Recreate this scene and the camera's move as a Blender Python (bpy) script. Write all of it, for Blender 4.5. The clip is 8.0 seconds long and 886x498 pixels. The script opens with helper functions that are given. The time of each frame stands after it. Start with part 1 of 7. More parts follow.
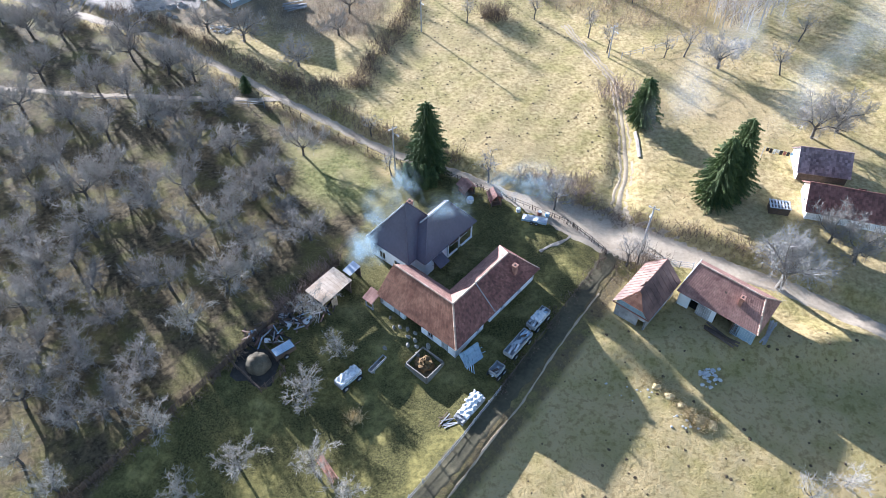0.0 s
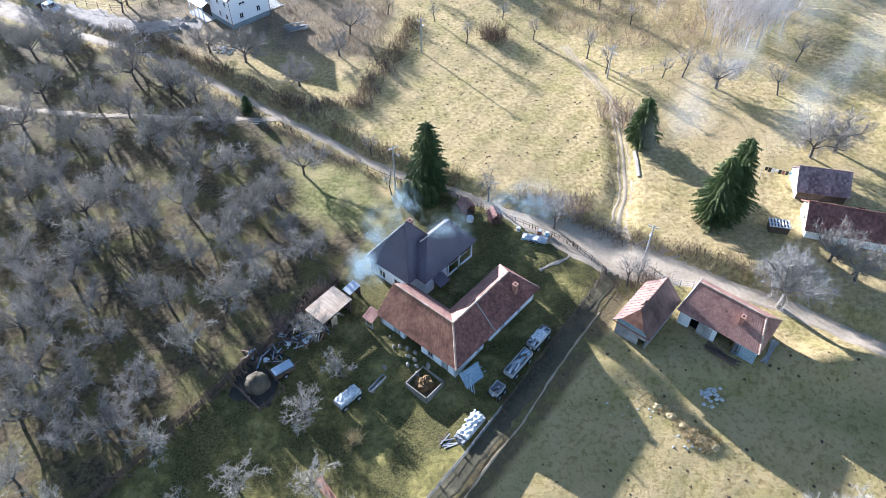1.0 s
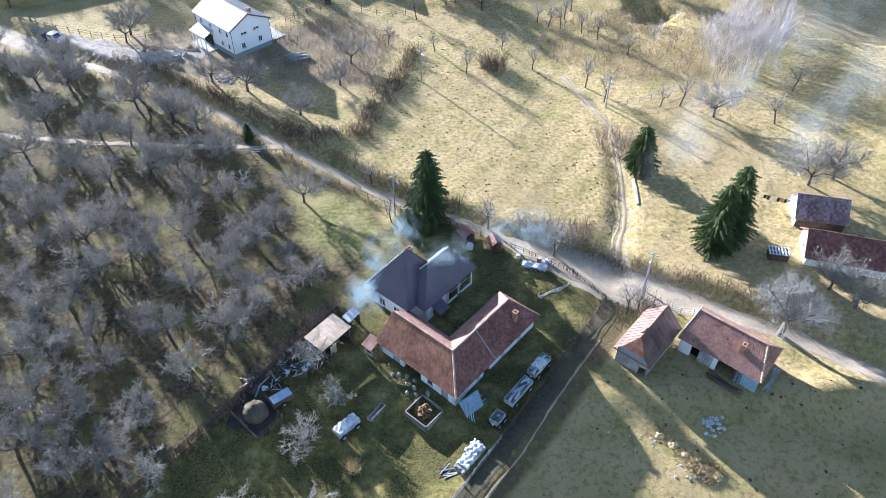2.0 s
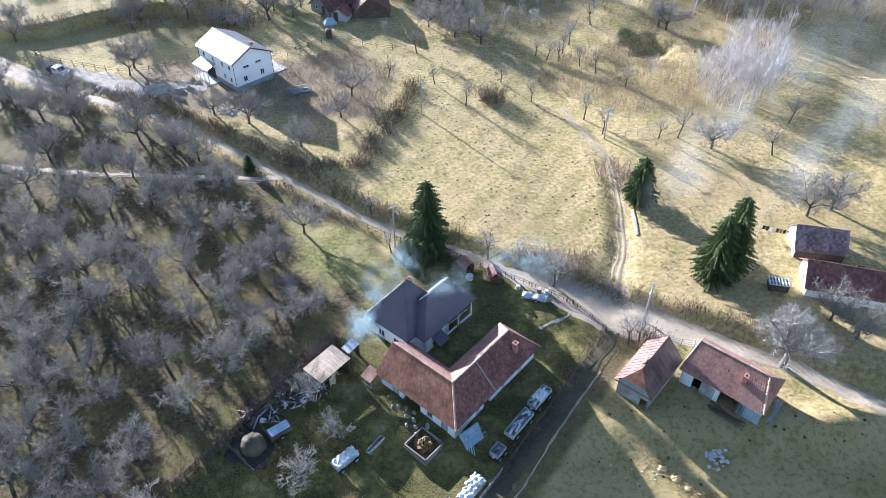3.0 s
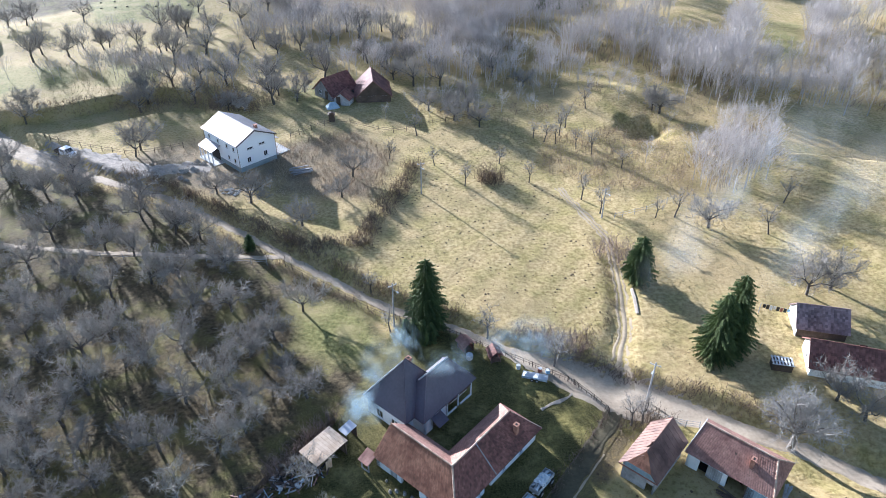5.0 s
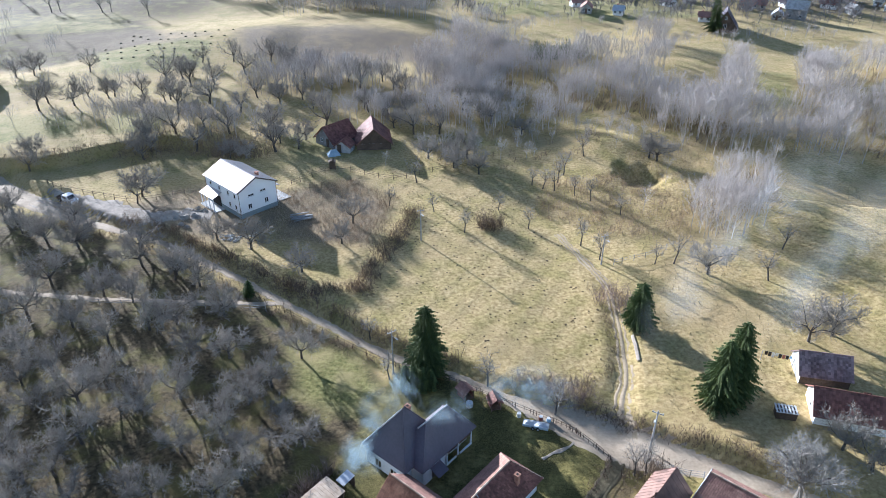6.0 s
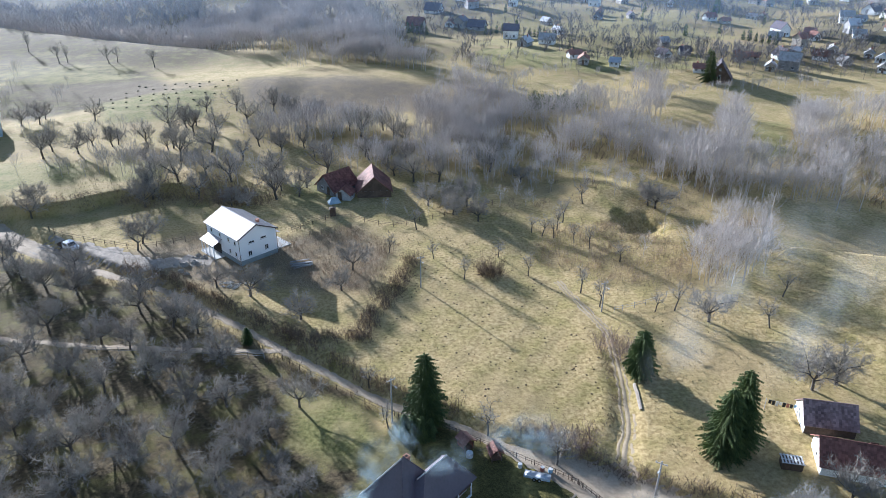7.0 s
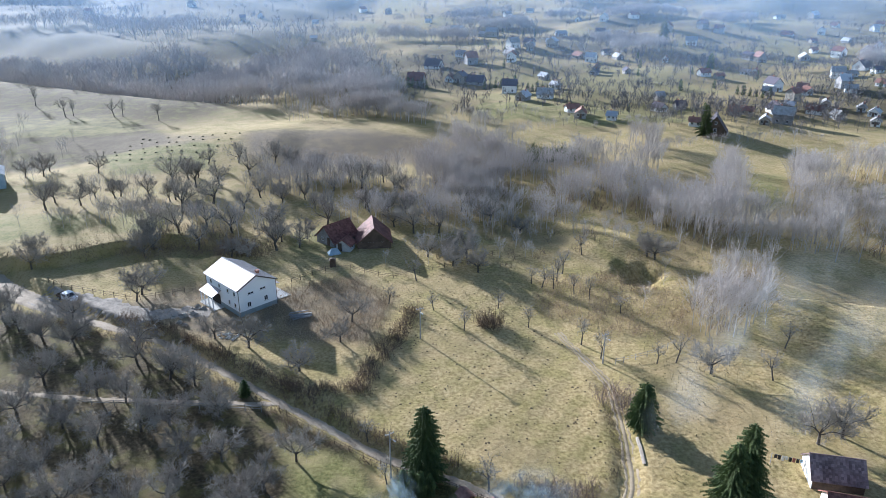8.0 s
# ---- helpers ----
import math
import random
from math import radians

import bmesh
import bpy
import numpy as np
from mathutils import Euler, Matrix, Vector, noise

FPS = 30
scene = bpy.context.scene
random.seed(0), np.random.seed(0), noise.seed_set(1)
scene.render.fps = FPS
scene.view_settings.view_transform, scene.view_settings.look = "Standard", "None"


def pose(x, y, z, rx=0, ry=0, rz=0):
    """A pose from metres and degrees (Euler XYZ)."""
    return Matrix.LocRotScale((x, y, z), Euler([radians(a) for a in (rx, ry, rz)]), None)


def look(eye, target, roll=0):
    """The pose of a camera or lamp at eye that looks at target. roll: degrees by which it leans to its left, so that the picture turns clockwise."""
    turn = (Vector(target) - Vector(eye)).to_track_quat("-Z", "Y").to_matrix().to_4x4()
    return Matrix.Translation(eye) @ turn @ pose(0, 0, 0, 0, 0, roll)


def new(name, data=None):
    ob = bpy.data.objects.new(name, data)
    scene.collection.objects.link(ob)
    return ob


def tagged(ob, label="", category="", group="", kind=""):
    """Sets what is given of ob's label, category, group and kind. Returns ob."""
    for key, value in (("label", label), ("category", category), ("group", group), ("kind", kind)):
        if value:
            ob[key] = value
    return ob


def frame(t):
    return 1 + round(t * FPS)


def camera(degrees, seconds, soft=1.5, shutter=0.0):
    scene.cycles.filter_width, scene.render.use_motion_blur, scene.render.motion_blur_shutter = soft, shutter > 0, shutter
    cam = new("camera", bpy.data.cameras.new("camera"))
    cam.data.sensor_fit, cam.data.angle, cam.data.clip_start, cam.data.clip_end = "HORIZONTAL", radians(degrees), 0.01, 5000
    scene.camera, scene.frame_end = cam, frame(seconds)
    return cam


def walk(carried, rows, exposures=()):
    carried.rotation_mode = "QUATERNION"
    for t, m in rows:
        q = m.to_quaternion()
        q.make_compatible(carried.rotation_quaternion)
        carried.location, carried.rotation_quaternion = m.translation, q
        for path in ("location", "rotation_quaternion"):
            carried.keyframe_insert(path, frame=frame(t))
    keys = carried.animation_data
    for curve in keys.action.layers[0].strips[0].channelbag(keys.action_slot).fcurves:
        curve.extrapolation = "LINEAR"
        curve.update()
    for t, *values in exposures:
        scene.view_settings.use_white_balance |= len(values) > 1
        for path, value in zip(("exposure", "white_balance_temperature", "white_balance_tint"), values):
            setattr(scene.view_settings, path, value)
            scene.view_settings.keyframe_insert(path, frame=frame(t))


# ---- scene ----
HIGH, TILT = 65.5, -47.0
cam = camera(64.58, 8.0, soft=0.85)
# seconds, rise of the view, turn to the left and lean in degrees; the camera hovers and only tilts up
ROWS = [
    (0.0, 0.0, 0.0, 0.0), (0.5, 0.70, 0.0, -0.02), (1.0, 1.55, 0.0, -0.02), (1.5, 2.645, -0.01, 0.01), (3.0, 6.30, -0.05, 0.03), (3.5, 7.76, -0.06, 0.05), (4.0, 9.225, -0.08, 0.05),
    (4.5, 10.89, -0.085, 0.06), (6.0, 16.495, -0.125, 0.10), (6.5, 18.345, -0.13, 0.115), (7.0, 20.34, -0.14, 0.13), (7.5, 22.41, -0.147, 0.15), (8.0, 24.51, -0.15, 0.16),
]
walk(cam, [(t, pose(0, 0, HIGH, 90 + TILT + rise, 0, turn) @ pose(0, 0, 0, 0, 0, lean)) for t, rise, turn, lean in ROWS],
     exposures=[(0.0, 2.17, 5290, 15.2), (4.0, 2.06, 5300, 15), (6.0, 1.73, 5340, 13.3), (8.0, 1.43, 5350, 12)])

# low winter sun, ahead and to the left
SUN_UP, SUN_X, SUN_Y = radians(14.5), -0.622, 0.783
world = bpy.data.worlds.new("winter_sky")
scene.world = world
world.use_nodes = True
sky = world.node_tree.nodes.new("ShaderNodeTexSky")
sky.sky_type, sky.sun_disc, sky.sun_elevation, sky.sun_rotation = "NISHITA", False, SUN_UP, math.atan2(SUN_X, SUN_Y)
sky.air_density, sky.dust_density = 1.0, 0.6
world.node_tree.links.new(sky.outputs["Color"], world.node_tree.nodes["Background"].inputs["Color"])
world.node_tree.nodes["Background"].inputs["Strength"].default_value = 0.066
sun_lamp = bpy.data.lights.new("sun", "SUN")
sun_lamp.energy, sun_lamp.angle, sun_lamp.color = 5.0, radians(0.55), (1.0, 0.95, 0.87)
new("sun", sun_lamp).matrix_world = look((0, 0, 0), (-SUN_X * math.cos(SUN_UP), -SUN_Y * math.cos(SUN_UP), -math.sin(SUN_UP)))


# ---- materials ----
def material(name, low, high, grain=6.0, stain=0.35, rough=0.85, metal=0.0, bump=0.4, depth=0.02, vary=0.0, coat=0.0, island=0.0, spec=0.35):
    """A weathered surface: two colours mixed by noise at two scales, with fine relief; vary: change from piece to piece."""
    m = bpy.data.materials.new(name)
    m.use_nodes = True
    n, l = m.node_tree.nodes, m.node_tree.links
    out = n["Principled BSDF"]
    place = n.new("ShaderNodeTexCoord").outputs["Object"]
    fine, broad = n.new("ShaderNodeTexNoise"), n.new("ShaderNodeTexNoise")
    fine.inputs["Scale"].default_value, broad.inputs["Scale"].default_value = grain, stain
    fine.inputs["Detail"].default_value, broad.inputs["Detail"].default_value = 6, 4
    for node in (fine, broad):
        l.new(place, node.inputs["Vector"])
    both = n.new("ShaderNodeMath")
    both.operation = "MULTIPLY_ADD"
    l.new(fine.outputs["Fac"], both.inputs[0])
    both.inputs[1].default_value = 0.55
    l.new(broad.outputs["Fac"], both.inputs[2])
    ramp = n.new("ShaderNodeMapRange")
    ramp.inputs["From Min"].default_value, ramp.inputs["From Max"].default_value = 0.5, 1.05
    l.new(both.outputs[0], ramp.inputs["Value"])
    mix = n.new("ShaderNodeMix")
    mix.data_type = "RGBA"
    l.new(ramp.outputs[0], mix.inputs["Factor"])
    mix.inputs["A"].default_value, mix.inputs["B"].default_value = (*low, 1), (*high, 1)
    colour = mix.outputs["Result"]
    for amount, source in ((vary, "obj"), (island, "isl")):
        if amount:
            pick = n.new("ShaderNodeObjectInfo").outputs["Random"] if source == "obj" else n.new("ShaderNodeNewGeometry").outputs["Random Per Island"]
            spread = n.new("ShaderNodeMapRange")
            spread.inputs["To Min"].default_value, spread.inputs["To Max"].default_value = 1 - amount, 1 + amount
            l.new(pick, spread.inputs["Value"])
            hue = n.new("ShaderNodeHueSaturation")
            l.new(spread.outputs[0], hue.inputs["Value"])
            l.new(colour, hue.inputs["Color"])
            colour = hue.outputs["Color"]
    l.new(colour, out.inputs["Base Color"])
    out.inputs["Roughness"].default_value, out.inputs["Metallic"].default_value = rough, metal
    out.inputs["Specular IOR Level"].default_value = spec
    if bump:
        relief = n.new("ShaderNodeBump")
        relief.inputs["Strength"].default_value, relief.inputs["Distance"].default_value = bump, depth
        l.new(fine.outputs["Fac"], relief.inputs["Height"])
        l.new(relief.outputs["Normal"], out.inputs["Normal"])
    if coat:
        out.inputs["Coat Weight"].default_value = coat
    return m


def ground_material():
    """Dry winter turf; the mesh's cover colours say where moss grass, orchard litter and bare earth take over; litter
    also stands in for shade along the lane and on the ridge.
    """
    m = bpy.data.materials.new("winter_turf")
    m.use_nodes = True
    n, l = m.node_tree.nodes, m.node_tree.links
    out = n["Principled BSDF"]
    out.inputs["Roughness"].default_value, out.inputs["Specular IOR Level"].default_value = 0.95, 0.1
    out.inputs["Sheen Weight"].default_value, out.inputs["Sheen Roughness"].default_value, out.inputs["Sheen Tint"].default_value = 0.06, 0.45, (1.0, 0.88, 0.6, 1)
    place = n.new("ShaderNodeTexCoord").outputs["Object"]
    cover = n.new("ShaderNodeSeparateColor")
    attr = n.new("ShaderNodeAttribute")
    attr.attribute_name = "cover"
    l.new(attr.outputs["Color"], cover.inputs["Color"])

    def cloud(scale, detail=5, rough=0.6):
        node = n.new("ShaderNodeTexNoise")
        node.inputs["Scale"].default_value, node.inputs["Detail"].default_value, node.inputs["Roughness"].default_value = scale, detail, rough
        l.new(place, node.inputs["Vector"])
        return node.outputs["Fac"]

    def blend(factor, a, b):
        node = n.new("ShaderNodeMix")
        node.data_type = "RGBA"
        l.new(factor, node.inputs["Factor"])
        for socket, value in (("A", a), ("B", b)):
            if isinstance(value, tuple):
                node.inputs[socket].default_value = (*value, 1)
            else:
                l.new(value, node.inputs[socket])
        return node.outputs["Result"]

    def cut(value, lo, hi):
        node = n.new("ShaderNodeMapRange")
        node.inputs["From Min"].default_value, node.inputs["From Max"].default_value = lo, hi
        l.new(value, node.inputs["Value"])
        return node.outputs[0]

    def edged(mask, ragged, lo, hi):
        """A cover mask with a ragged, tufty border."""
        node = n.new("ShaderNodeMath")
        node.operation = "MULTIPLY_ADD"
        l.new(ragged, node.inputs[0])
        node.inputs[1].default_value = 0.9
        node2 = n.new("ShaderNodeMath")
        node2.operation = "SUBTRACT"
        l.new(mask, node2.inputs[0])
        node2.inputs[1].default_value = 0.45
        l.new(node2.outputs[0], node.inputs[2])
        return cut(node.outputs[0], lo, hi)

    tuft, blade, patch, broad = cloud(1.6, 6, 0.65), cloud(5.5, 5, 0.7), cloud(0.22, 5, 0.6), cloud(0.035, 4, 0.55)
    straw = blend(cut(tuft, 0.38, 0.62), (0.27, 0.195, 0.085), (0.49, 0.372, 0.18))
    straw = blend(cut(patch, 0.42, 0.72), straw, blend(cut(tuft, 0.35, 0.7), (0.165, 0.14, 0.042), (0.35, 0.288, 0.10)))
    straw = blend(cut(broad, 0.5, 0.75), straw, blend(cut(blade, 0.3, 0.7), (0.25, 0.175, 0.085), (0.45, 0.335, 0.175)))
    litter = blend(cut(tuft, 0.39, 0.62), (0.048, 0.036, 0.020), (0.135, 0.102, 0.055))
    litter = blend(cut(patch, 0.47, 0.62), litter, blend(cut(blade, 0.3, 0.7), (0.068, 0.061, 0.021), (0.19, 0.16, 0.06)))
    moss = blend(cut(blade, 0.37, 0.63), (0.034, 0.031, 0.012), (0.128, 0.114, 0.038))
    moss = blend(cut(patch, 0.46, 0.68), moss, blend(cut(tuft, 0.35, 0.65), (0.122, 0.104, 0.032), (0.295, 0.245, 0.082)))
    earth = blend(cut(blade, 0.36, 0.64), (0.095, 0.072, 0.05), (0.275, 0.21, 0.15))
    colour = blend(edged(cover.outputs["Red"], tuft, 0.35, 0.65), straw, litter)
    colour = blend(edged(cover.outputs["Green"], tuft, 0.35, 0.65), colour, moss)
    fresh = blend(cut(tuft, 0.36, 0.66), (0.11, 0.108, 0.032), (0.265, 0.24, 0.086))
    fresh = blend(cut(patch, 0.45, 0.7), fresh, (0.31, 0.252, 0.115))
    colour = blend(edged(attr.outputs["Alpha"], patch, 0.25, 0.75), colour, fresh)
    colour = blend(edged(cover.outputs["Blue"], patch, 0.1, 0.9), colour, earth)
    l.new(colour, out.inputs["Base Color"])
    first = n.new("ShaderNodeBump")
    first.inputs["Strength"].default_value, first.inputs["Distance"].default_value = 0.75, 0.16
    l.new(tuft, first.inputs["Height"])
    second = n.new("ShaderNodeBump")
    second.inputs["Strength"].default_value, second.inputs["Distance"].default_value = 0.8, 0.07
    l.new(blade, second.inputs["Height"])
    l.new(first.outputs["Normal"], second.inputs["Normal"])
    l.new(second.outputs["Normal"], out.inputs["Normal"])
    return m


TURF = ground_material()
GRAVEL = material("pale_dirt_road", (0.25, 0.192, 0.13), (0.46, 0.375, 0.27), 2.6, 0.22, 0.95, bump=0.6, depth=0.04)
SANDY = material("sandy_track_earth", (0.23, 0.175, 0.105), (0.42, 0.335, 0.225), 3.0, 0.3, 0.95, bump=0.7, depth=0.05)
RUBBLE = material("pale_site_rubble", (0.17, 0.142, 0.11), (0.40, 0.345, 0.28), 2.2, 0.35, 0.95, bump=0.9, depth=0.10)
# lane earth kept dark: the shade along the lane is in this colour
MUD = material("rutted_lane_earth", (0.045, 0.038, 0.021), (0.118, 0.098, 0.053), 2.5, 0.3, 0.95, bump=0.8, depth=0.06)
WHITEWASH = material("whitewashed_render", (0.72, 0.73, 0.73), (0.85, 0.85, 0.84), 3, 0.5, 0.9, bump=0.2)
CLEAN_WHITE = material("fresh_white_render", (0.74, 0.75, 0.76), (0.80, 0.81, 0.82), 8, 0.3, 0.85, bump=0.1)
GREY_RENDER = material("grey_plinth_render", (0.19, 0.225, 0.235), (0.28, 0.32, 0.33), 4, 0.5, 0.9, bump=0.2)
TILE = material("orange_clay_tile", (0.16, 0.066, 0.038), (0.36, 0.172, 0.10), 2.2, 0.6, 0.85, bump=0.3, island=0.18)
OLD_TILE = material("dark_red_clay_tile", (0.115, 0.048, 0.038), (0.25, 0.112, 0.082), 2.0, 0.5, 0.8, bump=0.3, island=0.3)
PALE_TILE = material("pink_weathered_tile", (0.20, 0.10, 0.075), (0.37, 0.205, 0.155), 2.0, 0.5, 0.85, bump=0.3, island=0.14)
RIDGE_TILE = material("mortared_ridge_tile", (0.36, 0.22, 0.14), (0.58, 0.46, 0.35), 3, 0.8, 0.85, bump=0.3, island=0.2)
PLUM_SHEET = material("dark_plum_roof_sheet", (0.075, 0.060, 0.075), (0.12, 0.096, 0.115), 3, 0.4, 0.42, bump=0.05, spec=0.5)
RUST_SHEET = material("rusted_roof_sheet", (0.07, 0.04, 0.033), (0.24, 0.14, 0.105), 1.2, 0.5, 0.6, metal=0.25, bump=0.3, island=0.25)
BARGE = material("dark_barge_board", (0.055, 0.045, 0.045), (0.09, 0.075, 0.075), 6, 1, 0.7, bump=0.1)
BRIGHT_SHEET = material("pale_metal_roof_sheet", (0.48, 0.48, 0.50), (0.58, 0.58, 0.60), 3, 0.3, 0.5, metal=0.0, bump=0.05, spec=0.4)
NEW_SHEET = material("grey_brown_coated_sheet", (0.36, 0.335, 0.335), (0.44, 0.41, 0.41), 3, 0.3, 0.42, metal=0.55, bump=0.05, spec=0.6)
ZINC = material("dull_zinc", (0.42, 0.43, 0.44), (0.60, 0.60, 0.60), 5, 1, 0.5, metal=0.6, bump=0.1)
GREY_WOOD = material("silvered_old_boards", (0.20, 0.19, 0.18), (0.42, 0.41, 0.40), 5, 0.8, 0.9, bump=0.4, island=0.3, vary=0.15)
BROWN_WOOD = material("dark_brown_timber", (0.06, 0.042, 0.03), (0.15, 0.105, 0.075), 5, 0.8, 0.85, bump=0.4, island=0.3, vary=0.15)
FRESH_WOOD = material("bright_cut_wood", (0.42, 0.30, 0.18), (0.62, 0.50, 0.36), 6, 1, 0.85, bump=0.3, island=0.3)
BLUE_BOARD = material("faded_blue_boards", (0.22, 0.30, 0.36), (0.42, 0.50, 0.55), 5, 0.8, 0.9, bump=0.3, island=0.25)
DARK = material("dark_interior", (0.012, 0.011, 0.01), (0.03, 0.027, 0.024), 4, 1, 0.9, bump=0)
GLASS = material("window_glass", (0.02, 0.025, 0.03), (0.035, 0.04, 0.05), 1, 0.5, 0.08, bump=0, spec=0.6)
STONE = material("field_stone", (0.19, 0.17, 0.14), (0.40, 0.36, 0.30), 5, 1.5, 0.9, bump=0.5, island=0.25)
BRICK = material("worn_chimney_brick", (0.28, 0.13, 0.085), (0.45, 0.24, 0.17), 8, 1.5, 0.9, bump=0.4)
HAY = material("grey_hay", (0.065, 0.052, 0.034), (0.17, 0.138, 0.09), 9, 1.0, 0.95, bump=0.9, depth=0.05)
DUNG = material("straw_dung", (0.07, 0.043, 0.019), (0.23, 0.14, 0.055), 6, 1.4, 0.95, bump=0.9, depth=0.08)
BARK = material("lichened_bark", (0.05, 0.043, 0.037), (0.14, 0.126, 0.108), 9, 1.2, 0.95, bump=0.5)
PALE_BARK = material("pale_tan_bark", (0.09, 0.077, 0.061), (0.23, 0.2, 0.162), 6, 1.0, 0.95, bump=0.4)
TWIG = material("grey_twigs", (0.20, 0.178, 0.150), (0.385, 0.35, 0.305), 1.5, 0.25, 0.9, bump=0, vary=0.18)
PALE_TWIG = material("lichen_pale_twigs", (0.27, 0.245, 0.205), (0.41, 0.375, 0.32), 1.5, 0.25, 0.9, bump=0, vary=0.12)
WALNUT_TWIG = material("walnut_twigs", (0.22, 0.205, 0.185), (0.36, 0.34, 0.31), 1.5, 0.25, 0.9, bump=0)
WOOD_TWIG = material("far_wood_twigs", (0.35, 0.317, 0.29), (0.56, 0.513, 0.475), 0.12, 0.01, 0.9, bump=0, island=0.15)
BRAMBLE = material("brown_brush", (0.10, 0.07, 0.05), (0.26, 0.19, 0.132), 1.2, 0.15, 0.95, bump=0, island=0.3)
RED_STEM = material("reddish_shoots", (0.19, 0.13, 0.105), (0.31, 0.235, 0.195), 1.2, 0.2, 0.95, bump=0, island=0.2)
NEEDLE = material("spruce_needles", (0.036, 0.060, 0.018), (0.125, 0.158, 0.046), 2.5, 0.6, 0.8, bump=0, vary=0.12, island=0.25)
PLASTIC_WHITE = material("dirty_white_sheet", (0.40, 0.40, 0.39), (0.76, 0.76, 0.74), 3, 1.5, 0.6, bump=0.2)
BLUE_PAINT = material("light_blue_paint", (0.16, 0.30, 0.44), (0.30, 0.46, 0.60), 3, 1, 0.5, bump=0.1)
RED_PAINT = material("faded_red_paint", (0.17, 0.06, 0.045), (0.30, 0.12, 0.09), 4, 1, 0.6, bump=0.1)
RUBBER = material("black_rubber", (0.015, 0.015, 0.015), (0.03, 0.03, 0.03), 8, 2, 0.8, bump=0.2)
CONCRETE = material("pale_concrete", (0.40, 0.39, 0.37), (0.58, 0.57, 0.54), 4, 0.7, 0.9, bump=0.3)
SHED_ROOF = material("tan_weathered_sheet", (0.37, 0.27, 0.185), (0.58, 0.46, 0.345), 2.5, 0.6, 0.85, bump=0.3, vary=0.12)
PEN_WALL = material("mossy_grey_concrete", (0.14, 0.125, 0.10), (0.30, 0.27, 0.225), 4, 0.9, 0.9, bump=0.3)
MAUVE_TILE = material("mauve_brown_tile", (0.15, 0.10, 0.09), (0.33, 0.24, 0.22), 2.0, 0.5, 0.85, bump=0.3, island=0.4)
WET_EARTH = material("dark_wet_earth", (0.02, 0.017, 0.013), (0.062, 0.052, 0.04), 4, 0.6, 0.9, bump=0.6, depth=0.05)
DRY_STALK = material("dry_weed_stalks", (0.25, 0.18, 0.115), (0.50, 0.385, 0.26), 1.5, 0.2, 0.95, bump=0, island=0.35)
TUFT = material("winter_grass_tufts", (0.17, 0.142, 0.07), (0.40, 0.33, 0.19), 0.8, 0.12, 0.95, bump=0, island=0.35)
DARK_TWIG = material("dark_far_twigs", (0.10, 0.092, 0.09), (0.21, 0.19, 0.185), 0.12, 0.01, 0.9, bump=0, island=0.15)
STRAW = material("yellow_straw", (0.30, 0.22, 0.10), (0.58, 0.46, 0.25), 5, 0.8, 0.95, bump=0, island=0.3)


# ---- the lie of the land ----
ROAD_LINE = [(-104, 146), (-93.6, 135.6), (-83.4, 129.1), (-72.8, 123.1), (-63.2, 118.5), (-51.8, 113.1), (-40.3, 105.2), (-31.9, 98.9), (-26, 94),
             (-16.8, 87), (-7.8, 80.4), (1.3, 76), (9, 71), (16.3, 67.2), (23.2, 63.2), (29.9, 60.4), (36.2, 57.3), (42.3, 54.2), (48, 50), (56, 44), (75, 32)]

TRACK_LINE = [(22.6, 64.5), (24.2, 70.7), (25.8, 75.2), (26.9, 82.8), (27.6, 91.3), (27.7, 97.8), (26.0, 103.2), (24.1, 109), (22, 116)]
LANE_LINE = [(21.5, 60.5), (17.4, 54.2), (11.6, 46.2), (5.2, 38), (0.6, 32), (-4, 26), (-9, 19)]
STEP_LINE = [(110, 118), (96, 121.5), (84, 125), (76, 127), (68, 127.5), (58, 124)]


def smooth(a, b, x):
    k = np.clip((x - a) / (b - a), 0, 1)
    return k * k * (3 - 2 * k)


def road_side(x, y, line=ROAD_LINE):
    """Signed distance to a line of points, positive on its far (north) side."""
    if np.ndim(x) == 0:
        px, py, least, sign = float(x), float(y), 1e18, 1.0
        for (ax, ay), (bx, by) in zip(line, line[1:]):
            dx, dy, ex, ey = bx - ax, by - ay, px - ax, py - ay
            k = min(1.0, max(0.0, (ex * dx + ey * dy) / (dx * dx + dy * dy)))
            d = (ex - k * dx) ** 2 + (ey - k * dy) ** 2
            if d < least:
                least, sign = d, math.copysign(1.0, ey * dx - ex * dy)
        return math.sqrt(least) * sign
    best, side = np.full(np.shape(x), 1e9), np.ones(np.shape(x))
    for (ax, ay), (bx, by) in zip(line, line[1:]):
        dx, dy = bx - ax, by - ay
        k = np.clip(((x - ax) * dx + (y - ay) * dy) / (dx * dx + dy * dy), 0, 1)
        d = np.hypot(x - ax - k * dx, y - ay - k * dy)
        near = d < best
        best, side = np.where(near, d, best), np.where(near, np.sign((y - ay) * dx - (x - ax) * dy), side)
    return best * side


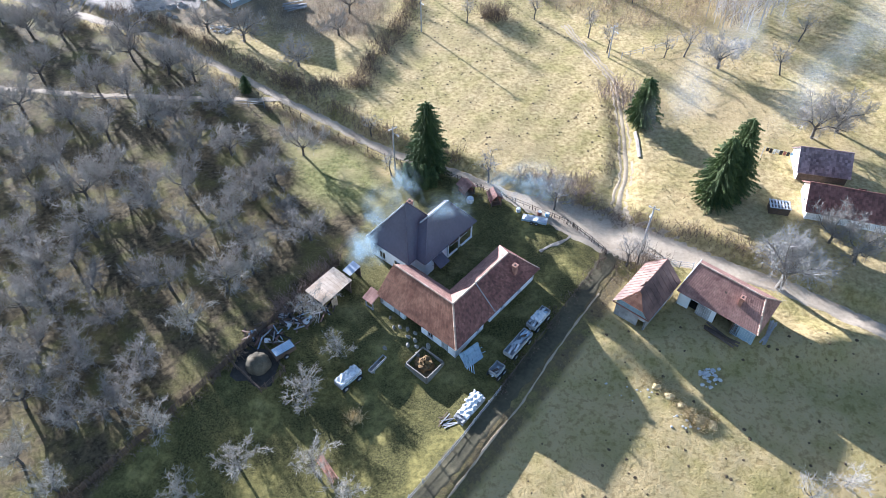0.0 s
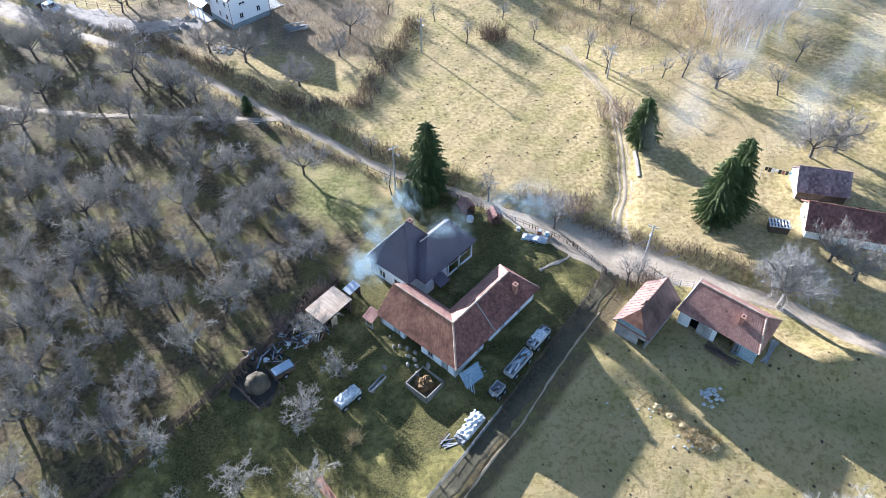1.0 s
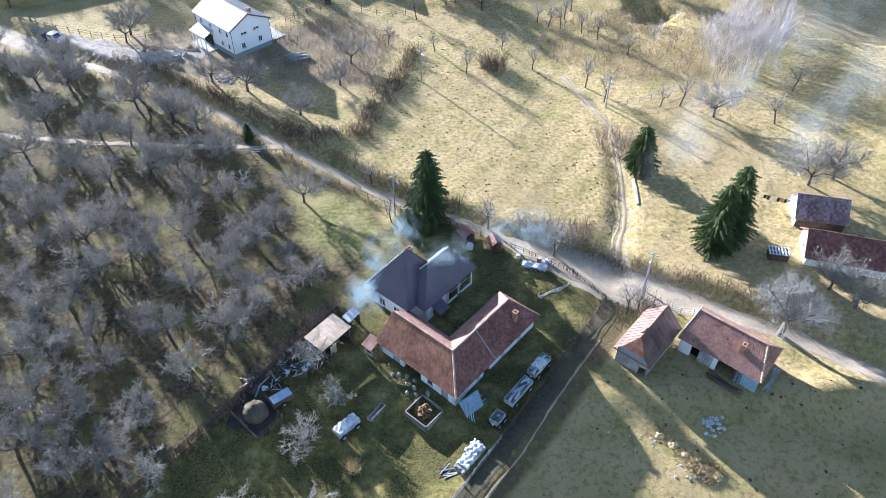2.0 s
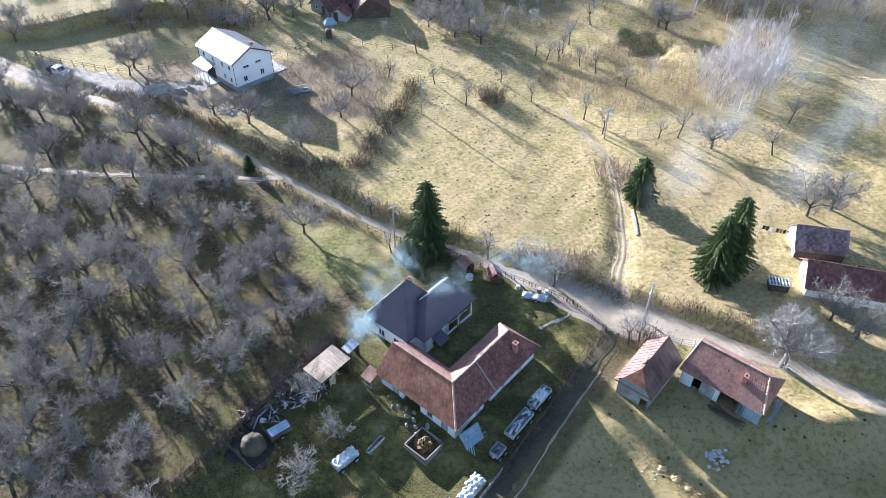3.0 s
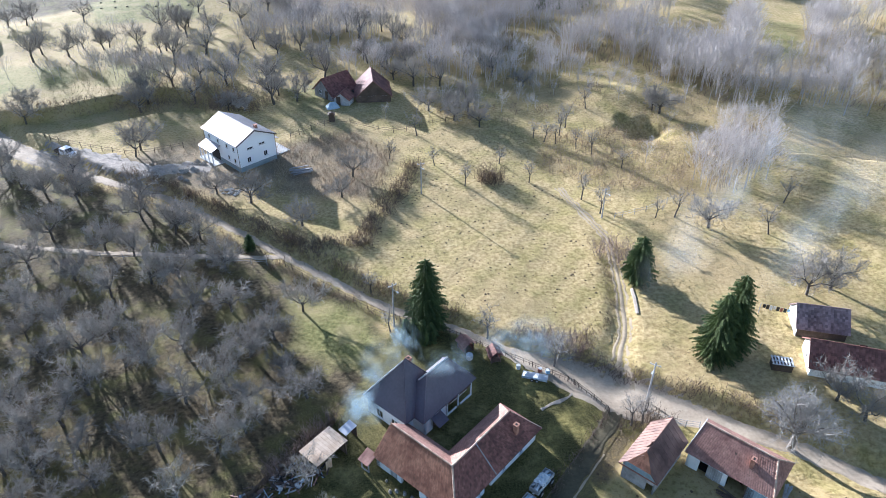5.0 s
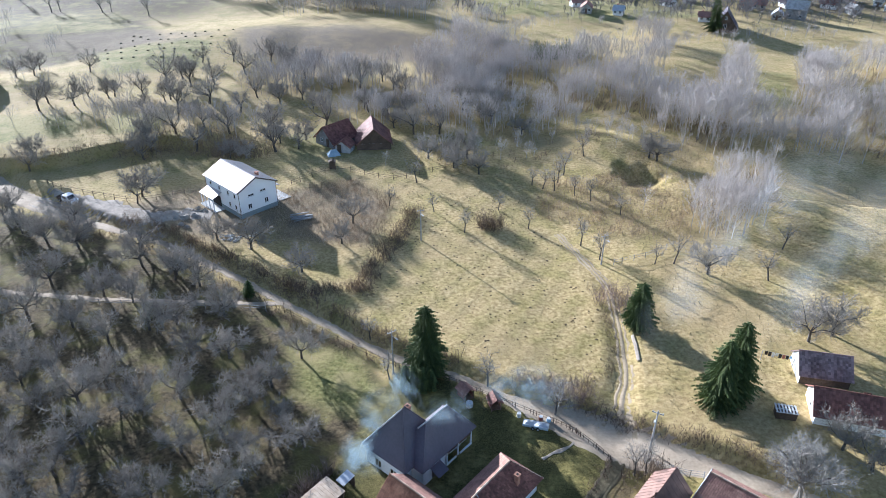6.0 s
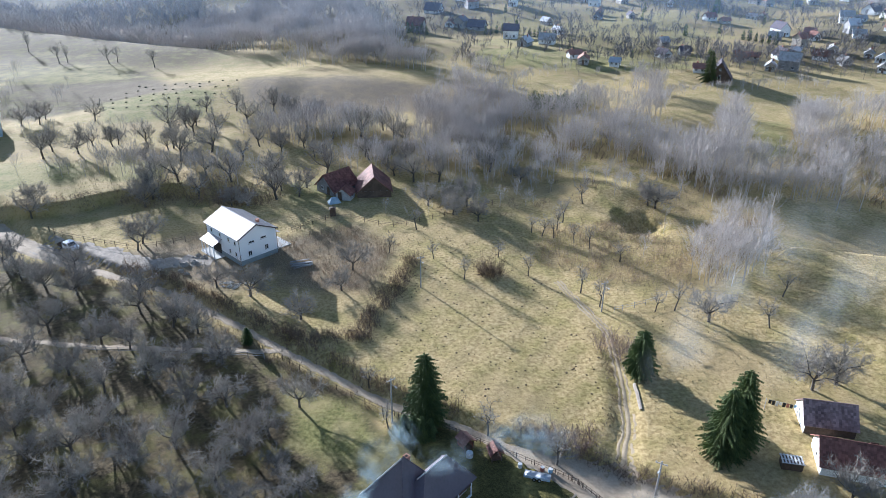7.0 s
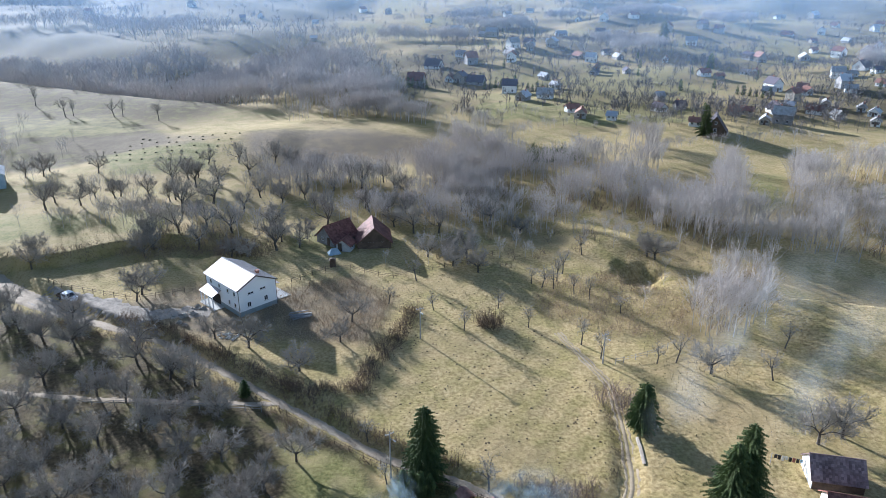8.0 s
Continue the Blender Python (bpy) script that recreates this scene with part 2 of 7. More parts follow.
def height(x, y):
    """The lie of the land: a gentle plateau with banks, a hollow, a knoll, a left-hand ridge and rising far hills."""
    x, y = np.asarray(x, float), np.asarray(y, float)
    h = 0.16 * np.sin(x * 0.13 + 1.3) * np.sin(y * 0.11 + 0.4) + 0.05 * np.sin(x * 0.41 + y * 0.23) + 0.03 * np.sin(x * 1.1 - y * 0.7)
    # the meadows lie above the hollow road, and the field track is sunk into them
    foot = 1.1 + 2.2 * np.exp(-((x - 24) / 8) ** 2) + 0.6 * smooth(30, 40, x) + 2.0 * smooth(-62, -78, x)
    h = h + (1.25 - 0.7 * np.exp(-((x - 20) / 10) ** 2)) * smooth(0, 1.5, road_side(x, y) - foot) * smooth(-140, -90, x) * smooth(110, 70, x)
    sunk = np.interp(y, [60, 66, 72, 82, 96, 106], [0, 0.3, 0.45, 0.45, 0.35, 0])
    h = h - sunk * smooth(2.3, 1.1, np.abs(road_side(x, y, TRACK_LINE) - 0.3))
    # a grassy step across the eastern meadow
    step = road_side(x, y, STEP_LINE)
    h = h + 1.7 * smooth(-0.2, 1.5, step) * smooth(62, 72, x) * smooth(60, 25, step)
    rim = 149 + 0.30 * (x + 80) + 2.5 * np.sin(x * 0.16)
    h = h + 2.5 * smooth(-0.4, 1.8, y - rim) * smooth(-48, -62, x) * smooth(330, 200, y)
    pit = ((x - 44.5 + 0.3 * (y - 139)) / (4.8 + 0.7 * np.sin(y * 1.3))) ** 2 + ((y - 139.5) / (6.6 + 0.8 * np.sin(x * 1.1 + 1))) ** 2
    h = h - 3.6 * np.exp(-pit ** 3) * smooth(7.5, -3.5, (x - 44.5) * 0.62 - (y - 139.5) * 0.78)
    h = h + 1.8 * np.exp(-((x - 42) / 12) ** 2 - ((y - 158) / 8) ** 2)
    across = (y - 336) - 0.47 * -(x + 158)
    h = h + smooth(-60, -170, x) * (4 * np.exp(-(across / 28) ** 2) - 16 * smooth(8, 60, across) + 20 * smooth(75, 220, across) - 8 * smooth(260, 460, across))
    h = h + 3.0 * np.exp(-((x + 40) / 48) ** 2 - ((y - 268) / 24) ** 2)
    h = h + 1.0 * np.exp(-((x - 45) / 6) ** 2 - ((y - 46.5) / 2.2) ** 2)
    h = h + 5 * np.sin(x * 0.017 + 0.5) * np.sin(y * 0.013 + 1) * smooth(330, 520, y)
    h = h + 1.2 * np.sin(x * 0.045 + 1.3 * np.sin(y * 0.02)) * np.sin(y * 0.06 + 0.8 * np.sin(x * 0.03)) * smooth(150, 230, y)
    h = h + 4.0 * np.sin(x * 0.031 + 1.5 * np.sin(y * 0.012) + 2) * np.sin(y * 0.026 + 1.1 * np.sin(x * 0.02)) * smooth(330, 480, y)
    lawn = (x + 31.1) * 0.79 - (y - 33.8) * 0.61
    h = h - 1.5 * smooth(0, 11, lawn) * smooth(31, 15, lawn) * smooth(47, 40, y) * smooth(-10, 10, y)
    fall = np.clip(36 + (x - 6) * 0.276 - y, 0, 45)
    h = h - 0.04 * fall * fall / (fall + 2.5) * smooth(-8, 6, x) * smooth(75, 52, x)
    h = h - 1.2 * smooth(1.2, 5, road_side(x, y, LANE_LINE)) * smooth(47, 41, y) * smooth(75, 52, x)
    far = np.maximum(0, y - 560)
    return h + 4.2e-5 * far * far + 12 * np.sin(x * 0.006 + 2) * np.sin(y * 0.005) * smooth(600, 1100, y)


def ground_at(x, y):
    return float(height(x, y))


def inside(poly, x, y, soft=2.0):
    """1 within the polygon, 0 outside, with a soft edge."""
    odd, near = np.zeros(np.shape(x), bool), np.full(np.shape(x), 1e9)
    for (ax, ay), (bx, by) in zip(poly, poly[1:] + poly[:1]):
        dx, dy = bx - ax, by - ay
        k = np.clip(((x - ax) * dx + (y - ay) * dy) / (dx * dx + dy * dy), 0, 1)
        near = np.minimum(near, np.hypot(x - ax - k * dx, y - ay - k * dy))
        if dy:
            odd ^= ((ay > y) != (by > y)) & (x < ax + (y - ay) * dx / dy)
    return np.clip(0.5 + np.where(odd, near, -near) / soft, 0, 1)


def steps(low, near_low, near_high, high, fine, growth):
    """Coordinates with an even step near the middle that widens outwards."""
    mid = list(np.arange(near_low, near_high + fine / 2, fine))
    up, gap = [], fine
    while (up or mid)[-1] < high:
        gap *= growth
        up.append((up or mid)[-1] + gap)
    down, gap = [], fine
    while (down or mid[:1])[-1] > low:
        gap *= growth
        down.append((down or mid[:1])[-1] - gap)
    return np.array(down[::-1] + mid + up)


ORCHARD = [(-130, 20), (-36, 24), (-31.5, 33.5), (-24.5, 43), (-17, 52.5), (-13, 59), (-9, 66), (-7, 72), (-12, 82), (-27, 92), (-45, 106), (-75, 121), (-110, 136), (-160, 120)]
YARD = [(-3.5, 27), (1, 33.5), (6, 40), (14.5, 51.5), (20.5, 60), (17, 66), (9, 70.5), (0, 75.5), (-6, 78), (-13, 59), (-17, 52.5), (-24.5, 43), (-31.5, 33.5), (-36, 24)]
BARE_YARD = [(-14, 51), (-10, 47), (-5, 46), (1, 42), (6, 44), (13, 54), (9, 60), (3, 66), (-3, 60), (-9, 60)]
LOT = [(0, 18), (1, 28), (8, 38), (14, 46), (20, 54.5), (24, 57.5), (33, 53.5), (44, 49.5), (56, 40), (58, 12), (10, 10)]
SITE = [(-70, 122), (-52, 116), (-40, 110), (-30, 116), (-30, 128), (-44, 140), (-56, 134)]
PLOT = [(-30, 112), (-13, 110), (-9, 128), (-18, 140), (-36, 132)]
GREEN_BITS = [[(55, 330), (75, 300), (90, 310), (70, 345)]]
PASTURE = [[(102, 228), (114, 222), (99, 187), (84, 179)], [(-119, 236), (-92, 251), (-78, 243), (-73, 215), (-103, 208)], [(-195, 310), (-129, 302), (-114, 276), (-143, 265), (-167, 261)], [(-40, 165), (-24, 168), (-20, 152), (-36, 150)], [(-116, 176), (-92, 172), (-86, 160), (-104, 152), (-120, 160)],
           [(-85, 176), (-70, 172), (-66, 160), (-84, 158)], [(-14, 82), (-7, 74), (-10, 66), (-20, 72), (-24, 84)], [(20, 340), (90, 330), (120, 300), (60, 290), (10, 310)], [(8, 168), (16, 160), (2, 156), (-10, 164)],
           [(40, 250), (56, 262), (52, 236), (34, 232)], [(-190, 340), (-150, 316), (-140, 306), (-190, 322)]]
FALLOW = [(-147, 260), (-111, 272), (-79, 255), (-90, 244), (-119, 239), (-142, 246)]
# pasture darkened with litter cover, standing in for the shade on it
RIDGE = [(-210, 330), (-120, 292), (-95, 250), (-130, 215), (-210, 240)]
KNOLL = [(-74, 259), (-56, 266), (-39, 272), (-4, 262), (2, 236), (-34, 228), (-67, 230)]

WOOD_FLOORS = [[(-240, 385), (-369, 600), (-128, 575), (-47, 413), (-28, 335), (-40, 312), (-88, 322), (-165, 358)], [(-9, 217), (3, 242), (20, 246), (34, 212), (61, 197), (81, 176), (64, 153), (50, 179), (18, 179), (-4, 200)],
               [(96, 178), (122, 222), (160, 240), (200, 190), (102, 149), (87, 149)], [(-78, 298), (-64, 308), (-36, 320), (0, 282)], [(-65, 192), (-44, 235), (-4, 205), (-36, 189)]]


def build_ground():
    xs, ys = steps(-3200, -75, 70, 3200, 0.85, 1.045), steps(-260, 18, 150, 4600, 0.85, 1.028)
    gx, gy = np.meshgrid(xs, ys)
    gz = height(gx, gy)
    nx, ny = len(xs), len(ys)
    verts = np.stack([gx.ravel(), gy.ravel(), gz.ravel()], 1)
    i = (np.arange(ny - 1)[:, None] * nx + np.arange(nx - 1)[None]).ravel()
    mesh = bpy.data.meshes.new("ground")
    mesh.from_pydata(verts.tolist(), [], np.stack([i, i + 1, i + nx + 1, i + nx], 1).tolist())
    x, y = verts[:, 0], verts[:, 1]
    near = smooth(-30, 0, y) * smooth(340, 250, y)
    orchard = inside(ORCHARD, x, y, 4)
    rough_land = 0.35 * smooth(90, 150, y) * smooth(-20, -60, x)
    green = np.maximum.reduce([inside(YARD, x, y, 2.5), 0.06 * inside(LOT, x, y, 3)] + [inside(p, x, y, 9) for p in GREEN_BITS])
    bare = np.maximum(0.12 * inside(BARE_YARD, x, y, 4), np.maximum(0.7 * inside(SITE, x, y, 6), np.maximum(0.72 * inside(PLOT, x, y, 5), 0.55 * np.maximum(inside(FALLOW, x, y, 6), 1.5 * inside(KNOLL, x, y, 8)))))
    beyond = smooth(230, 330, y)
    quilt = np.sin(x * 0.021 + 1.2 * np.sin(y * 0.009)) * np.sin(y * 0.017 + 1.6 * np.sin(x * 0.008)) + 0.5 * np.sin(x * 0.06 + y * 0.043) * np.sin(y * 0.05 - x * 0.02)
    green = np.maximum(green, beyond * smooth(0.35, 0.8, quilt) * 0.4)
    ragged = 0.5 + 0.5 * np.sin(x * 0.19 + 2 * np.sin(y * 0.11)) * np.sin(y * 0.17 + 2 * np.sin(x * 0.13))
    pasture = np.maximum.reduce([inside(p, x, y, 6) for p in PASTURE]) * (0.55 + 0.5 * ragged)
    pasture = np.maximum(pasture, 0.55 * beyond * smooth(-0.1, 0.45, quilt + 0.4 * ragged - 0.2))
    pasture = pasture * (1 - 0.6 * beyond * smooth(-60, -120, x))
    woody = np.maximum.reduce([inside(p, x, y, 14) for p in WOOD_FLOORS])
    # the band beside LANE_LINE is shaded grass, its shade painted as litter
    orchard = np.maximum.reduce([orchard, 0.34 * inside(LOT, x, y, 3), 0.62 * smooth(4.6, 3.0, np.abs(road_side(x, y, LANE_LINE))), woody * 0.42, 0.85 * inside(RIDGE, x, y, 14), 0.8 * beyond * smooth(-60, -120, x), beyond * (0.46 + 0.25 * smooth(0.2, 0.8, -quilt))])
    colour = np.stack([np.maximum(orchard, rough_land * near), green * (1 - 0.5 * woody), bare, pasture * (1 - woody) * (1 - inside(KNOLL, x, y, 8))], 1)
    layer = mesh.color_attributes.new("cover", "FLOAT_COLOR", "POINT")
    layer.data.foreach_set("color", colour.astype(np.float32).ravel())
    mesh.polygons.foreach_set("use_smooth", np.ones(len(mesh.polygons), bool))
    mesh.materials.append(TURF)
    tagged(new("ground", mesh), "dry winter turf with moss, leaf litter and bare earth", "ground", kind="structure")


def dense(line, gap=1.0):
    """Points along a line, rounded at its bends."""
    pts = [Vector((*p, 0)) for p in line]
    out = []
    for k in range(len(pts) - 1):
        p0, p1, p2, p3 = pts[max(k - 1, 0)], pts[k], pts[k + 1], pts[min(k + 2, len(pts) - 1)]
        n = max(2, int((p2 - p1).length / gap))
        for j in range(n):
            t = j / n
            out.append(0.5 * (2 * p1 + (p2 - p0) * t + (2 * p0 - 5 * p1 + 4 * p2 - p3) * t * t + (3 * p1 - p0 - 3 * p2 + p3) * t ** 3))
    return out + [pts[-1]]


def build_way(name, line, width, mat, label, lift=0.05, rut=0.0, ragged=0.25, seed=3):
    """A road or lane: a sheet with ragged edges that lies on the land, with two wheel ruts."""
    rng, pts, n = random.Random(seed), dense(line, 0.8), 11
    verts, faces = [], []
    for k, p in enumerate(pts):
        d = (pts[min(k + 1, len(pts) - 1)] - pts[max(k - 1, 0)]).normalized()
        side = Vector((-d.y, d.x, 0))
        w = (width(k / (len(pts) - 1)) if callable(width) else width) / 2
        left, right = w + rng.uniform(-ragged, ragged), w + rng.uniform(-ragged, ragged)
        for j in range(n):
            s = j / (n - 1) * 2 - 1
            q = p + side * (s * (right if s > 0 else left))
            edge = lift - 0.09 * max(0, abs(s) - 0.8) / 0.2 - rut * math.exp(-((abs(s) - 0.42) / 0.16) ** 2)
            verts.append((q.x, q.y, ground_at(q.x, q.y) + edge + rng.uniform(-0.008, 0.008)))
    for k in range(len(pts) - 1):
        for j in range(n - 1):
            a = k * n + j
            faces.append((a, a + 1, a + n + 1, a + n))
    mesh = bpy.data.meshes.new(name)
    mesh.from_pydata(verts, [], faces)
    mesh.polygons.foreach_set("use_smooth", np.ones(len(mesh.polygons), bool))
    mesh.materials.append(mat)
    return tagged(new(name, mesh), label, "road", kind="structure")


build_ground()
build_way("road_main", ROAD_LINE, lambda t: 1.6 + 1.0 * float(smooth(0.62, 0.68, t)) + 5.6 * math.exp(-((t - 0.712) / 0.045) ** 2) + 4.0 * math.exp(-((t - 0.08) / 0.11) ** 2), GRAVEL, "pale gravelly village road with worn wheel tracks", 0.06, 0.025)
build_way("track_field", TRACK_LINE, lambda t: 2.3 - 0.8 * t + 3.2 * math.exp(-(t / 0.07) ** 2), SANDY, "brown sandy field track between wheel ruts", 0.05, 0.10)
build_way("track_site", [(-84, 131.5), (-76, 128.5), (-66.1, 125.2), (-60, 122.4), (-55.6, 121), (-50.3, 122.2), (-45.0, 122.4)], lambda t: 7.2 - 2.6 * t, RUBBLE, "pale rubble forecourt before the new house", 0.05, 0.02, 0.9, 8)
build_way("lane_farm", LANE_LINE, 2.3, MUD, "farm lane of earth and faint grass, coloured darker for shade", 0.05, 0.04)
build_way("lane_orchard", [(-75, 97), (-59.4, 95.2), (-43.8, 94.4), (-33, 93.6), (-25, 93.5)], 1.3, GRAVEL, "narrow pale dirt lane through the orchard", 0.05, 0.03)


# ---- kit for meshes ----
class Soup:
    """Collects corners and faces for one mesh."""

    def __init__(self):
        self.v, self.f = [], []

    def add(self, verts, faces, m=None):
        k = len(self.v)
        self.v += [tuple(m @ Vector(p)) for p in verts] if m else [tuple(p) for p in verts]
        self.f += [tuple(i + k for i in face) for face in faces]
        return self

    def box(self, x0, x1, y0, y1, z0, z1, m=None):
        v = [(x, y, z) for z in (z0, z1) for y in (y0, y1) for x in (x0, x1)]
        return self.add(v, [(0, 2, 3, 1), (4, 5, 7, 6), (0, 1, 5, 4), (2, 6, 7, 3), (0, 4, 6, 2), (1, 3, 7, 5)], m)

    def slab(self, corners, thick):
        """A panel of that thickness below the given corners (counter-clockwise from above)."""
        c = [Vector(p) for p in corners]
        n = (c[1] - c[0]).cross(c[-1] - c[0]).normalized() * thick
        k = len(c)
        faces = [tuple(range(k)), tuple(range(2 * k - 1, k - 1, -1))] + [(i, i + k, (i + 1) % k + k, (i + 1) % k) for i in range(k)]
        return self.add(c + [p - n for p in c], faces)

    def tube(self, p, q, r0, r1, n=5, cap=False):
        p, q = Vector(p), Vector(q)
        d = (q - p).normalized()
        a = d.orthogonal().normalized()
        b = d.cross(a)
        ring = [(math.cos(2 * math.pi * i / n), math.sin(2 * math.pi * i / n)) for i in range(n)]
        v = [p + (a * c + b * s) * r0 for c, s in ring] + [q + (a * c + b * s) * r1 for c, s in ring]
        f = [(i, (i + 1) % n, (i + 1) % n + n, i + n) for i in range(n)]
        return self.add(v, f + ([tuple(range(n - 1, -1, -1)), tuple(range(n, 2 * n))] if cap else []))

    def lump(self, centre, size, rng, rough=0.2, rows=4, cols=7):
        """An uneven rounded lump, flat below."""
        v, f = [], []
        for i in range(rows + 1):
            a = math.pi / 2 * i / rows
            for j in range(cols):
                k = 1 + rng.uniform(-rough, rough)
                t = 2 * math.pi * j / cols
                v.append((centre[0] + size[0] * k * math.cos(a) * math.cos(t), centre[1] + size[1] * k * math.cos(a) * math.sin(t), centre[2] + size[2] * k * math.sin(a)))
        for i in range(rows):
            for j in range(cols):
                f.append((i * cols + j, i * cols + (j + 1) % cols, (i + 1) * cols + (j + 1) % cols, (i + 1) * cols + j))
        return self.add(v, f)

    def mesh(self, name, mat, smooth_faces=False):
        mesh = bpy.data.meshes.new(name)
        mesh.from_pydata(self.v, [], self.f)
        if smooth_faces:
            mesh.polygons.foreach_set("use_smooth", np.ones(len(mesh.polygons), bool))
        mesh.materials.append(mat)
        return mesh


def part(name, soup, mat, parent, label="", smooth_faces=False, kind=""):
    """Links a soup or a mesh as one part under a thing or under another part."""
    ob = new(name, soup if isinstance(soup, bpy.types.Mesh) else soup.mesh(name, mat, smooth_faces))
    ob.parent = parent
    return tagged(ob, label, kind=kind)


def thing(name, label, category, m, group=""):
    ob = new(name)
    ob.matrix_world = m
    ob.empty_display_size = 0.2
    return tagged(ob, label, category, group)


def on_ground(x, y, turn=0.0, lift=0.0):
    return pose(x, y, ground_at(x, y) + lift, 0, 0, turn)


def lerp(a, b, t):
    return Vector(a) * (1 - t) + Vector(b) * t


def wall(soup, p, q, low, high, thick, gaps=()):
    """A wall from p to q with openings (along from, along to, sill, head); it grows to the left of its way."""
    p, q = Vector((*p, 0)), Vector((*q, 0))
    length, d = (q - p).length, (q - p).normalized()
    m = Matrix.Translation(p) @ Matrix.Rotation(math.atan2(d.y, d.x), 4, "Z")
    marks = sorted({0, length, *(s for g in gaps for s in g[:2])})
    for s, e in zip(marks, marks[1:]):
        here = sorted((g[2], g[3]) for g in gaps if g[0] <= s + 1e-6 and g[1] >= e - 1e-6)
        z = low
        for lo, hi in here:
            if lo > z:
                soup.box(s, e, 0, thick, z, lo, m)
            z = max(z, hi)
        if z < high:
            soup.box(s, e, 0, thick, z, high, m)


def tiles(soup, eave_a, eave_b, top_b, top_a, rng, course=0.30, wide=0.25, step=0.032, wobble=0.012, lost=0.0):
    """Overlapping roof tiles on one slope, from its eave up; each tile is a piece with its own tilt."""
    ea, eb, ta, tb = Vector(eave_a), Vector(eave_b), Vector(top_a), Vector(top_b)
    up = ((eb - ea).cross(ta - ea)).normalized() if (ta - ea).length > 1e-6 else ((eb - ea).cross(tb - ea)).normalized()
    if up.z < 0:
        up = -up
    along = (eb - ea).normalized()
    rise = (ta - ea) - along * (ta - ea).dot(along)
    n = max(2, round(rise.length / course))
    for i in range(n):
        t0, t1 = i / n, min(1.0, (i + 1.25) / n)
        a0, b0, a1, b1 = lerp(ea, ta, t0), lerp(eb, tb, t0), lerp(ea, ta, t1), lerp(eb, tb, t1)
        length = (b0 - a0).length
        cols = max(1, round(length / wide))
        for j in range(cols):
            if rng.random() < lost:
                continue
            s0, s1 = j / cols, (j + 1) / cols
            w = rng.uniform(-wobble, wobble)
            c0, c1 = lerp(a0, b0, s0 + 0.03 / cols), lerp(a0, b0, s1 - 0.03 / cols)
            d0, d1 = lerp(a1, b1, s0 + 0.03 / cols), lerp(a1, b1, s1 - 0.03 / cols)
            lift, mid = up * (step + w), up * (step + w + 0.010)
            cm, dm = (c0 + c1) / 2, (d0 + d1) / 2
            soup.add([c0 + lift, cm + mid, c1 + lift, d1 + up * 0.012, dm + up * 0.02, d0 + up * 0.012, c0 + up * 0.005, c1 + up * 0.005],
                     [(0, 1, 4, 5), (1, 2, 3, 4), (6, 7, 2, 1, 0)])


def seams(soup, eave_a, eave_b, top_b, top_a, gap=0.5, high=0.035, wide=0.04):
    """Standing seams up a metal slope."""
    ea, eb, ta, tb = Vector(eave_a), Vector(eave_b), Vector(top_a), Vector(top_b)
    along = (eb - ea).normalized()
    up = (eb - ea).cross((ta + tb) / 2 - ea).normalized()
    up = -up if up.z < 0 else up
    length, n = (eb - ea).length, max(1, round((eb - ea).length / gap))
    sa, sb, h = (ta - ea).dot(along), (tb - ea).dot(along), ((ta - ea) - along * (ta - ea).dot(along))
    for i in range(n + 1):
        s = length * i / n
        k = 1.0
        if s < sa:
            k = s / sa
        elif s > sb:
            k = (length - s) / (length - sb)
        if k < 0.04:
            continue
        p = ea + along * s
        q = p + h * k
        w = along * wide / 2
        soup.add([p - w, p + w, q + w, q - w, p - w + up * high, p + w + up * high, q + w + up * high, q - w + up * high],
                 [(4, 5, 6, 7), (0, 1, 5, 4), (1, 2, 6, 5), (3, 0, 4, 7), (2, 3, 7, 6)])


def ridge_caps(soup, p, q, rng, gap=0.36, r=0.11):
    """Half-round cap tiles along a ridge or hip."""
    p, q = Vector(p), Vector(q)
    n = max(1, round((q - p).length / gap))
    side = (q - p).cross(Vector((0, 0, 1))).normalized()
    for i in range(n):
        a, b = lerp(p, q, i / n), lerp(p, q, (i + 1.12) / n)
        v, k = [], 1 + rng.uniform(-0.1, 0.1)
        for c, w in ((a, r * 1.1 * k), (b, r * 0.85)):
            v += [c + side * (w * math.cos(t)) + Vector((0, 0, w * math.sin(t) + 0.02)) for t in (0, 0.8, 1.57, 2.34, 3.14)]
        soup.add(v, [(j, j + 1, j + 6, j + 5) for j in range(4)] + [(4, 3, 2, 1, 0)])


def window(parent, centre, turn, wide, tall, deep=0.12, frame_mat=None, bars=1):
    """A window with frame, panes and sill, set on the outer face of a wall whose outward way is local -y."""
    m = pose(*centre, 0, 0, turn)
    w, h, f = wide / 2, tall / 2, 0.07
    s = Soup()
    for x0, x1, z0, z1 in ((-w, w, -h, -h + f), (-w, w, h - f, h), (-w, -w + f, -h, h), (w - f, w, -h, h)):
        s.box(x0, x1, -0.03, deep, z0, z1, m)
    for i in range(bars):
        x = -w + 2 * w * (i + 1) / (bars + 1)
        s.box(x - 0.03, x + 0.03, -0.025, deep, -h, h, m)
    win = part("window", s, frame_mat or CLEAN_WHITE, parent, "")
    part("pane", Soup().box(-w + f, w - f, *((-0.022, -0.006) if deep < 0.05 else (0.02, 0.04)), -h + f, h - f, m), GLASS, win, "dark reflecting glass pane")
    part("sill", Soup().box(-w - 0.08, w + 0.08, -0.12, 0.0, -h - 0.06, -h, m), ZINC, win, "")
    return win


# ---- the farmstead ----
FARM_X, FARM_Y, FARM_TURN = 1.43, 44.1, -40.7
FARM_Z = 0.0


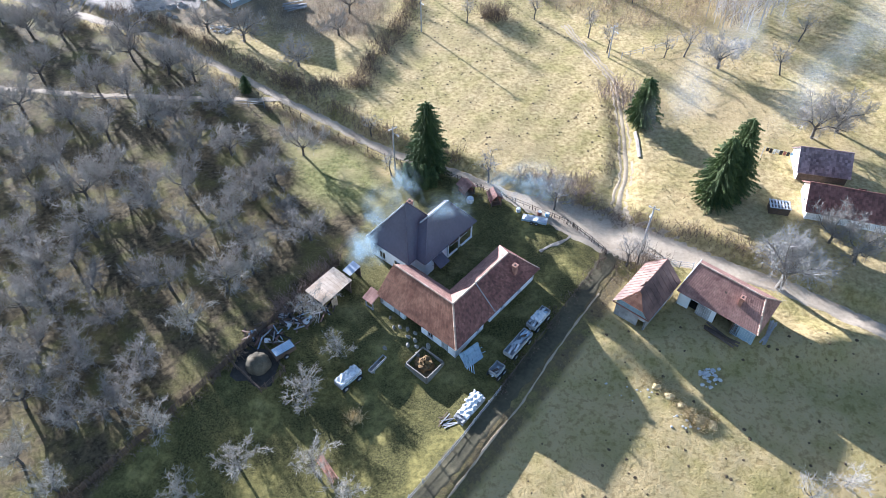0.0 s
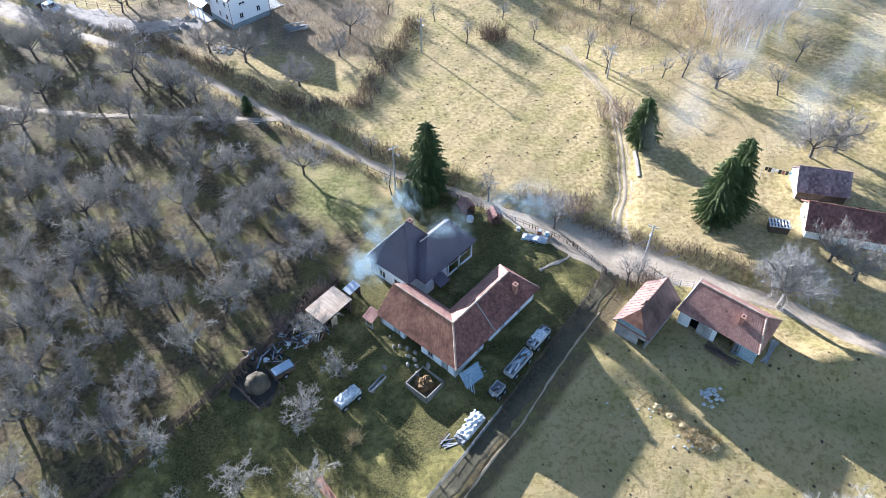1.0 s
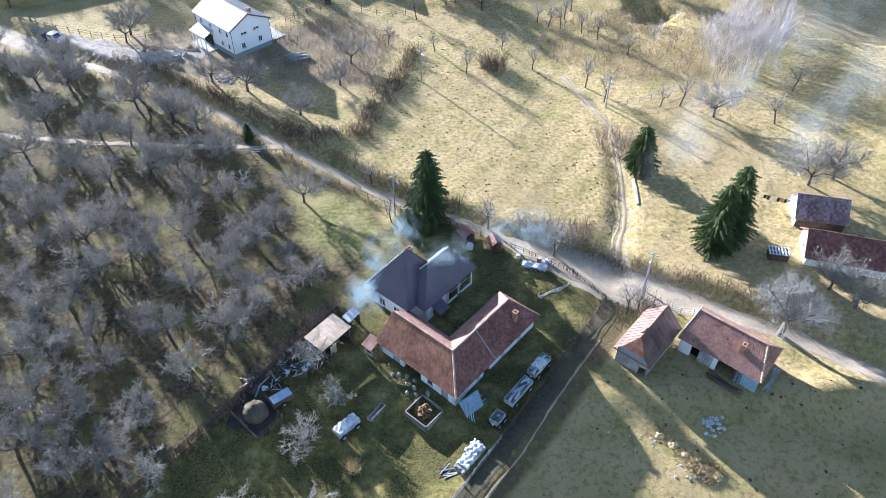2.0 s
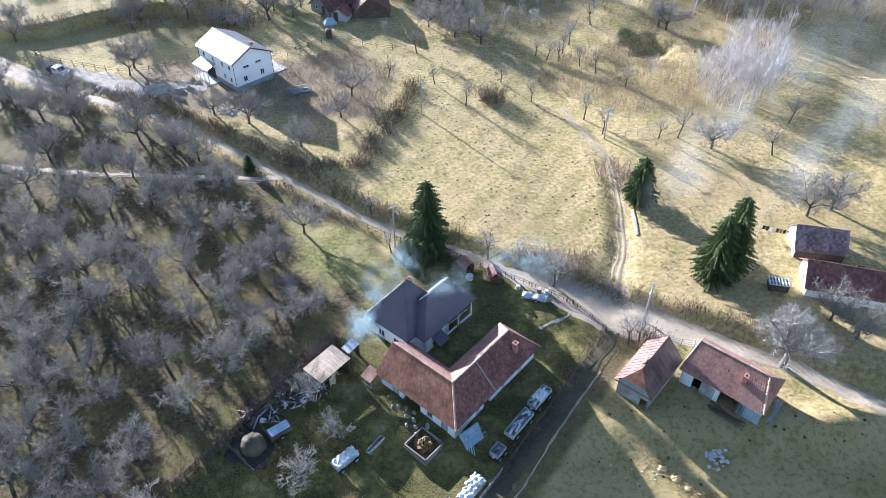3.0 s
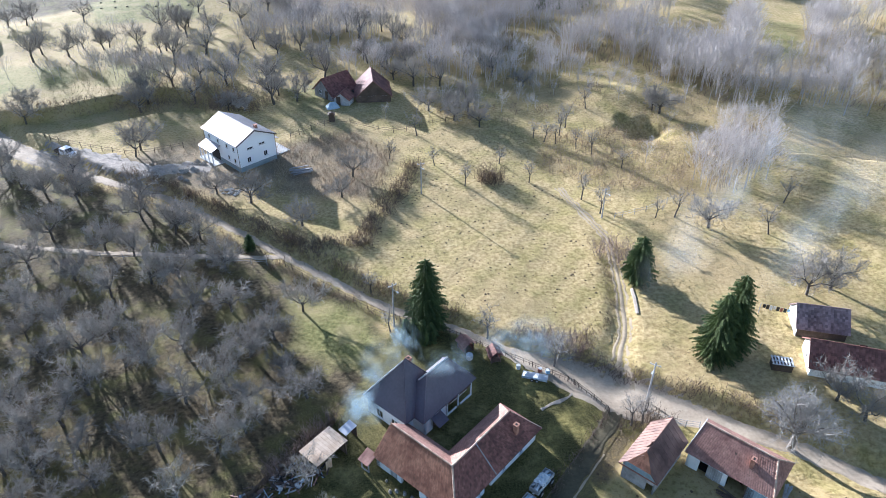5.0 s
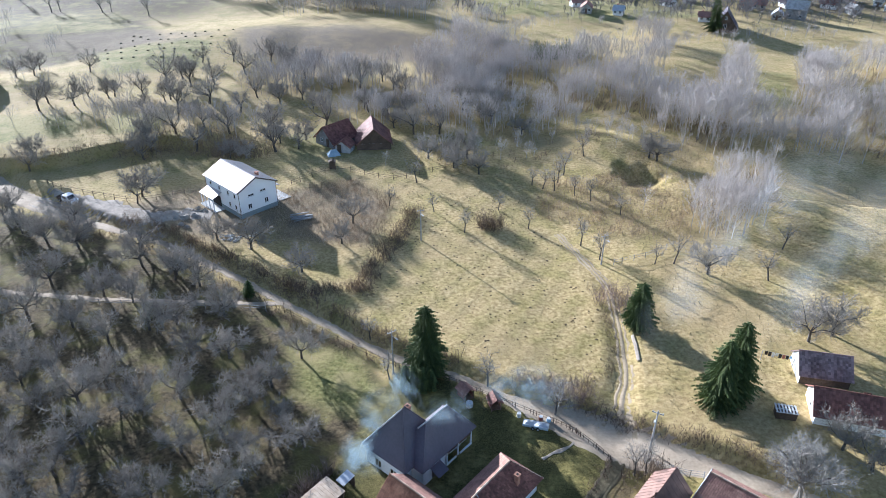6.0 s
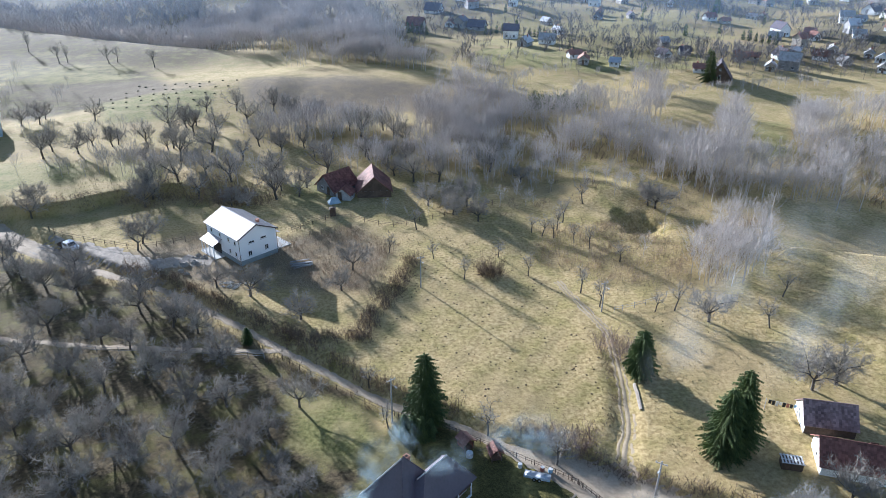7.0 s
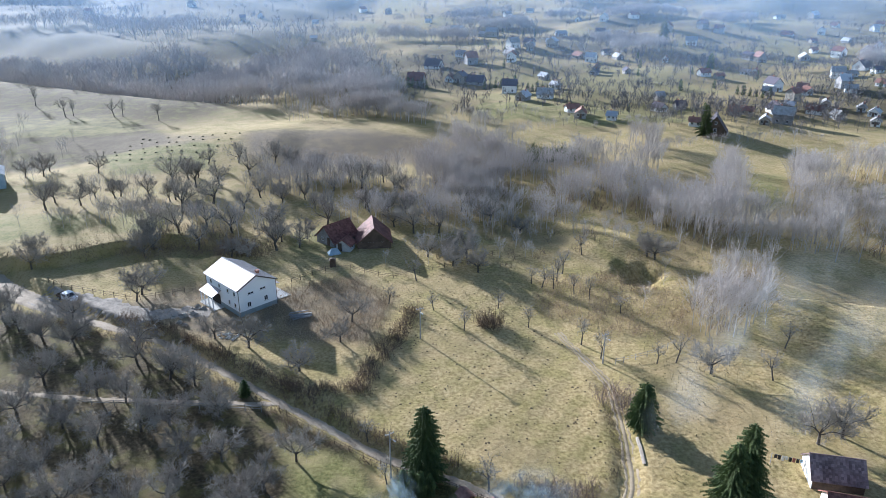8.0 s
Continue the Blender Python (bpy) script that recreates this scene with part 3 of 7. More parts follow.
def farm(x=0.0, y=0.0, turn=0.0, z=None):
    """A pose in the farm's own square grid."""
    m = pose(FARM_X, FARM_Y, 0, 0, 0, FARM_TURN) @ pose(x, y, 0, 0, 0, turn)
    m.translation.z = ground_at(m.translation.x, m.translation.y) if z is None else z
    return m


def build_tile_barn():
    rng = random.Random(11)
    barn = thing("barn", "L-shaped whitewashed barn with an orange clay tile roof", "barn", farm())
    e, r, w, l1, l2, o = 2.45, 5.3, 6.1, 12.2, 15.8, 0.45
    # walls
    s = Soup()
    wall(s, (-l1 + 0.35, o), (-o, o), -0.6, e + 0.12, 0.35, [(1.9, 3.0, 0, 2.0), (3.6, 6.3, 0, 2.1), (7.3, 8.1, 0.9, 1.7), (9.3, 10.3, 0, 2.0)])
    part("wall", s, WHITEWASH, barn, "patched whitewashed wall with dark doorways")
    s = Soup()
    wall(s, (-o, o), (-o, l2 - 0.5), -0.6, e + 0.12, 0.35, [(3.7, 4.3, 0.9, 1.7), (5.0, 6.2, 0, 2.05), (8.2, 8.9, 1.0, 1.6), (11.5, 12.2, 1.0, 1.6)])
    part("wall", s, WHITEWASH, barn, "whitewashed side wall with low windows")
    s = Soup()
    wall(s, (-o, l2 - 0.5), (-w + o, l2 - 0.5), -0.6, e + 0.12, 0.35)
    wall(s, (-w + o, l2 - 0.5), (-w + o, w - o), -0.6, e + 0.12, 0.35, [(2, 3, 0, 2), (5, 6, 0, 2)])
    wall(s, (-w + o, w - o), (-l1 + 0.35, w - o), -0.6, e + 0.12, 0.35, [(2, 4, 0, 2)])
    part("wall", s, WHITEWASH, barn, "whitewashed courtyard wall")
    # timber gable
    s = Soup()
    wall(s, (-l1 + 0.35, w - o), (-l1 + 0.35, o), -0.6, e, 0.3)
    part("wall", s, GREY_WOOD, barn, "grey boarded end wall")
    n = 14
    for i in range(n):
        y0, y1 = o + (w - 2 * o) * i / n, o + (w - 2 * o) * (i + 0.94) / n
        top = r - 0.2 - (r - e) * abs((y0 + y1) / 2 - w / 2) / (w / 2)
        part("gable_board", Soup().box(-l1 + 0.3, -l1 + 0.34, y0, y1, e - 0.05, top), GREY_WOOD, barn)
    # inside darkness behind the doorways, put into the floor's colour
    part("floor", Soup().box(-l1 + 0.8, -1, 1, 5, 0.0, 0.06), DARK, barn, "barn floor coloured near-black for the darkness inside")
    # roof deck and tiles
    deck, tile, old, caps = Soup(), Soup(), Soup(), Soup()
    hipz = (-w / 2, w / 2, r)
    a0, a1 = (0, 0, e), (-l1, 0, e)
    ridge_end, back1 = (-l1 + 0.1, w / 2, r), (-l1, w, e)
    far_hip, f0, f1 = (-w / 2, l2 - 2.6, r), (0, l2, e), (-w, l2, e)
    inner = (-w, w, e)
    seam_o, seam_r = (0, 7.0, e), (-w / 2, 7.0, r)
    for c in ([a1, a0, hipz, ridge_end], [a0, f0, far_hip, hipz], [f0, f1, far_hip], [f1, inner, hipz, far_hip], [inner, back1, ridge_end, hipz]):
        deck.slab(c, 0.09)
    part("roof_deck", deck, BROWN_WOOD, barn, "dark timber roof boarding")
    tiles(tile, a1, a0, hipz, ridge_end, rng)
    part("roof_tiles", tile, TILE, barn, "orange clay tiles in even courses", kind="stuff")
    tiles(old, a0, seam_o, seam_r, hipz, rng, 0.30, 0.26, 0.03)
    lifted = [Vector(p) + Vector((0, 0, 0.10)) for p in (seam_o, f0, far_hip, seam_r)]
    tiles(old, *lifted, rng, 0.28, 0.24, 0.03)
    tiles(old, f0, f1, far_hip, far_hip, rng, 0.30, 0.26, 0.03)
    part("roof_tiles", old, OLD_TILE, barn, "dark red old clay tiles", kind="stuff")
    # courtyard slopes get the paler tile: their sunlight is put into the colour
    court = Soup()
    tiles(court, f1, inner, hipz, far_hip, rng)
    tiles(court, inner, back1, ridge_end, hipz, rng)
    part("roof_tiles", court, PALE_TILE, barn, "paler clay tiles above the courtyard, coloured for full sun", kind="stuff")
    for p, q in ((ridge_end, hipz), (a0, hipz), (hipz, far_hip), (f0, far_hip)):
        ridge_caps(caps, p, q, rng)
    part("ridge_tiles", caps, RIDGE_TILE, barn, "mortared half-round ridge tiles", kind="stuff")
    s = Soup()
    s.slab([Vector(p) + Vector((0, 0, 0.16)) for p in ((0.02, 6.96, e), (0.02, 7.04, e), (-w / 2, 7.04, r), (-w / 2, 6.96, r))], 0.16)
    part("flashing", s, GREY_WOOD, barn, "dull metal flashing strip across the tiles")
    # chimney
    m = pose(-1.35, 12.3, 3.9)
    chimney = part("chimney", Soup().box(-0.24, 0.24, -0.24, 0.24, -0.5, 1.2, m).box(-0.31, 0.31, -0.31, 0.31, 1.12, 1.24, m), BRICK, barn, "worn brick chimney stack")
    part("flue", Soup().box(-0.13, 0.13, -0.13, 0.13, 1.2, 1.26, m), DARK, chimney)
    # small lean-to at the gable end
    for x in (-13.1, -12.0):
        for y in (-0.9, 0.5):
            part("porch_post", Soup().box(x - 0.06, x + 0.06, y - 0.06, y + 0.06, -0.3, 2.0 if y < 0 else 2.3), GREY_WOOD, barn)
    for i in range(7):
        part("porch_board", Soup().box(-13.15 + i * 0.17, -13.0 + i * 0.17, -0.98, -0.94, 0.0, 0.9 + 0.05 * (i % 2)), GREY_WOOD, barn)
    s = Soup()
    tiles(s, (-13.4, -1.2, 2.05), (-11.8, -1.2, 2.05), (-11.8, 0.4, 2.65), (-13.4, 0.4, 2.65), rng, 0.4, 0.4)
    s.slab([(-13.4, -1.2, 2.03), (-11.8, -1.2, 2.03), (-11.8, 0.4, 2.63), (-13.4, 0.4, 2.63)], 0.06)
    part("porch_roof", s, PALE_TILE, barn, "small pale tiled porch roof", kind="stuff")
    # doors and windows
    for x0, x1, z1, mat in ((-9.95, -8.85, 2.0, GREY_WOOD), (-2.55, -1.55, 2.0, GREY_WOOD)):
        s = Soup()
        k = 5
        for i in range(k):
            s.box(x0 + (x1 - x0) * i / k, x0 + (x1 - x0) * (i + 0.94) / k, o + 0.05, o + 0.1, 0.03, z1 - 0.04)
        part("door", s, mat, barn, "grey plank door")
    window(barn, (-l1 + 0.35 + 7.7, o, 1.3), 0, 0.78, 0.78, frame_mat=GREY_WOOD)
    for y in (o + 4.0, o + 8.55, o + 11.85):
        window(barn, (-o, y, 1.3), 90, 0.62, 0.62)
    # leaning glazed frame by the corner
    s = Soup()
    for k in range(5):
        t = k / 4
        s.tube((0.3 + 1.3 * t, 0.9, 1.5), (1.2 + 1.3 * t, 0.2, 0.2), 0.05, 0.05, 4)
        s.tube((0.1 + 0.5 * t, 0.4 + 2.6 * t, 1.5), (1.5 + 0.3 * t, 0.2 + 2.4 * t, 0.15), 0.045, 0.045, 4)
    for k in range(3):
        t = k / 2
        s.tube((0.1 + t, 0.4, 1.5 - 0.65 * t), (0.8 + t, 3.0, 1.5 - 0.65 * t), 0.045, 0.045, 4)
    lean = thing("garden_frame", "pale timber glazing frame leaning at the barn corner", "garden frame", farm())
    part("bars", s, BLUE_BOARD, lean, "pale grey-blue bars")
    part("film", Soup().slab([(0.12, 0.4, 1.45), (1.5, 0.3, 0.2), (1.9, 2.6, 0.2), (0.55, 3.0, 1.45)], 0.01), BLUE_BOARD, lean, "dull translucent sheet")


def hip_roof(x0, x1, y0, y1, e, ridge_a, ridge_b, r):
    """Eave corners and ridge of a hipped roof."""
    return [[(x0, y0, e), (x1, y0, e), ridge_a, ridge_a], [(x1, y0, e), (x1, y1, e), ridge_b, ridge_a], [(x1, y1, e), (x0, y1, e), ridge_b, ridge_b], [(x0, y1, e), (x0, y0, e), ridge_a, ridge_b]]


def build_house():
    house = thing("house", "white farmhouse with a steep dark plum metal roof", "house", farm())
    e = 3.35
    s = Soup()
    wall(s, (-15.0, 6.95), (-10.7, 6.95), -0.6, e + 0.1, 0.4)
    wall(s, (-10.7, 6.95), (-10.7, 11.0), -0.6, e + 0.1, 0.4, [(1.6, 2.6, 0.0, 2.1)])
    wall(s, (-10.7, 11.0), (-11.6, 11.0), -0.6, e + 0.1, 0.3)
    wall(s, (-11.6, 11.0), (-11.6, 16.1), -0.6, e + 0.1, 0.4, [(0.8, 1.8, 0, 2.1), (2.8, 3.7, 0.9, 2.1)])
    wall(s, (-11.6, 16.1), (-15.2, 16.1), -0.6, e + 0.1, 0.4)
    wall(s, (-15.2, 16.1), (-15.2, 12.6), -0.6, e + 0.1, 0.4)
    part("wall", s, WHITEWASH, house, "smooth white rendered wing walls")
    s = Soup()
    wall(s, (-18.7, 5.6), (-12.4, 5.6), -0.6, e + 0.1, 0.4, [(1.5, 2.6, 0.9, 2.2), (4, 5.1, 0.9, 2.2)])
    wall(s, (-12.4, 5.6), (-12.4, 12.6), -0.6, e + 0.1, 0.4)
    wall(s, (-12.4, 12.6), (-18.7, 12.6), -0.6, e + 0.1, 0.4)
    wall(s, (-18.7, 12.6), (-18.7, 5.6), -0.6, e + 0.1, 0.4, [(2, 3.1, 0.9, 2.2)])
    part("wall", s, WHITEWASH, house, "smooth white rendered main walls")
    for x in (-18.7 + 2.05, -18.7 + 4.55):
        window(house, (x, 5.6, 1.55), 0, 1.08, 1.28)
    window(house, (-11.6, 14.25, 1.5), 90, 0.88, 1.18)
    part("door", Soup().box(-11.72, -11.66, 11.8, 12.8, 0.03, 2.08), BROWN_WOOD, house, "dark brown house door")
    part("door", Soup().box(-10.84, -10.78, 8.56, 9.54, 0.03, 2.08), BROWN_WOOD, house, "dark brown side door")
    # porch along the courtyard: parapet, posts, dark boarded fascia
    part("parapet", Soup().box(-10.78, -10.6, 11.05, 13.0, -0.4, 0.95).box(-10.78, -10.6, 13.7, 15.9, -0.4, 0.95), WHITEWASH, house, "low white porch parapet")
    for y in (11.2, 13.3, 15.8):
        part("post", Soup().box(-10.77, -10.61, y - 0.08, y + 0.08, 0.9, e), WHITEWASH, house)
    part("fascia", Soup().box(-10.72, -10.66, 11.0, 16.0, 2.5, e + 0.02), BROWN_WOOD, house, "dark brown board fascia above the porch")
    hood = part("door_hood", Soup().slab([(-9.3, 8.2, 2.1), (-9.3, 10.0, 2.1), (-10.72, 10.0, 2.75), (-10.72, 8.2, 2.75)], 0.05), PLUM_SHEET, house, "dark sheet canopy over the side door")
    for y in (8.3, 9.9):
        part("strut", Soup().tube((-10.7, y, 1.6), (-9.4, y, 2.08), 0.03, 0.03, 4), BROWN_WOOD, hood)
    s = Soup()
    for i in range(3):
        s.box(-10.7, -9.7 + 0.3 * i, 8.4, 9.7, -0.3, 0.45 - 0.15 * i)
    part("steps", s, CONCRETE, house, "concrete door steps")
    # roofs
    wing = hip_roof(-16.0, -10.45, 6.68, 16.5, e, (-13.05, 10.1, 6.95), (-13.05, 14.0, 6.95), 6.95)
    main = hip_roof(-19.0, -11.9, 5.3, 13.0, e + 0.05, (-15.55, 8.9, 8.5), (-15.55, 9.3, 8.5), 8.5)
    for name, faces, label in (("roof", wing, "dark plum hipped wing roof with standing seams"), ("roof", main, "steep dark plum pyramid roof with standing seams")):
        s = Soup()
        for c in faces:
            pts = [p for i, p in enumerate(c) if p != c[i - 1]]
            s.slab(pts, 0.07)
        roof = part(name, s, PLUM_SHEET, house, label)
        caps = Soup()
        ends = [(c[0], c[3]) for c in faces] + [(faces[1][3], faces[1][2])]
        for p, q in ends:
            if (Vector(p) - Vector(q)).length > 0.1:
                a, b = Vector(p) + Vector((0, 0, 0.05)), Vector(q) + Vector((0, 0, 0.07))
                caps.tube(a, b, 0.075, 0.075, 6)
        part("ridge_cap", caps, PLUM_SHEET, roof, "folded metal ridge capping")
        # paler caps on the sun-side hips and ridge: glare put into the colour
        lit = Soup()
        for p, q in ([(faces[0][0], faces[0][3]), (faces[3][0], faces[3][3])] if faces is main else [(faces[1][3], faces[1][2]), (Vector(faces[0][0]).lerp(Vector(faces[0][3]), 0.8), faces[0][3])]):
            lit.tube(Vector(p) + Vector((0, 0, 0.1)), Vector(q) + Vector((0, 0, 0.12)), 0.1, 0.1, 6)
        part("ridge_cap", lit, ZINC, roof, "pale capping with sun glare put into its colour")
        g = Soup()
        for c in faces:
            g.tube(Vector(c[0]) + Vector((0, 0, -0.06)), Vector(c[1]) + Vector((0, 0, -0.06)), 0.06, 0.06, 6)
        part("gutter", g, PLUM_SHEET, roof, "dark round gutters")
    for x, y, z in ((-16.4, 10.6, 5.6),):
        m = pose(x, y, z)
        ch = part("chimney", Soup().box(-0.27, 0.27, -0.27, 0.27, -1, 1.7, m).box(-0.34, 0.34, -0.34, 0.34, 1.6, 1.75, m), BRICK, house, "short brick chimney")
        part("flue", Soup().box(-0.15, 0.15, -0.15, 0.15, 1.7, 1.78, m), DARK, ch)


def build_field_barns():
    rng = random.Random(21)
    # tiled barn
    barn = thing("barn", "low timber barn with a weathered pink tile roof", "barn", farm(14.3, 22.9))
    l, w, e, r = 9.9, 6.4, 2.5, 5.05
    s = Soup()
    wall(s, (0.3, 0.5), (l - 0.3, 0.5), -0.7, e + 0.1, 0.25, [(1.4, 2.6, 0, 1.9), (4.6, 6.9, 0, 2.2)])
    wall(s, (l - 0.3, 0.5), (l - 0.3, w - 0.5), -0.7, e + 0.1, 0.25)
    wall(s, (l - 0.3, w - 0.5), (0.3, w - 0.5), -0.7, e + 0.1, 0.25)
    wall(s, (0.3, w - 0.5), (0.3, 0.5), -0.7, e + 0.1, 0.25)
    part("wall", s, WHITEWASH, barn, "stained whitewashed log walls")
    for x0, x1, n, mat, lab in ((7.1, 9.7, 9, BLUE_BOARD, "faded blue-grey upright boards"), (6.95, 7.9, 4, BROWN_WOOD, "dark brown plank shutter"), (2.7, 4.4, 7, GREY_WOOD, "silvered plank door")):
        for i in range(n):
            part("board", Soup().box(x0 + (x1 - x0) * i / n, x0 + (x1 - x0) * (i + 0.93) / n, 0.44, 0.49, 0.05 + rng.uniform(0, 0.1), 1.9 + rng.uniform(-0.1, 0.1)), mat, barn, lab)
    # floor in near-black: the barn's inner darkness is painted on
    part("floor", Soup().box(0.8, l - 0.8, 1, w - 1, 0, 0.05), DARK, barn, "barn floor coloured near-black for the unlit inside")
    deck, top, caps = Soup(), Soup(), Soup()
    a, b, c, d = (0, 0, e), (l, 0, e), (l, w, e), (0, w, e)
    ra, rb = (0.55, w / 2, r), (l - 1.3, w / 2, r)
    for face in ([a, b, rb, ra], [b, c, rb], [c, d, ra, rb], [d, a, ra]):
        deck.slab(face, 0.08)
    part("roof_deck", deck, BROWN_WOOD, barn, "dark roof boarding")
    tiles(top, a, b, rb, ra, rng, lost=0.004)
    tiles(top, c, d, ra, rb, rng)
    tiles(top, b, c, rb, rb, rng)
    part("roof_tiles", top, PALE_TILE, barn, "weathered pink clay tiles", kind="stuff")
    end = Soup()
    end.slab([(-0.05, w, e + 0.06), (-0.05, 0.0, e + 0.06), (0.6, w / 2, r + 0.1)], 0.04)
    part("end_sheet", end, ZINC, barn, "bright sheet metal over the hip end")
    for p, q in ((ra, rb), (b, rb), (c, rb)):
        ridge_caps(caps, p, q, rng)
    part("ridge_tiles", caps, RIDGE_TILE, barn, "mortared ridge tiles", kind="stuff")
    m = pose(6.6, 1.75, 3.9)
    ch = part("chimney", Soup().box(-0.22, 0.22, -0.3, 0.3, -0.7, 1.0, m).box(-0.27, 0.27, -0.35, 0.35, 0.93, 1.05, m), BRICK, barn, "squat brick chimney")
    part("flue", Soup().box(-0.1, 0.1, -0.17, 0.17, 1.0, 1.07, m), DARK, ch)
    # rusty sheet barn
    barn = thing("barn", "old board barn with a rusty sheet metal roof", "barn", farm(9.4, 16.7))
    l, w, e, r = 7.7, 4.7, 2.5, 4.9
    s = Soup()
    wall(s, (0.4, 0.45), (w - 0.4, 0.45), -0.8, 2.0, 0.2, [(2.9, 3.7, 0, 1.4)])
    wall(s, (w - 0.4, 0.45), (w - 0.4, l - 0.3), -0.8, e, 0.2)
    wall(s, (w - 0.4, l - 0.3), (0.4, l - 0.3), -0.8, e, 0.2)
    wall(s, (0.4, l - 0.3), (0.4, 0.45), -0.8, e, 0.2)
    part("wall", s, GREY_WOOD, barn, "pale silvered log walls")
    for i in range(16):
        x = 0.35 + 4.1 * i / 16
        z1 = e + (r - e) * (1 - abs(x + 0.12 - w / 2) / (w / 2)) * 0.55
        part("gable_board", Soup().box(x, x + 0.235, 0.5, 0.54, 1.9, max(2.1, z1)), BLUE_BOARD, barn)
    part("fascia", Soup().box(0.1, w - 0.1, 0.02, 0.08, 2.38, 2.52), RED_PAINT, barn, "faded red fascia board")
    a, bb, c, d = (0, 0, e), (w, 0, e), (w, l, e), (0, l, e)
    ra, rb = (w / 2, 1.5, r), (w / 2, l, r)
    ga, gb = (0.9, 0, 3.42), (w - 0.9, 0, 3.42)
    deck = Soup()
    left = [d, a, ga, ra, rb]
    right = [bb, c, rb, ra, gb]
    for face in (left, right):
        deck.slab(face, 0.06)
    seams(deck, d, a, (w / 2, 0, r), rb, 0.6, 0.03)
    part("roof_cladding", deck, RUST_SHEET, barn, "rust-streaked roof sheets, patched and lifting", kind="stuff")
    hip = Soup()
    tiles(hip, ga, gb, ra, ra, rng, 0.33, 0.3)
    hip.slab([ga, gb, ra], 0.05)
    part("hip_tiles", hip, TILE, barn, "small orange tiled hip", kind="stuff")
    for i in range(8):
        y = 1.2 + i * 0.81
        part("roof_sheet", Soup().slab([(w - 0.02, y, e + 0.06), (w - 0.02, y + 0.78, e + 0.06), (w / 2 + 0.02, y + 0.78, r + 0.05), (w / 2 + 0.02, y, r + 0.05)], 0.015), RUST_SHEET, barn)
    tip = Soup().slab([(w / 2 - 0.9, 3.1, r - 0.75), (w / 2 - 0.5, 2.2, r - 0.4), (w / 2 - 0.1, 2.3, r + 0.25), (w / 2 - 0.35, 3.3, r + 0.05)], 0.01)
    part("loose_sheet", tip, RUST_SHEET, barn, "bent-up loose metal sheet")
    part("ridge_cap", Soup().tube((w / 2, 1.4, r + 0.04), (w / 2, l, r + 0.04), 0.06, 0.06, 5), RUST_SHEET, barn)


def build_shed():
    shed = thing("shed", "open timber shed with a flat pale plank roof", "shed", farm(-18.6, -5.1))
    for x, y, h in ((0.2, 0.3, 2.2), (2.8, 0.3, 2.1), (0.2, 4.3, 2.5), (2.8, 4.3, 2.4)):
        part("post", Soup().box(x - 0.07, x + 0.07, y - 0.07, y + 0.07, -0.3, h), BROWN_WOOD, shed)
    for i in range(11):
        y = -0.1 + i * 0.42
        part("plank", Soup().slab([(-0.1, y, 2.25 + y * 0.06), (3.05, y, 2.15 + y * 0.06), (3.05, y + 0.4, 2.18 + y * 0.06), (-0.1, y + 0.4, 2.28 + y * 0.06)], 0.04), SHED_ROOF, shed)
    for i in range(9):
        part("board", Soup().box(0.1 + i * 0.3, 0.37 + i * 0.3, 4.28, 4.32, 0, 2.3), BROWN_WOOD, shed)
    for i in range(13):
        part("board", Soup().box(0.14, 0.18, 0.3 + i * 0.31, 0.58 + i * 0.31, 0, 2.2), BROWN_WOOD, shed)
    for i in range(8):
        part("board", Soup().box(0.25 + i * 0.32, 0.5 + i * 0.32, 0.18, 0.24, 0.0, 1.0 + 0.1 * (i % 3)), GREY_WOOD, shed, "silvered front board")
    for i in range(3):
        part("board", Soup().box(2.84, 2.88, 1.2 + i * 0.3, 1.46 + i * 0.3, 0, 1.5), FRESH_WOOD, shed, "orange-brown side board")
    lean = thing("lean_to", "small lean-to with a bright metal sheet roof", "shed", farm(-18.2, 0.1))
    part("roof_sheet", Soup().slab([(0.2, 0, 1.75), (1.5, 0, 1.65), (1.5, 1.8, 1.9), (0.2, 1.8, 2.0)], 0.03), BRIGHT_SHEET, lean, "bright pale sheet")
    for x, y in ((0.3, 0.1), (1.4, 0.1), (0.3, 1.7), (1.4, 1.7)):
        part("post", Soup().box(x - 0.05, x + 0.05, y - 0.05, y + 0.05, -0.3, 1.68), BROWN_WOOD, lean)
    part("back", Soup().box(0.25, 1.45, 1.68, 1.72, 0, 1.7), BROWN_WOOD, lean, "dark back boards")


build_tile_barn()
build_house()
build_field_barns()
build_shed()


# ---- trees and shrubs ----
def sway(d, rng, amount, lift=0.0):
    return (d + Vector((rng.gauss(0, amount), rng.gauss(0, amount), rng.gauss(0, amount) + lift))).normalized()


def limb(soup, p, d, length, r0, r1, rng, segs=4, sides=4, bend=0.22, lift=0.04):
    """A crooked tapering branch; returns its points and ways."""
    out = [(p, d)]
    for i in range(segs):
        q = p + d * (length / segs)
        soup.tube(p, q, r0 + (r1 - r0) * i / segs, r0 + (r1 - r0) * (i + 1) / segs, sides)
        p, d = q, sway(d, rng, bend, lift)
        out.append((p, d))
    return out


def along(path, t):
    k = min(int(t * (len(path) - 1)), len(path) - 2)
    f = t * (len(path) - 1) - k
    return path[k][0].lerp(path[k + 1][0], f), path[k][1].lerp(path[k + 1][1], f).normalized()


def spray(soup, p, d, length, wide, rng):
    """A fine twig: one thin blade."""
    side = d.cross(Vector((rng.uniform(-1, 1), rng.uniform(-1, 1), rng.uniform(-1, 1)))).normalized() * wide / 2
    soup.add([p - side, p + side, p + d * length], [(0, 1, 2)])


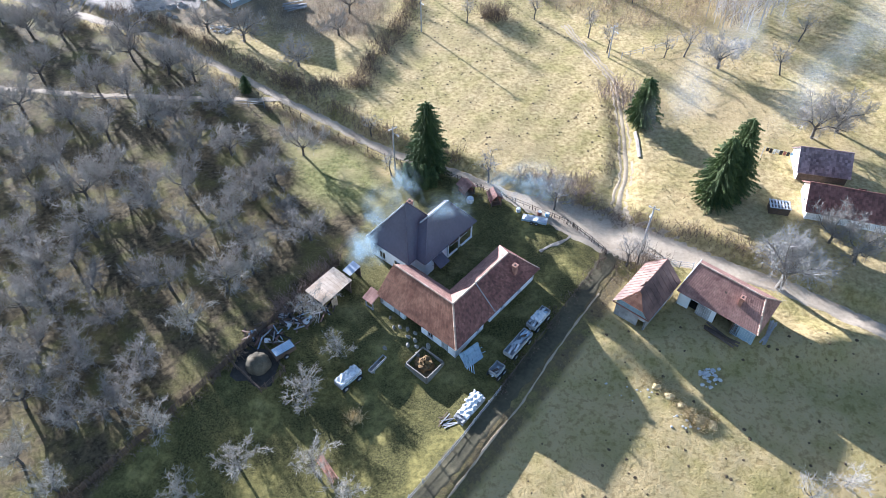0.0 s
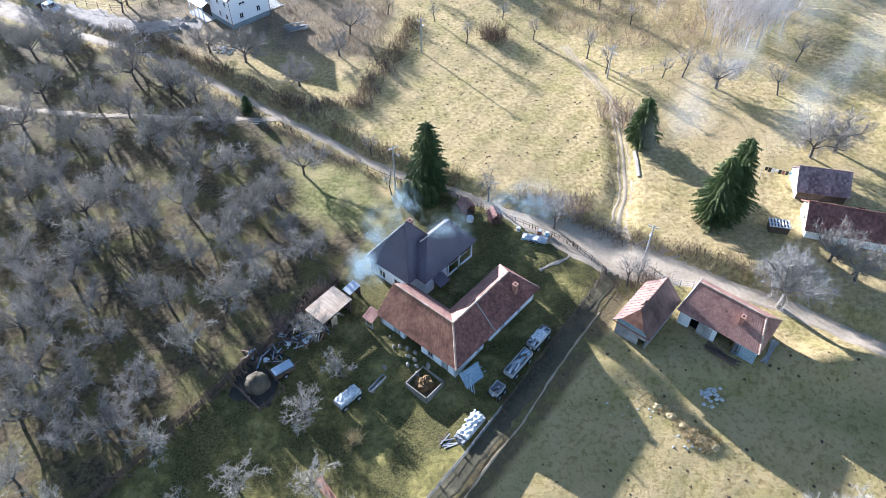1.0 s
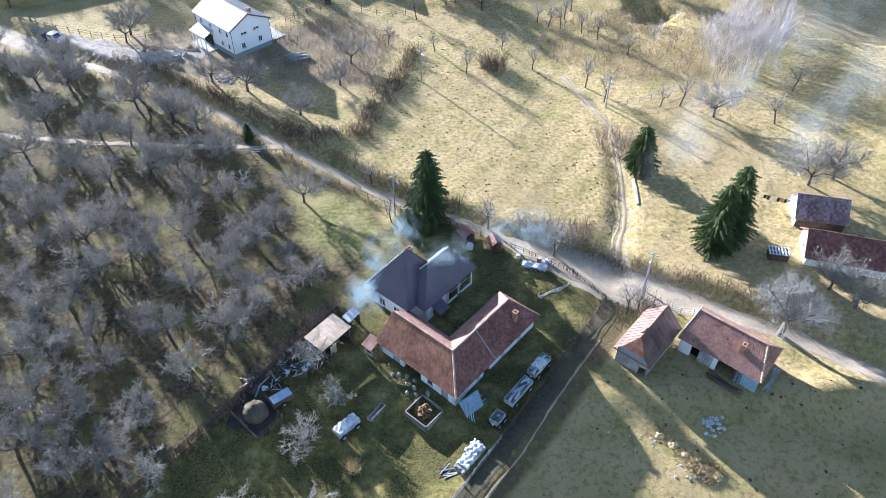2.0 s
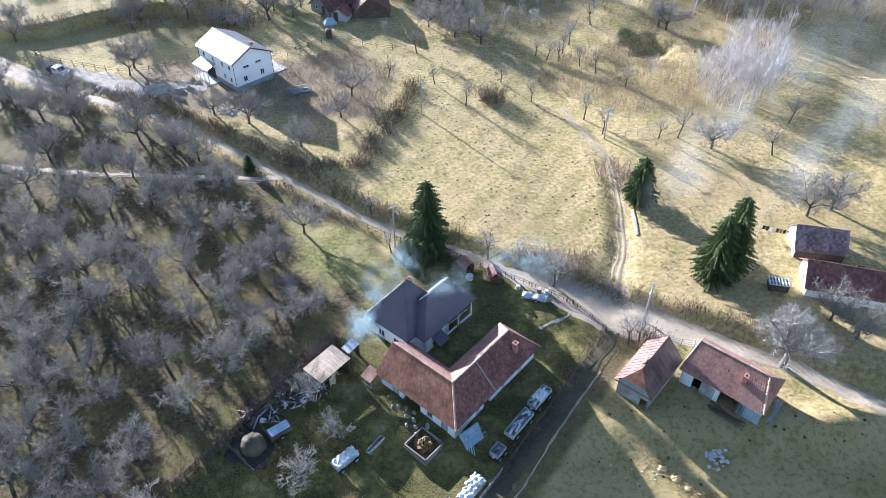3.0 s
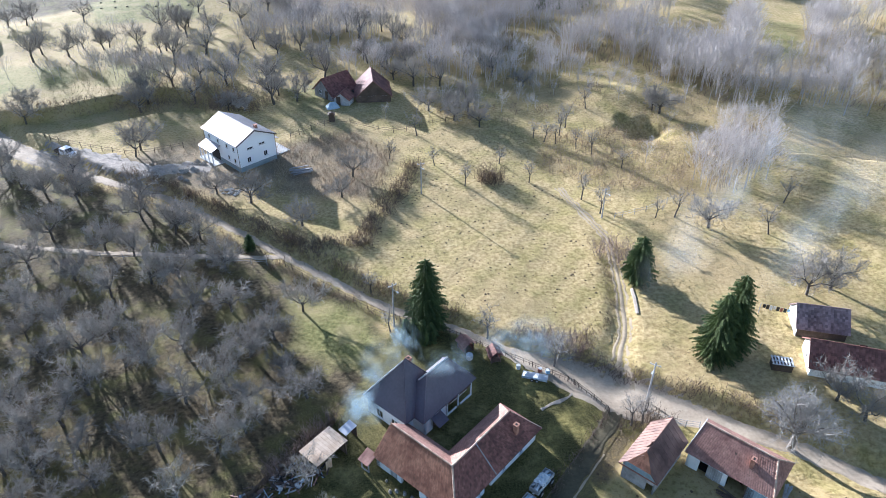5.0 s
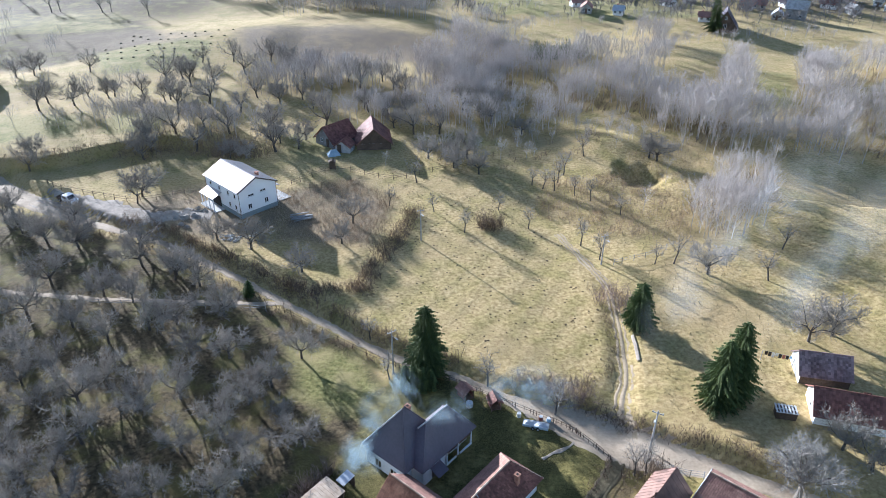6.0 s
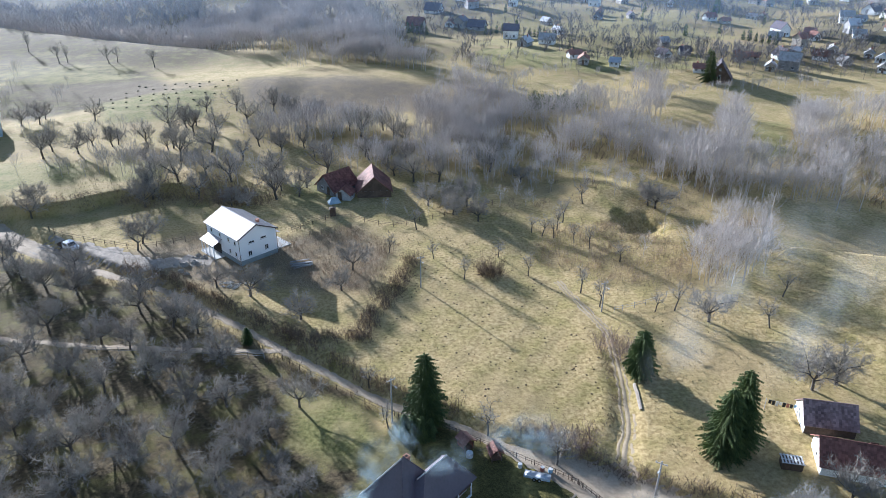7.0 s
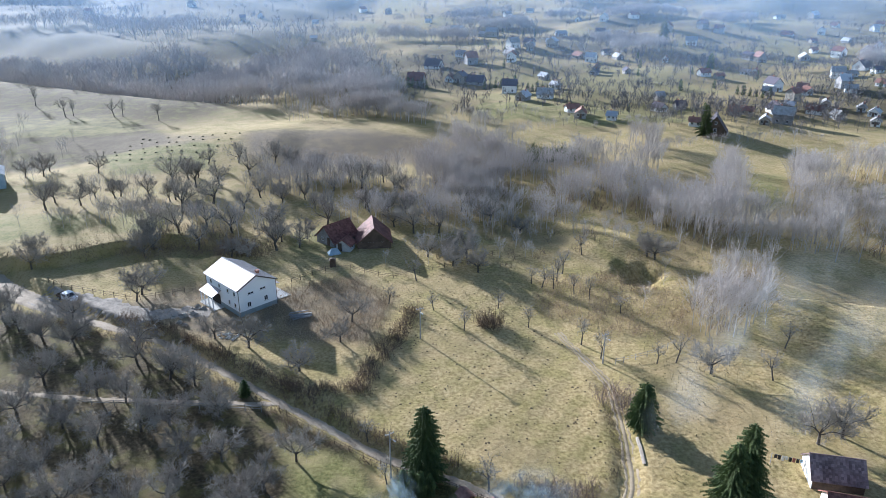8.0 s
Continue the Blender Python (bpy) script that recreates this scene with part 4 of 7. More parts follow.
def bare_tree(seed, trunk=1.6, limbs=6, reach=3.2, girth=0.17, upright=0.75, branches=8, sprays=8, fine=5, wide=0.024, droop=0.02):
    """The two meshes of a leafless tree: trunk with limbs, and the crown of branches and twigs."""
    rng = random.Random(seed)
    wood, crown = Soup(), Soup()
    stem = limb(wood, Vector((0, 0, -0.3)), sway(Vector((0, 0, 1)), rng, 0.09), trunk + 0.3, girth * 1.25, girth * 0.85, rng, 3, 7, 0.07, 0.05)
    top, way = stem[-1]
    for i in range(limbs):
        a = 2 * math.pi * (i + rng.uniform(-0.3, 0.3)) / limbs
        d = (Vector((math.cos(a), math.sin(a), upright * rng.uniform(0.6, 1.5)))).normalized()
        if i == limbs - 1:
            d = sway(Vector((0, 0, 1)), rng, 0.25)
        start = along(stem, rng.uniform(0.72, 1.0))[0]
        ln = reach * rng.uniform(0.8, 1.15)
        main = limb(wood, start, d, ln, girth * 0.55, girth * 0.13, rng, 5, 5, 0.20, 0.06)
        for b in range(branches):
            t = 0.22 + 0.78 * (b + rng.random()) / branches
            p, d2 = along(main, min(t, 1))
            d2 = sway((d2 * 0.55 + sway(Vector((0, 0, 0.25)), rng, 0.8) * 0.8).normalized(), rng, 0.15, 0.12)
            ln2 = reach * rng.uniform(0.34, 0.55) * (1.15 - 0.45 * t)
            sub = limb(crown, p, d2, ln2, girth * 0.2, girth * 0.06, rng, 3, 3, 0.22, 0.05 - droop)
            for s in range(sprays):
                p3, d3 = along(sub, 0.15 + 0.85 * (s + rng.random()) / sprays)
                d3 = sway((d3 * 0.6 + sway(Vector((0, 0, 0.3)), rng, 0.8) * 0.7).normalized(), rng, 0.15)
                ln3 = reach * rng.uniform(0.14, 0.26)
                mid = p3 + d3 * ln3
                spray(crown, p3, d3, ln3, wide * 1.7, rng)
                for k in range(fine):
                    q = p3.lerp(mid, 0.25 + 0.7 * k / fine)
                    spray(crown, q, sway(d3, rng, 0.55, 0.1), ln3 * rng.uniform(0.5, 1.05), wide, rng)
    return wood, crown


def tree_kind(name, seed, mat, bark=None, **shape):
    wood, crown = bare_tree(seed, **shape)
    return wood.mesh("trunk", bark or BARK, True), crown.mesh("crown", mat)


def plant(kinds, places, label, group, seed, low=0.85, high=1.2, name="tree"):
    """Sets bare trees at the places, each with its own turn and size."""
    rng = random.Random(seed)
    for k, (x, y) in enumerate(places):
        trunk, crown = kinds[rng.randrange(len(kinds))]
        s = rng.uniform(low, high)
        ob = thing(name, label, "tree", pose(x, y, ground_at(x, y), rng.uniform(-4, 4), rng.uniform(-4, 4), rng.uniform(0, 360)) @ Matrix.Diagonal((s, s, s * rng.uniform(0.9, 1.1), 1)), group)
        part("trunk", trunk, None, ob)
        part("crown", crown, None, ob)


APPLE = [tree_kind("apple", 100 + i, TWIG, trunk=1.5 + 0.2 * (i % 3), limbs=6 + i % 2, reach=3.4 + 0.25 * (i % 3), branches=9, sprays=11, fine=6, wide=0.028) for i in range(5)]
PALE = [tree_kind("pale", 140 + i, PALE_TWIG, trunk=1.0, limbs=7, reach=2.3, girth=0.11, upright=0.7, branches=8, sprays=7, fine=5, wide=0.022) for i in range(3)]
SLIM = [tree_kind("slim", 160 + i, TWIG, trunk=2.2, limbs=5, reach=2.5, girth=0.11, upright=1.7, branches=6, sprays=6, fine=4) for i in range(3)]
TALL = [tree_kind("tall", 180 + i, TWIG, trunk=3.2, limbs=8, reach=5.4, girth=0.27, upright=1.2, branches=10, sprays=8, fine=5, wide=0.03) for i in range(2)]
BIG_PALE = [tree_kind("walnut", 190, WALNUT_TWIG, trunk=2.8, limbs=11, reach=4.5, girth=0.26, upright=1.3, branches=13, sprays=10, fine=7, wide=0.017, bark=PALE_BARK)]

ORCHARD_A = [(-73.5, 113.3), (-66.9, 111.5), (-55.7, 95.8), (-65.6, 98.6), (-65.3, 90.1), (-56.9, 87.3), (-45.9, 102.5), (-40.9, 99.1), (-34.4, 90.3), (-41.2, 88.2),
             (-36.8, 81.1), (-49.7, 83.2), (-44.9, 86.6), (-61.3, 80.5), (-54.7, 76.0), (-45.7, 73.6), (-39.7, 69.0), (-44.7, 63.0), (-32.0, 61.7), (-27.8, 64.9),
             (-25.9, 70.4), (-20.4, 79.9), (-17.0, 62.7), (-23.4, 73.8), (-52.6, 104.9), (-50.3, 94.2), (-30.9, 79.9), (-48.3, 70.0), (-35.1, 71.3)]
ORCHARD_B = [(-36.4, 55.2), (-49.0, 56.9), (-45.7, 50.8), (-38.4, 49.2), (-32.8, 42.3), (-33.9, 37.5), (-44.9, 43.9), (-44.1, 38.3), (-53.8, 61.7),
             (-32.8, 54.2), (-45.6, 57.8), (-39.4, 43.1), (-53.9, 69.0), (-23.4, 57.0), (-49.3, 50.9), (-38.1, 36.3), (-26.1, 54.1), (-24.3, 61.9), (-20.9, 67.0),
             (-42.0, 54.2), (-58, 74), (-62, 70), (-66, 78), (-70, 86), (-74, 95), (-80, 104), (-60, 60), (-55, 52)]
ORCHARD_PALE = [(-37.1, 29.0), (-25.2, 29.2), (-13.0, 31.8), (-14.7, 40.1), (-11.7, 45.2), (-20.4, 31.9), (-41.8, 31.9), (-15.1, 50.0), (-9.6, 27.9), (-28.9, 47.9), (-29.2, 35.2)]
NORTH_A = [(-91.6, 146.0), (-69.6, 155.5), (-61.9, 130.5), (-97.6, 180.2), (-77.7, 175.7), (-41.3, 112.1), (-34.4, 109.1), (-23.8, 101.0), (-18.2, 111.1), (-17.1, 118.9),
           (20.2, 167.5), (-68.3, 114.6), (-75.1, 115.6), (-55.0, 110.2), (-45.7, 101.0), (-87.0, 126.3), (8.2, 142.2), (-7.0, 165.6), (0.8, 152.5)]
NORTH_B = [(47.8, 149.9), (6.0, 150.6), (2.7, 145.4), (-3.1, 150.6), (-12.2, 169.7), (-9.7, 178.7), (-44.1, 169.5), (-39.1, 159.6), (-33.2, 161.5), (-45.1, 150.7),
           (-49.0, 150.6), (-46.3, 193.7), (-63.5, 170.9), (-20.9, 184.0), (-15.8, 179.0), (-34.8, 183.5), (54.1, 82.2), (58.4, 83.7), (45.4, 101)]
SLIM_AT = [(-10.6, 126.3), (-1.5, 123.3), (4.3, 115.2), (11.3, 124.7), (16.6, 117.7), (25.5, 111.1), (27.9, 105.9), (19.5, 137.3), (23.9, 134.5), (26.9, 142.0), (27.8, 131.9),
           (21.5, 135.5), (25.2, 138.5), (35.3, 122.7), (32.9, 150.9), (30.6, 129.2), (37.1, 103.9), (40.5, 104.1), (55.0, 98.8), (61.5, 109.0), (-7.3, 75.2), (-10.7, 84.0), (-5.3, 137.3)]
plant(APPLE, ORCHARD_A, "leafless grey fruit tree in the dry orchard grass", "orchard trees", 1, 0.9, 1.25)
plant(APPLE, ORCHARD_B, "leafless grey fruit tree in the dry orchard grass", "orchard trees", 2, 0.75, 1.08)
plant(PALE, ORCHARD_PALE, "small bare tree with pale lichened twigs", "pale garden trees", 3, 0.9, 1.3)
plant(APPLE, NORTH_A + NORTH_B, "leafless grey tree standing in dry grass", "field trees", 4, 0.9, 1.3)
plant(SLIM, SLIM_AT, "slim upright leafless tree in dry grass", "slim field trees", 5, 0.8, 1.2)
plant(TALL, [(5.5, 181.4), (13.2, 181.7), (-72.1, 197.8), (-68.1, 174.1), (-105.6, 177.1)], "tall bare tree with a wide grey crown", "tall trees", 6, 0.8, 1.0)
plant(BIG_PALE, [(40.6, 54.6)], "large bare walnut tree with pale twigs beside the road", "roadside trees", 7, 1.18, 1.22)
plant(APPLE, [(48.7, 60.9), (50.6, 57.6)], "dark bare tree behind the roadside walnut", "roadside trees", 8, 1, 1.15)
plant(SLIM, [(6.3, 73.6), (14.9, 68.3), (22.9, 58.2), (24.4, 58.6)], "bare roadside tree near the garden fence", "roadside trees", 9, 0.95, 1.2)
plant(PALE, [(40.1, 30.4), (35.9, 28.9)], "pale bare bushy tree at the field corner", "pale garden trees", 10, 0.9, 1.1)

MID_A = [(-79.9, 199.9), (-76.9, 205.7), (-65.8, 199.6), (-62.2, 181.7), (-66.1, 222.5), (-59.3, 209.8), (-55.1, 226.0), (-49.2, 223.2), (-45.7, 214.3), (-40.4, 220.1), (-32.0, 198.8), (-31.9, 181.2), (-41.6, 211.1), (-23.8, 199.2), (-19.7, 181.3), (-14.2, 179.1), (-24.9, 210.0), (-28.1, 207.5), (-29.4, 169.8), (-42.2, 165.6), (-39.2, 154.4)]
MID_B = [(-34.1, 156.0), (-58.5, 164.3), (-68.2, 153.7), (-63.7, 159.2), (6.9, 178.3), (12.7, 174.1), (-0.6, 165.7), (3.5, 154.6), (6.1, 152.8), (-2.2, 188.3), (-10.3, 193.6), (1.0, 205.2), (-3.6, 180.5), (-13.9, 198.9), (-17.8, 207.3), (-51.9, 192.2), (-44.7, 188.0), (-53.3, 178.7), (-38.9, 190.9), (-57.8, 154.4), (-52.5, 164.4)]
MIDDLE = [tree_kind("middle", 170 + i, TWIG, trunk=2.0, limbs=7, reach=3.6 + 0.4 * i, girth=0.2, upright=1.0, branches=8, sprays=7, fine=4, wide=0.034) for i in range(3)]
plant(MIDDLE, MID_A, "bare spreading tree in the wooded hollow", "hollow trees", 11, 1.05, 1.5)
plant(MIDDLE, MID_B, "bare spreading tree in the wooded hollow", "hollow trees", 12, 0.85, 1.25)


def conifer(seed, tall, wide, whorls, per, droop=0.35):
    """A spruce: stem, and whorls of drooping boughs, each hung with many short needle twigs."""
    rng = random.Random(seed)
    stem, needles = Soup(), Soup()
    stem.tube((0, 0, -0.3), (0, 0, tall * 0.97), tall * 0.016, 0.02, 6)
    whorls = round(whorls * 1.25)
    for i in range(whorls):
        t = (i + rng.uniform(-0.35, 0.35)) / whorls
        z = tall * (0.05 + 0.93 * t)
        r = wide * min(1, 0.8 + 1.2 * t) * max(0.0, 1 - t) ** 0.46 * rng.uniform(0.8, 1.15) + 0.10
        for j in range(max(5, round(1.35 * per * (1 - 0.45 * t)))):
            a = 2.4 * j + 0.9 * i + rng.uniform(-0.3, 0.3)
            out, side = Vector((math.cos(a), math.sin(a), 0)), Vector((-math.sin(a), math.cos(a), 0))
            ln = r * rng.uniform(0.62, 1.18) * (1 + 0.16 * math.sin(a * 2 + seed) * math.sin(t * 9 + a))
            rise = rng.uniform(0.05, 0.22)
            segs = max(4, round(ln * 6))
            for s in range(segs):
                f = (s + 0.5 + rng.uniform(-0.3, 0.3)) / segs
                c = Vector((0, 0, z)) + out * (ln * f) + Vector((0, 0, ln * (rise * f - droop * f * f)))
                w = (0.10 + 0.19 * ln * (1.08 - f) * min(1, 3 * f + 0.3)) * rng.uniform(0.7, 1.3)
                for sign in (-1, 1):
                    d = side * (sign * w) + out * (0.75 * w + 0.05) + Vector((0, 0, -0.16 - 0.25 * w + rng.uniform(-0.07, 0.07)))
                    b = out * (0.05 + 0.06 * w)
                    needles.add([c - b, c + b, c + d], [(0, 1, 2)])
                    needles.add([c - b * 0.8, c + b + Vector((0, 0, 0.05)), c + d * 0.35 + Vector((0, 0, -0.22 - 0.18 * w))], [(0, 1, 2)])
                if s == segs - 1:
                    needles.add([c - side * 0.07, c + side * 0.07, c + out * 0.28 + Vector((0, 0, -0.05))], [(0, 1, 2)])
    for k in range(10):
        a, z = 2.4 * k, tall * (0.93 + 0.006 * k)
        needles.add([(0, 0, z - 0.15), (0, 0, z + 0.1), (0.22 * math.cos(a), 0.22 * math.sin(a), z + 0.12)], [(0, 1, 2)])
    return stem.mesh("trunk", BARK, True), needles.mesh("crown", NEEDLE)


def plant_conifer(x, y, seed, tall, wide, whorls, per, label, droop=0.35):
    stem, crown = conifer(seed, tall, wide, whorls, per, droop)
    ob = thing("spruce", label, "tree", pose(x, y, ground_at(x, y), 0, 0, seed * 47))
    part("trunk", stem, None, ob)
    part("crown", crown, None, ob)


plant_conifer(-2.2, 76.0, 1, 12.2, 3.1, 30, 17, "dark green spruce tree between road and house")
plant_conifer(36.2, 69.2, 2, 10.6, 3.0, 28, 18, "broad dark spruce of a close pair")
plant_conifer(38.2, 70.2, 3, 12.6, 3.1, 32, 18, "taller dark spruce of a close pair")
plant_conifer(29.8, 86.0, 4, 8.2, 2.6, 24, 16, "young green spruce beside the field track")
plant_conifer(-31.7, 95.8, 5, 3.0, 1.0, 14, 10, "little dark spruce beside the road")
for k, (x, y, h) in enumerate(((-4.9, 73.1, 4.2), (-3.8, 72.6, 4.8), (-2.6, 72.5, 4.4), (-1.5, 73.0, 3.6))):
    plant_conifer(x, y, 20 + k, h, 0.75, 22, 12, "narrow dark columnar thuja behind the house", 0.1)


def brush(name, spots, mat, label, seed, tall=1.6, stems=7, spread=0.5, wide=0.03, twigs=5):
    """A thicket of thin arching stems at the spots, all one tangle."""
    rng, s = random.Random(seed), Soup()
    for x, y in spots:
        for i in range(stems):
            px, py = x + rng.gauss(0, spread), y + rng.gauss(0, spread)
            p = Vector((px, py, ground_at(px, py) - 0.1))
            d = sway(Vector((0, 0, 1)), rng, 0.35)
            ln = tall * rng.uniform(0.5, 1.15)
            mid = p + d * ln * 0.6
            tip = mid + sway(d, rng, 0.4, -0.1) * ln * 0.5
            side = d.cross(Vector((rng.uniform(-1, 1), rng.uniform(-1, 1), 0.1))).normalized() * wide
            s.add([p - side, p + side, mid + side * 0.6, mid - side * 0.6, tip], [(0, 1, 2, 3), (3, 2, 4)])
            for k in range(twigs):
                q = p.lerp(mid, rng.uniform(0.4, 1)) if k % 2 else mid.lerp(tip, rng.random())
                spray(s, q, sway(d, rng, 0.6), ln * rng.uniform(0.2, 0.45), wide * 1.1, rng)
    return tagged(new(name, s.mesh(name, mat)), label, "brush", kind="stuff")


def strip(line, low, high, count, seed):
    """Spots scattered beside a line, between two distances on its left side."""
    rng, pts, out = random.Random(seed), dense(line, 0.7), []
    for i in range(count):
        k = rng.randrange(len(pts) - 1)
        d = (pts[k + 1] - pts[k]).normalized()
        o = rng.uniform(low, high)
        out.append((pts[k].x - d.y * o, pts[k].y + d.x * o))
    return out


def scatter(poly, count, seed):
    """Spots scattered in a polygon."""
    rng, out = random.Random(seed), []
    xs, ys = [p[0] for p in poly], [p[1] for p in poly]
    while len(out) < count:
        x = np.array([rng.uniform(min(xs), max(xs)) for _ in range(count + 40)])
        y = np.array([rng.uniform(min(ys), max(ys)) for _ in range(count + 40)])
        within = inside(poly, x, y, 0.01) > 0.5
        out += list(zip(x[within].tolist(), y[within].tolist()))
    return out[:count]


brush("hedge", strip(ROAD_LINE[3:11], -3.4, -1.3, 210, 30), BRAMBLE, "brown brush along the orchard side of the road", 30, 1.0, 6, 0.5)
brush("hedge", strip(ROAD_LINE[4:12], 1.4, 3.1, 300, 31), BRAMBLE, "brown leafless bramble hedge along the road bank", 31, 1.5, 7, 0.5)
brush("hedge", strip(ROAD_LINE[12:18], 2.4, 4.4, 170, 32), BRAMBLE, "brown brush on the bank above the road", 32, 1.2, 7, 0.45)
brush("hedge", strip([(-13, 95), (-12.2, 100), (-9.5, 109), (-6.5, 117), (-5.5, 125)], -1.6, 1.6, 190, 33), BRAMBLE, "brown leafless hedge between the fields", 33, 1.7, 7, 0.5)
brush("hedge", strip([(-27, 96), (-20, 93.5), (-13, 95)], 0, 3.0, 70, 34), BRAMBLE, "brown leafless hedge between the fields", 34, 1.6, 7, 0.5)
brush("undergrowth", scatter([(18, 124), (30, 114), (46, 112), (52, 130), (36, 142), (22, 140)], 560, 35), DRY_STALK, "sparse dry brush and young shoots on the slope", 35, 1.3, 5, 0.7)
brush("undergrowth", scatter([(-30, 112), (-12, 110), (-9, 130), (-20, 140), (-36, 132)], 900, 36), DRY_STALK, "thin dry weeds on abandoned plots", 36, 0.8, 5, 0.8, 0.035, 3)
brush("undergrowth", scatter([(-62, 121), (-45, 113), (-32, 111), (-28, 122), (-34, 134), (-46, 140), (-58, 132)], 420, 29), DRY_STALK, "dry weeds on the trampled building plot", 29, 0.5, 5, 0.7, 0.035, 3)
brush("hedge", strip([(12, 75.5), (19, 74.2), (23.6, 76.5), (25.2, 80.5), (25.9, 87), (25.6, 93)], -0.5, 0.5, 80, 28), BRAMBLE, "low brown brush on the meadow bank", 28, 0.6, 6, 0.4)
brush("undergrowth", scatter([(21, 58), (25.5, 60.5), (29, 59), (26, 56), (22, 55)], 40, 37), BRAMBLE, "tangled brush behind the old barn", 37, 1.8, 7, 0.4)
brush("undergrowth", strip([(-19, 50), (-16, 53.5), (-12.5, 59)], -0.5, 1.8, 60, 38), RED_STEM, "pinkish bare shoots along the orchard fence", 38, 1.9, 7, 0.4)
brush("undergrowth", strip([(-38, 25), (-31.1, 33.8), (-24.0, 43.3), (-21.5, 46.8)], -0.9, 0.9, 130, 43), BRAMBLE, "dark weeds along the orchard fence", 43, 0.9, 7, 0.3)
brush("undergrowth", strip([(6.2, 40.6), (14.5, 51.8), (20.6, 60.2)], -0.6, 0.6, 70, 44), BRAMBLE, "dark weeds along the lane fence", 44, 0.7, 6, 0.25)
brush("undergrowth", strip([(-100, 144), (-90, 146.5), (-80, 149.5), (-70, 153), (-60, 156)], -1.5, 2.0, 110, 45), BRAMBLE, "dark brush along the terrace bank", 45, 1.3, 7, 0.5)
brush("shrub", [(9.2 + 1.5 * math.cos(a * 2.4), 117.8 + 1.2 * math.sin(a * 2.4)) for a in range(26)], BRAMBLE, "dense dark round bush in the meadow", 39, 3.0, 11, 0.8, 0.035)
brush("shrub", scatter([(25, 93), (29, 89), (31, 93), (28, 98)], 26, 40), RED_STEM, "pinkish bare shrubs beside the field track", 40, 3.2, 8, 0.6)
brush("shrub", scatter([(13, 70), (20, 70), (21, 73.5), (13, 74)], 46, 41), RED_STEM, "bare reddish shrubs above the road", 41, 2.0, 8, 0.5)
brush("shrub", scatter([(-53, 150), (-44, 150), (-44, 156), (-53, 157)], 50, 42), BRAMBLE, "dark thorny thicket", 42, 3.0, 9, 0.8)

# far woods
def wood_template(seed, wide, limbs, twigs, thick, long):
    """One bare wood tree, one metre high: a forked stem, limbs sweeping outwards and up, each feathered with fine twigs."""
    rng, s = random.Random(seed), Soup()
    s.tube((0, 0, -0.03), (rng.gauss(0, 0.02), rng.gauss(0, 0.02), 0.72), 0.010, 0.003, 3)
    low, lean = rng.uniform(0.12, 0.24), rng.uniform(0, 6.28)
    for i in range(limbs):
        a, t = 2.4 * i + rng.uniform(-0.5, 0.5), (i + 0.5) / limbs
        p = Vector((0, 0, low + 0.52 * t))
        reach = wide * (1 + 0.3 * math.sin(a + lean)) * (1.05 - 0.6 * t) * rng.uniform(0.75, 1.2)
        tip = Vector((math.cos(a) * reach, math.sin(a) * reach, p.z + (0.20 + 0.34 * (1 - t)) * rng.uniform(0.75, 1.1)))
        bow = p.lerp(tip, 0.5) + Vector((math.cos(a), math.sin(a), -0.4)) * 0.04
        side = Vector((-math.sin(a), math.cos(a), 0)) * thick * 1.3
        s.add([p - side, p + side, bow + side * 0.7, bow - side * 0.7, tip], [(0, 1, 2, 3), (3, 2, 4)])
        for k in range(twigs):
            f = 0.25 + 0.75 * (k + rng.random()) / twigs
            q = p.lerp(bow, 2 * f) if f < 0.5 else bow.lerp(tip, 2 * f - 1)
            way = (tip - p).normalized()
            e = (way * 0.7 + Vector((rng.gauss(0, 0.5), rng.gauss(0, 0.5), 0.3 + rng.gauss(0, 0.35)))).normalized() * long * rng.uniform(0.6, 1.4)
            w = e.cross(Vector((rng.uniform(-1, 1), rng.uniform(-1, 1), 0.2))).normalized() * thick * rng.uniform(0.7, 1.2)
            s.add([q - w, q + w, q + e], [(0, 1, 2)])
    return np.array(s.v), s.f


WOODS = [wood_template(200 + i, 0.25 + 0.05 * (i % 3), 19, 17, 0.0021, 0.125) for i in range(6)]
MIDDLE_WOODS = [wood_template(240 + i, 0.25 + 0.05 * (i % 3), 9, 11, 0.0062, 0.16) for i in range(6)]
FAR_WOODS = [wood_template(220 + i, 0.26 + 0.05 * (i % 3), 6, 6, 0.015, 0.20) for i in range(6)]


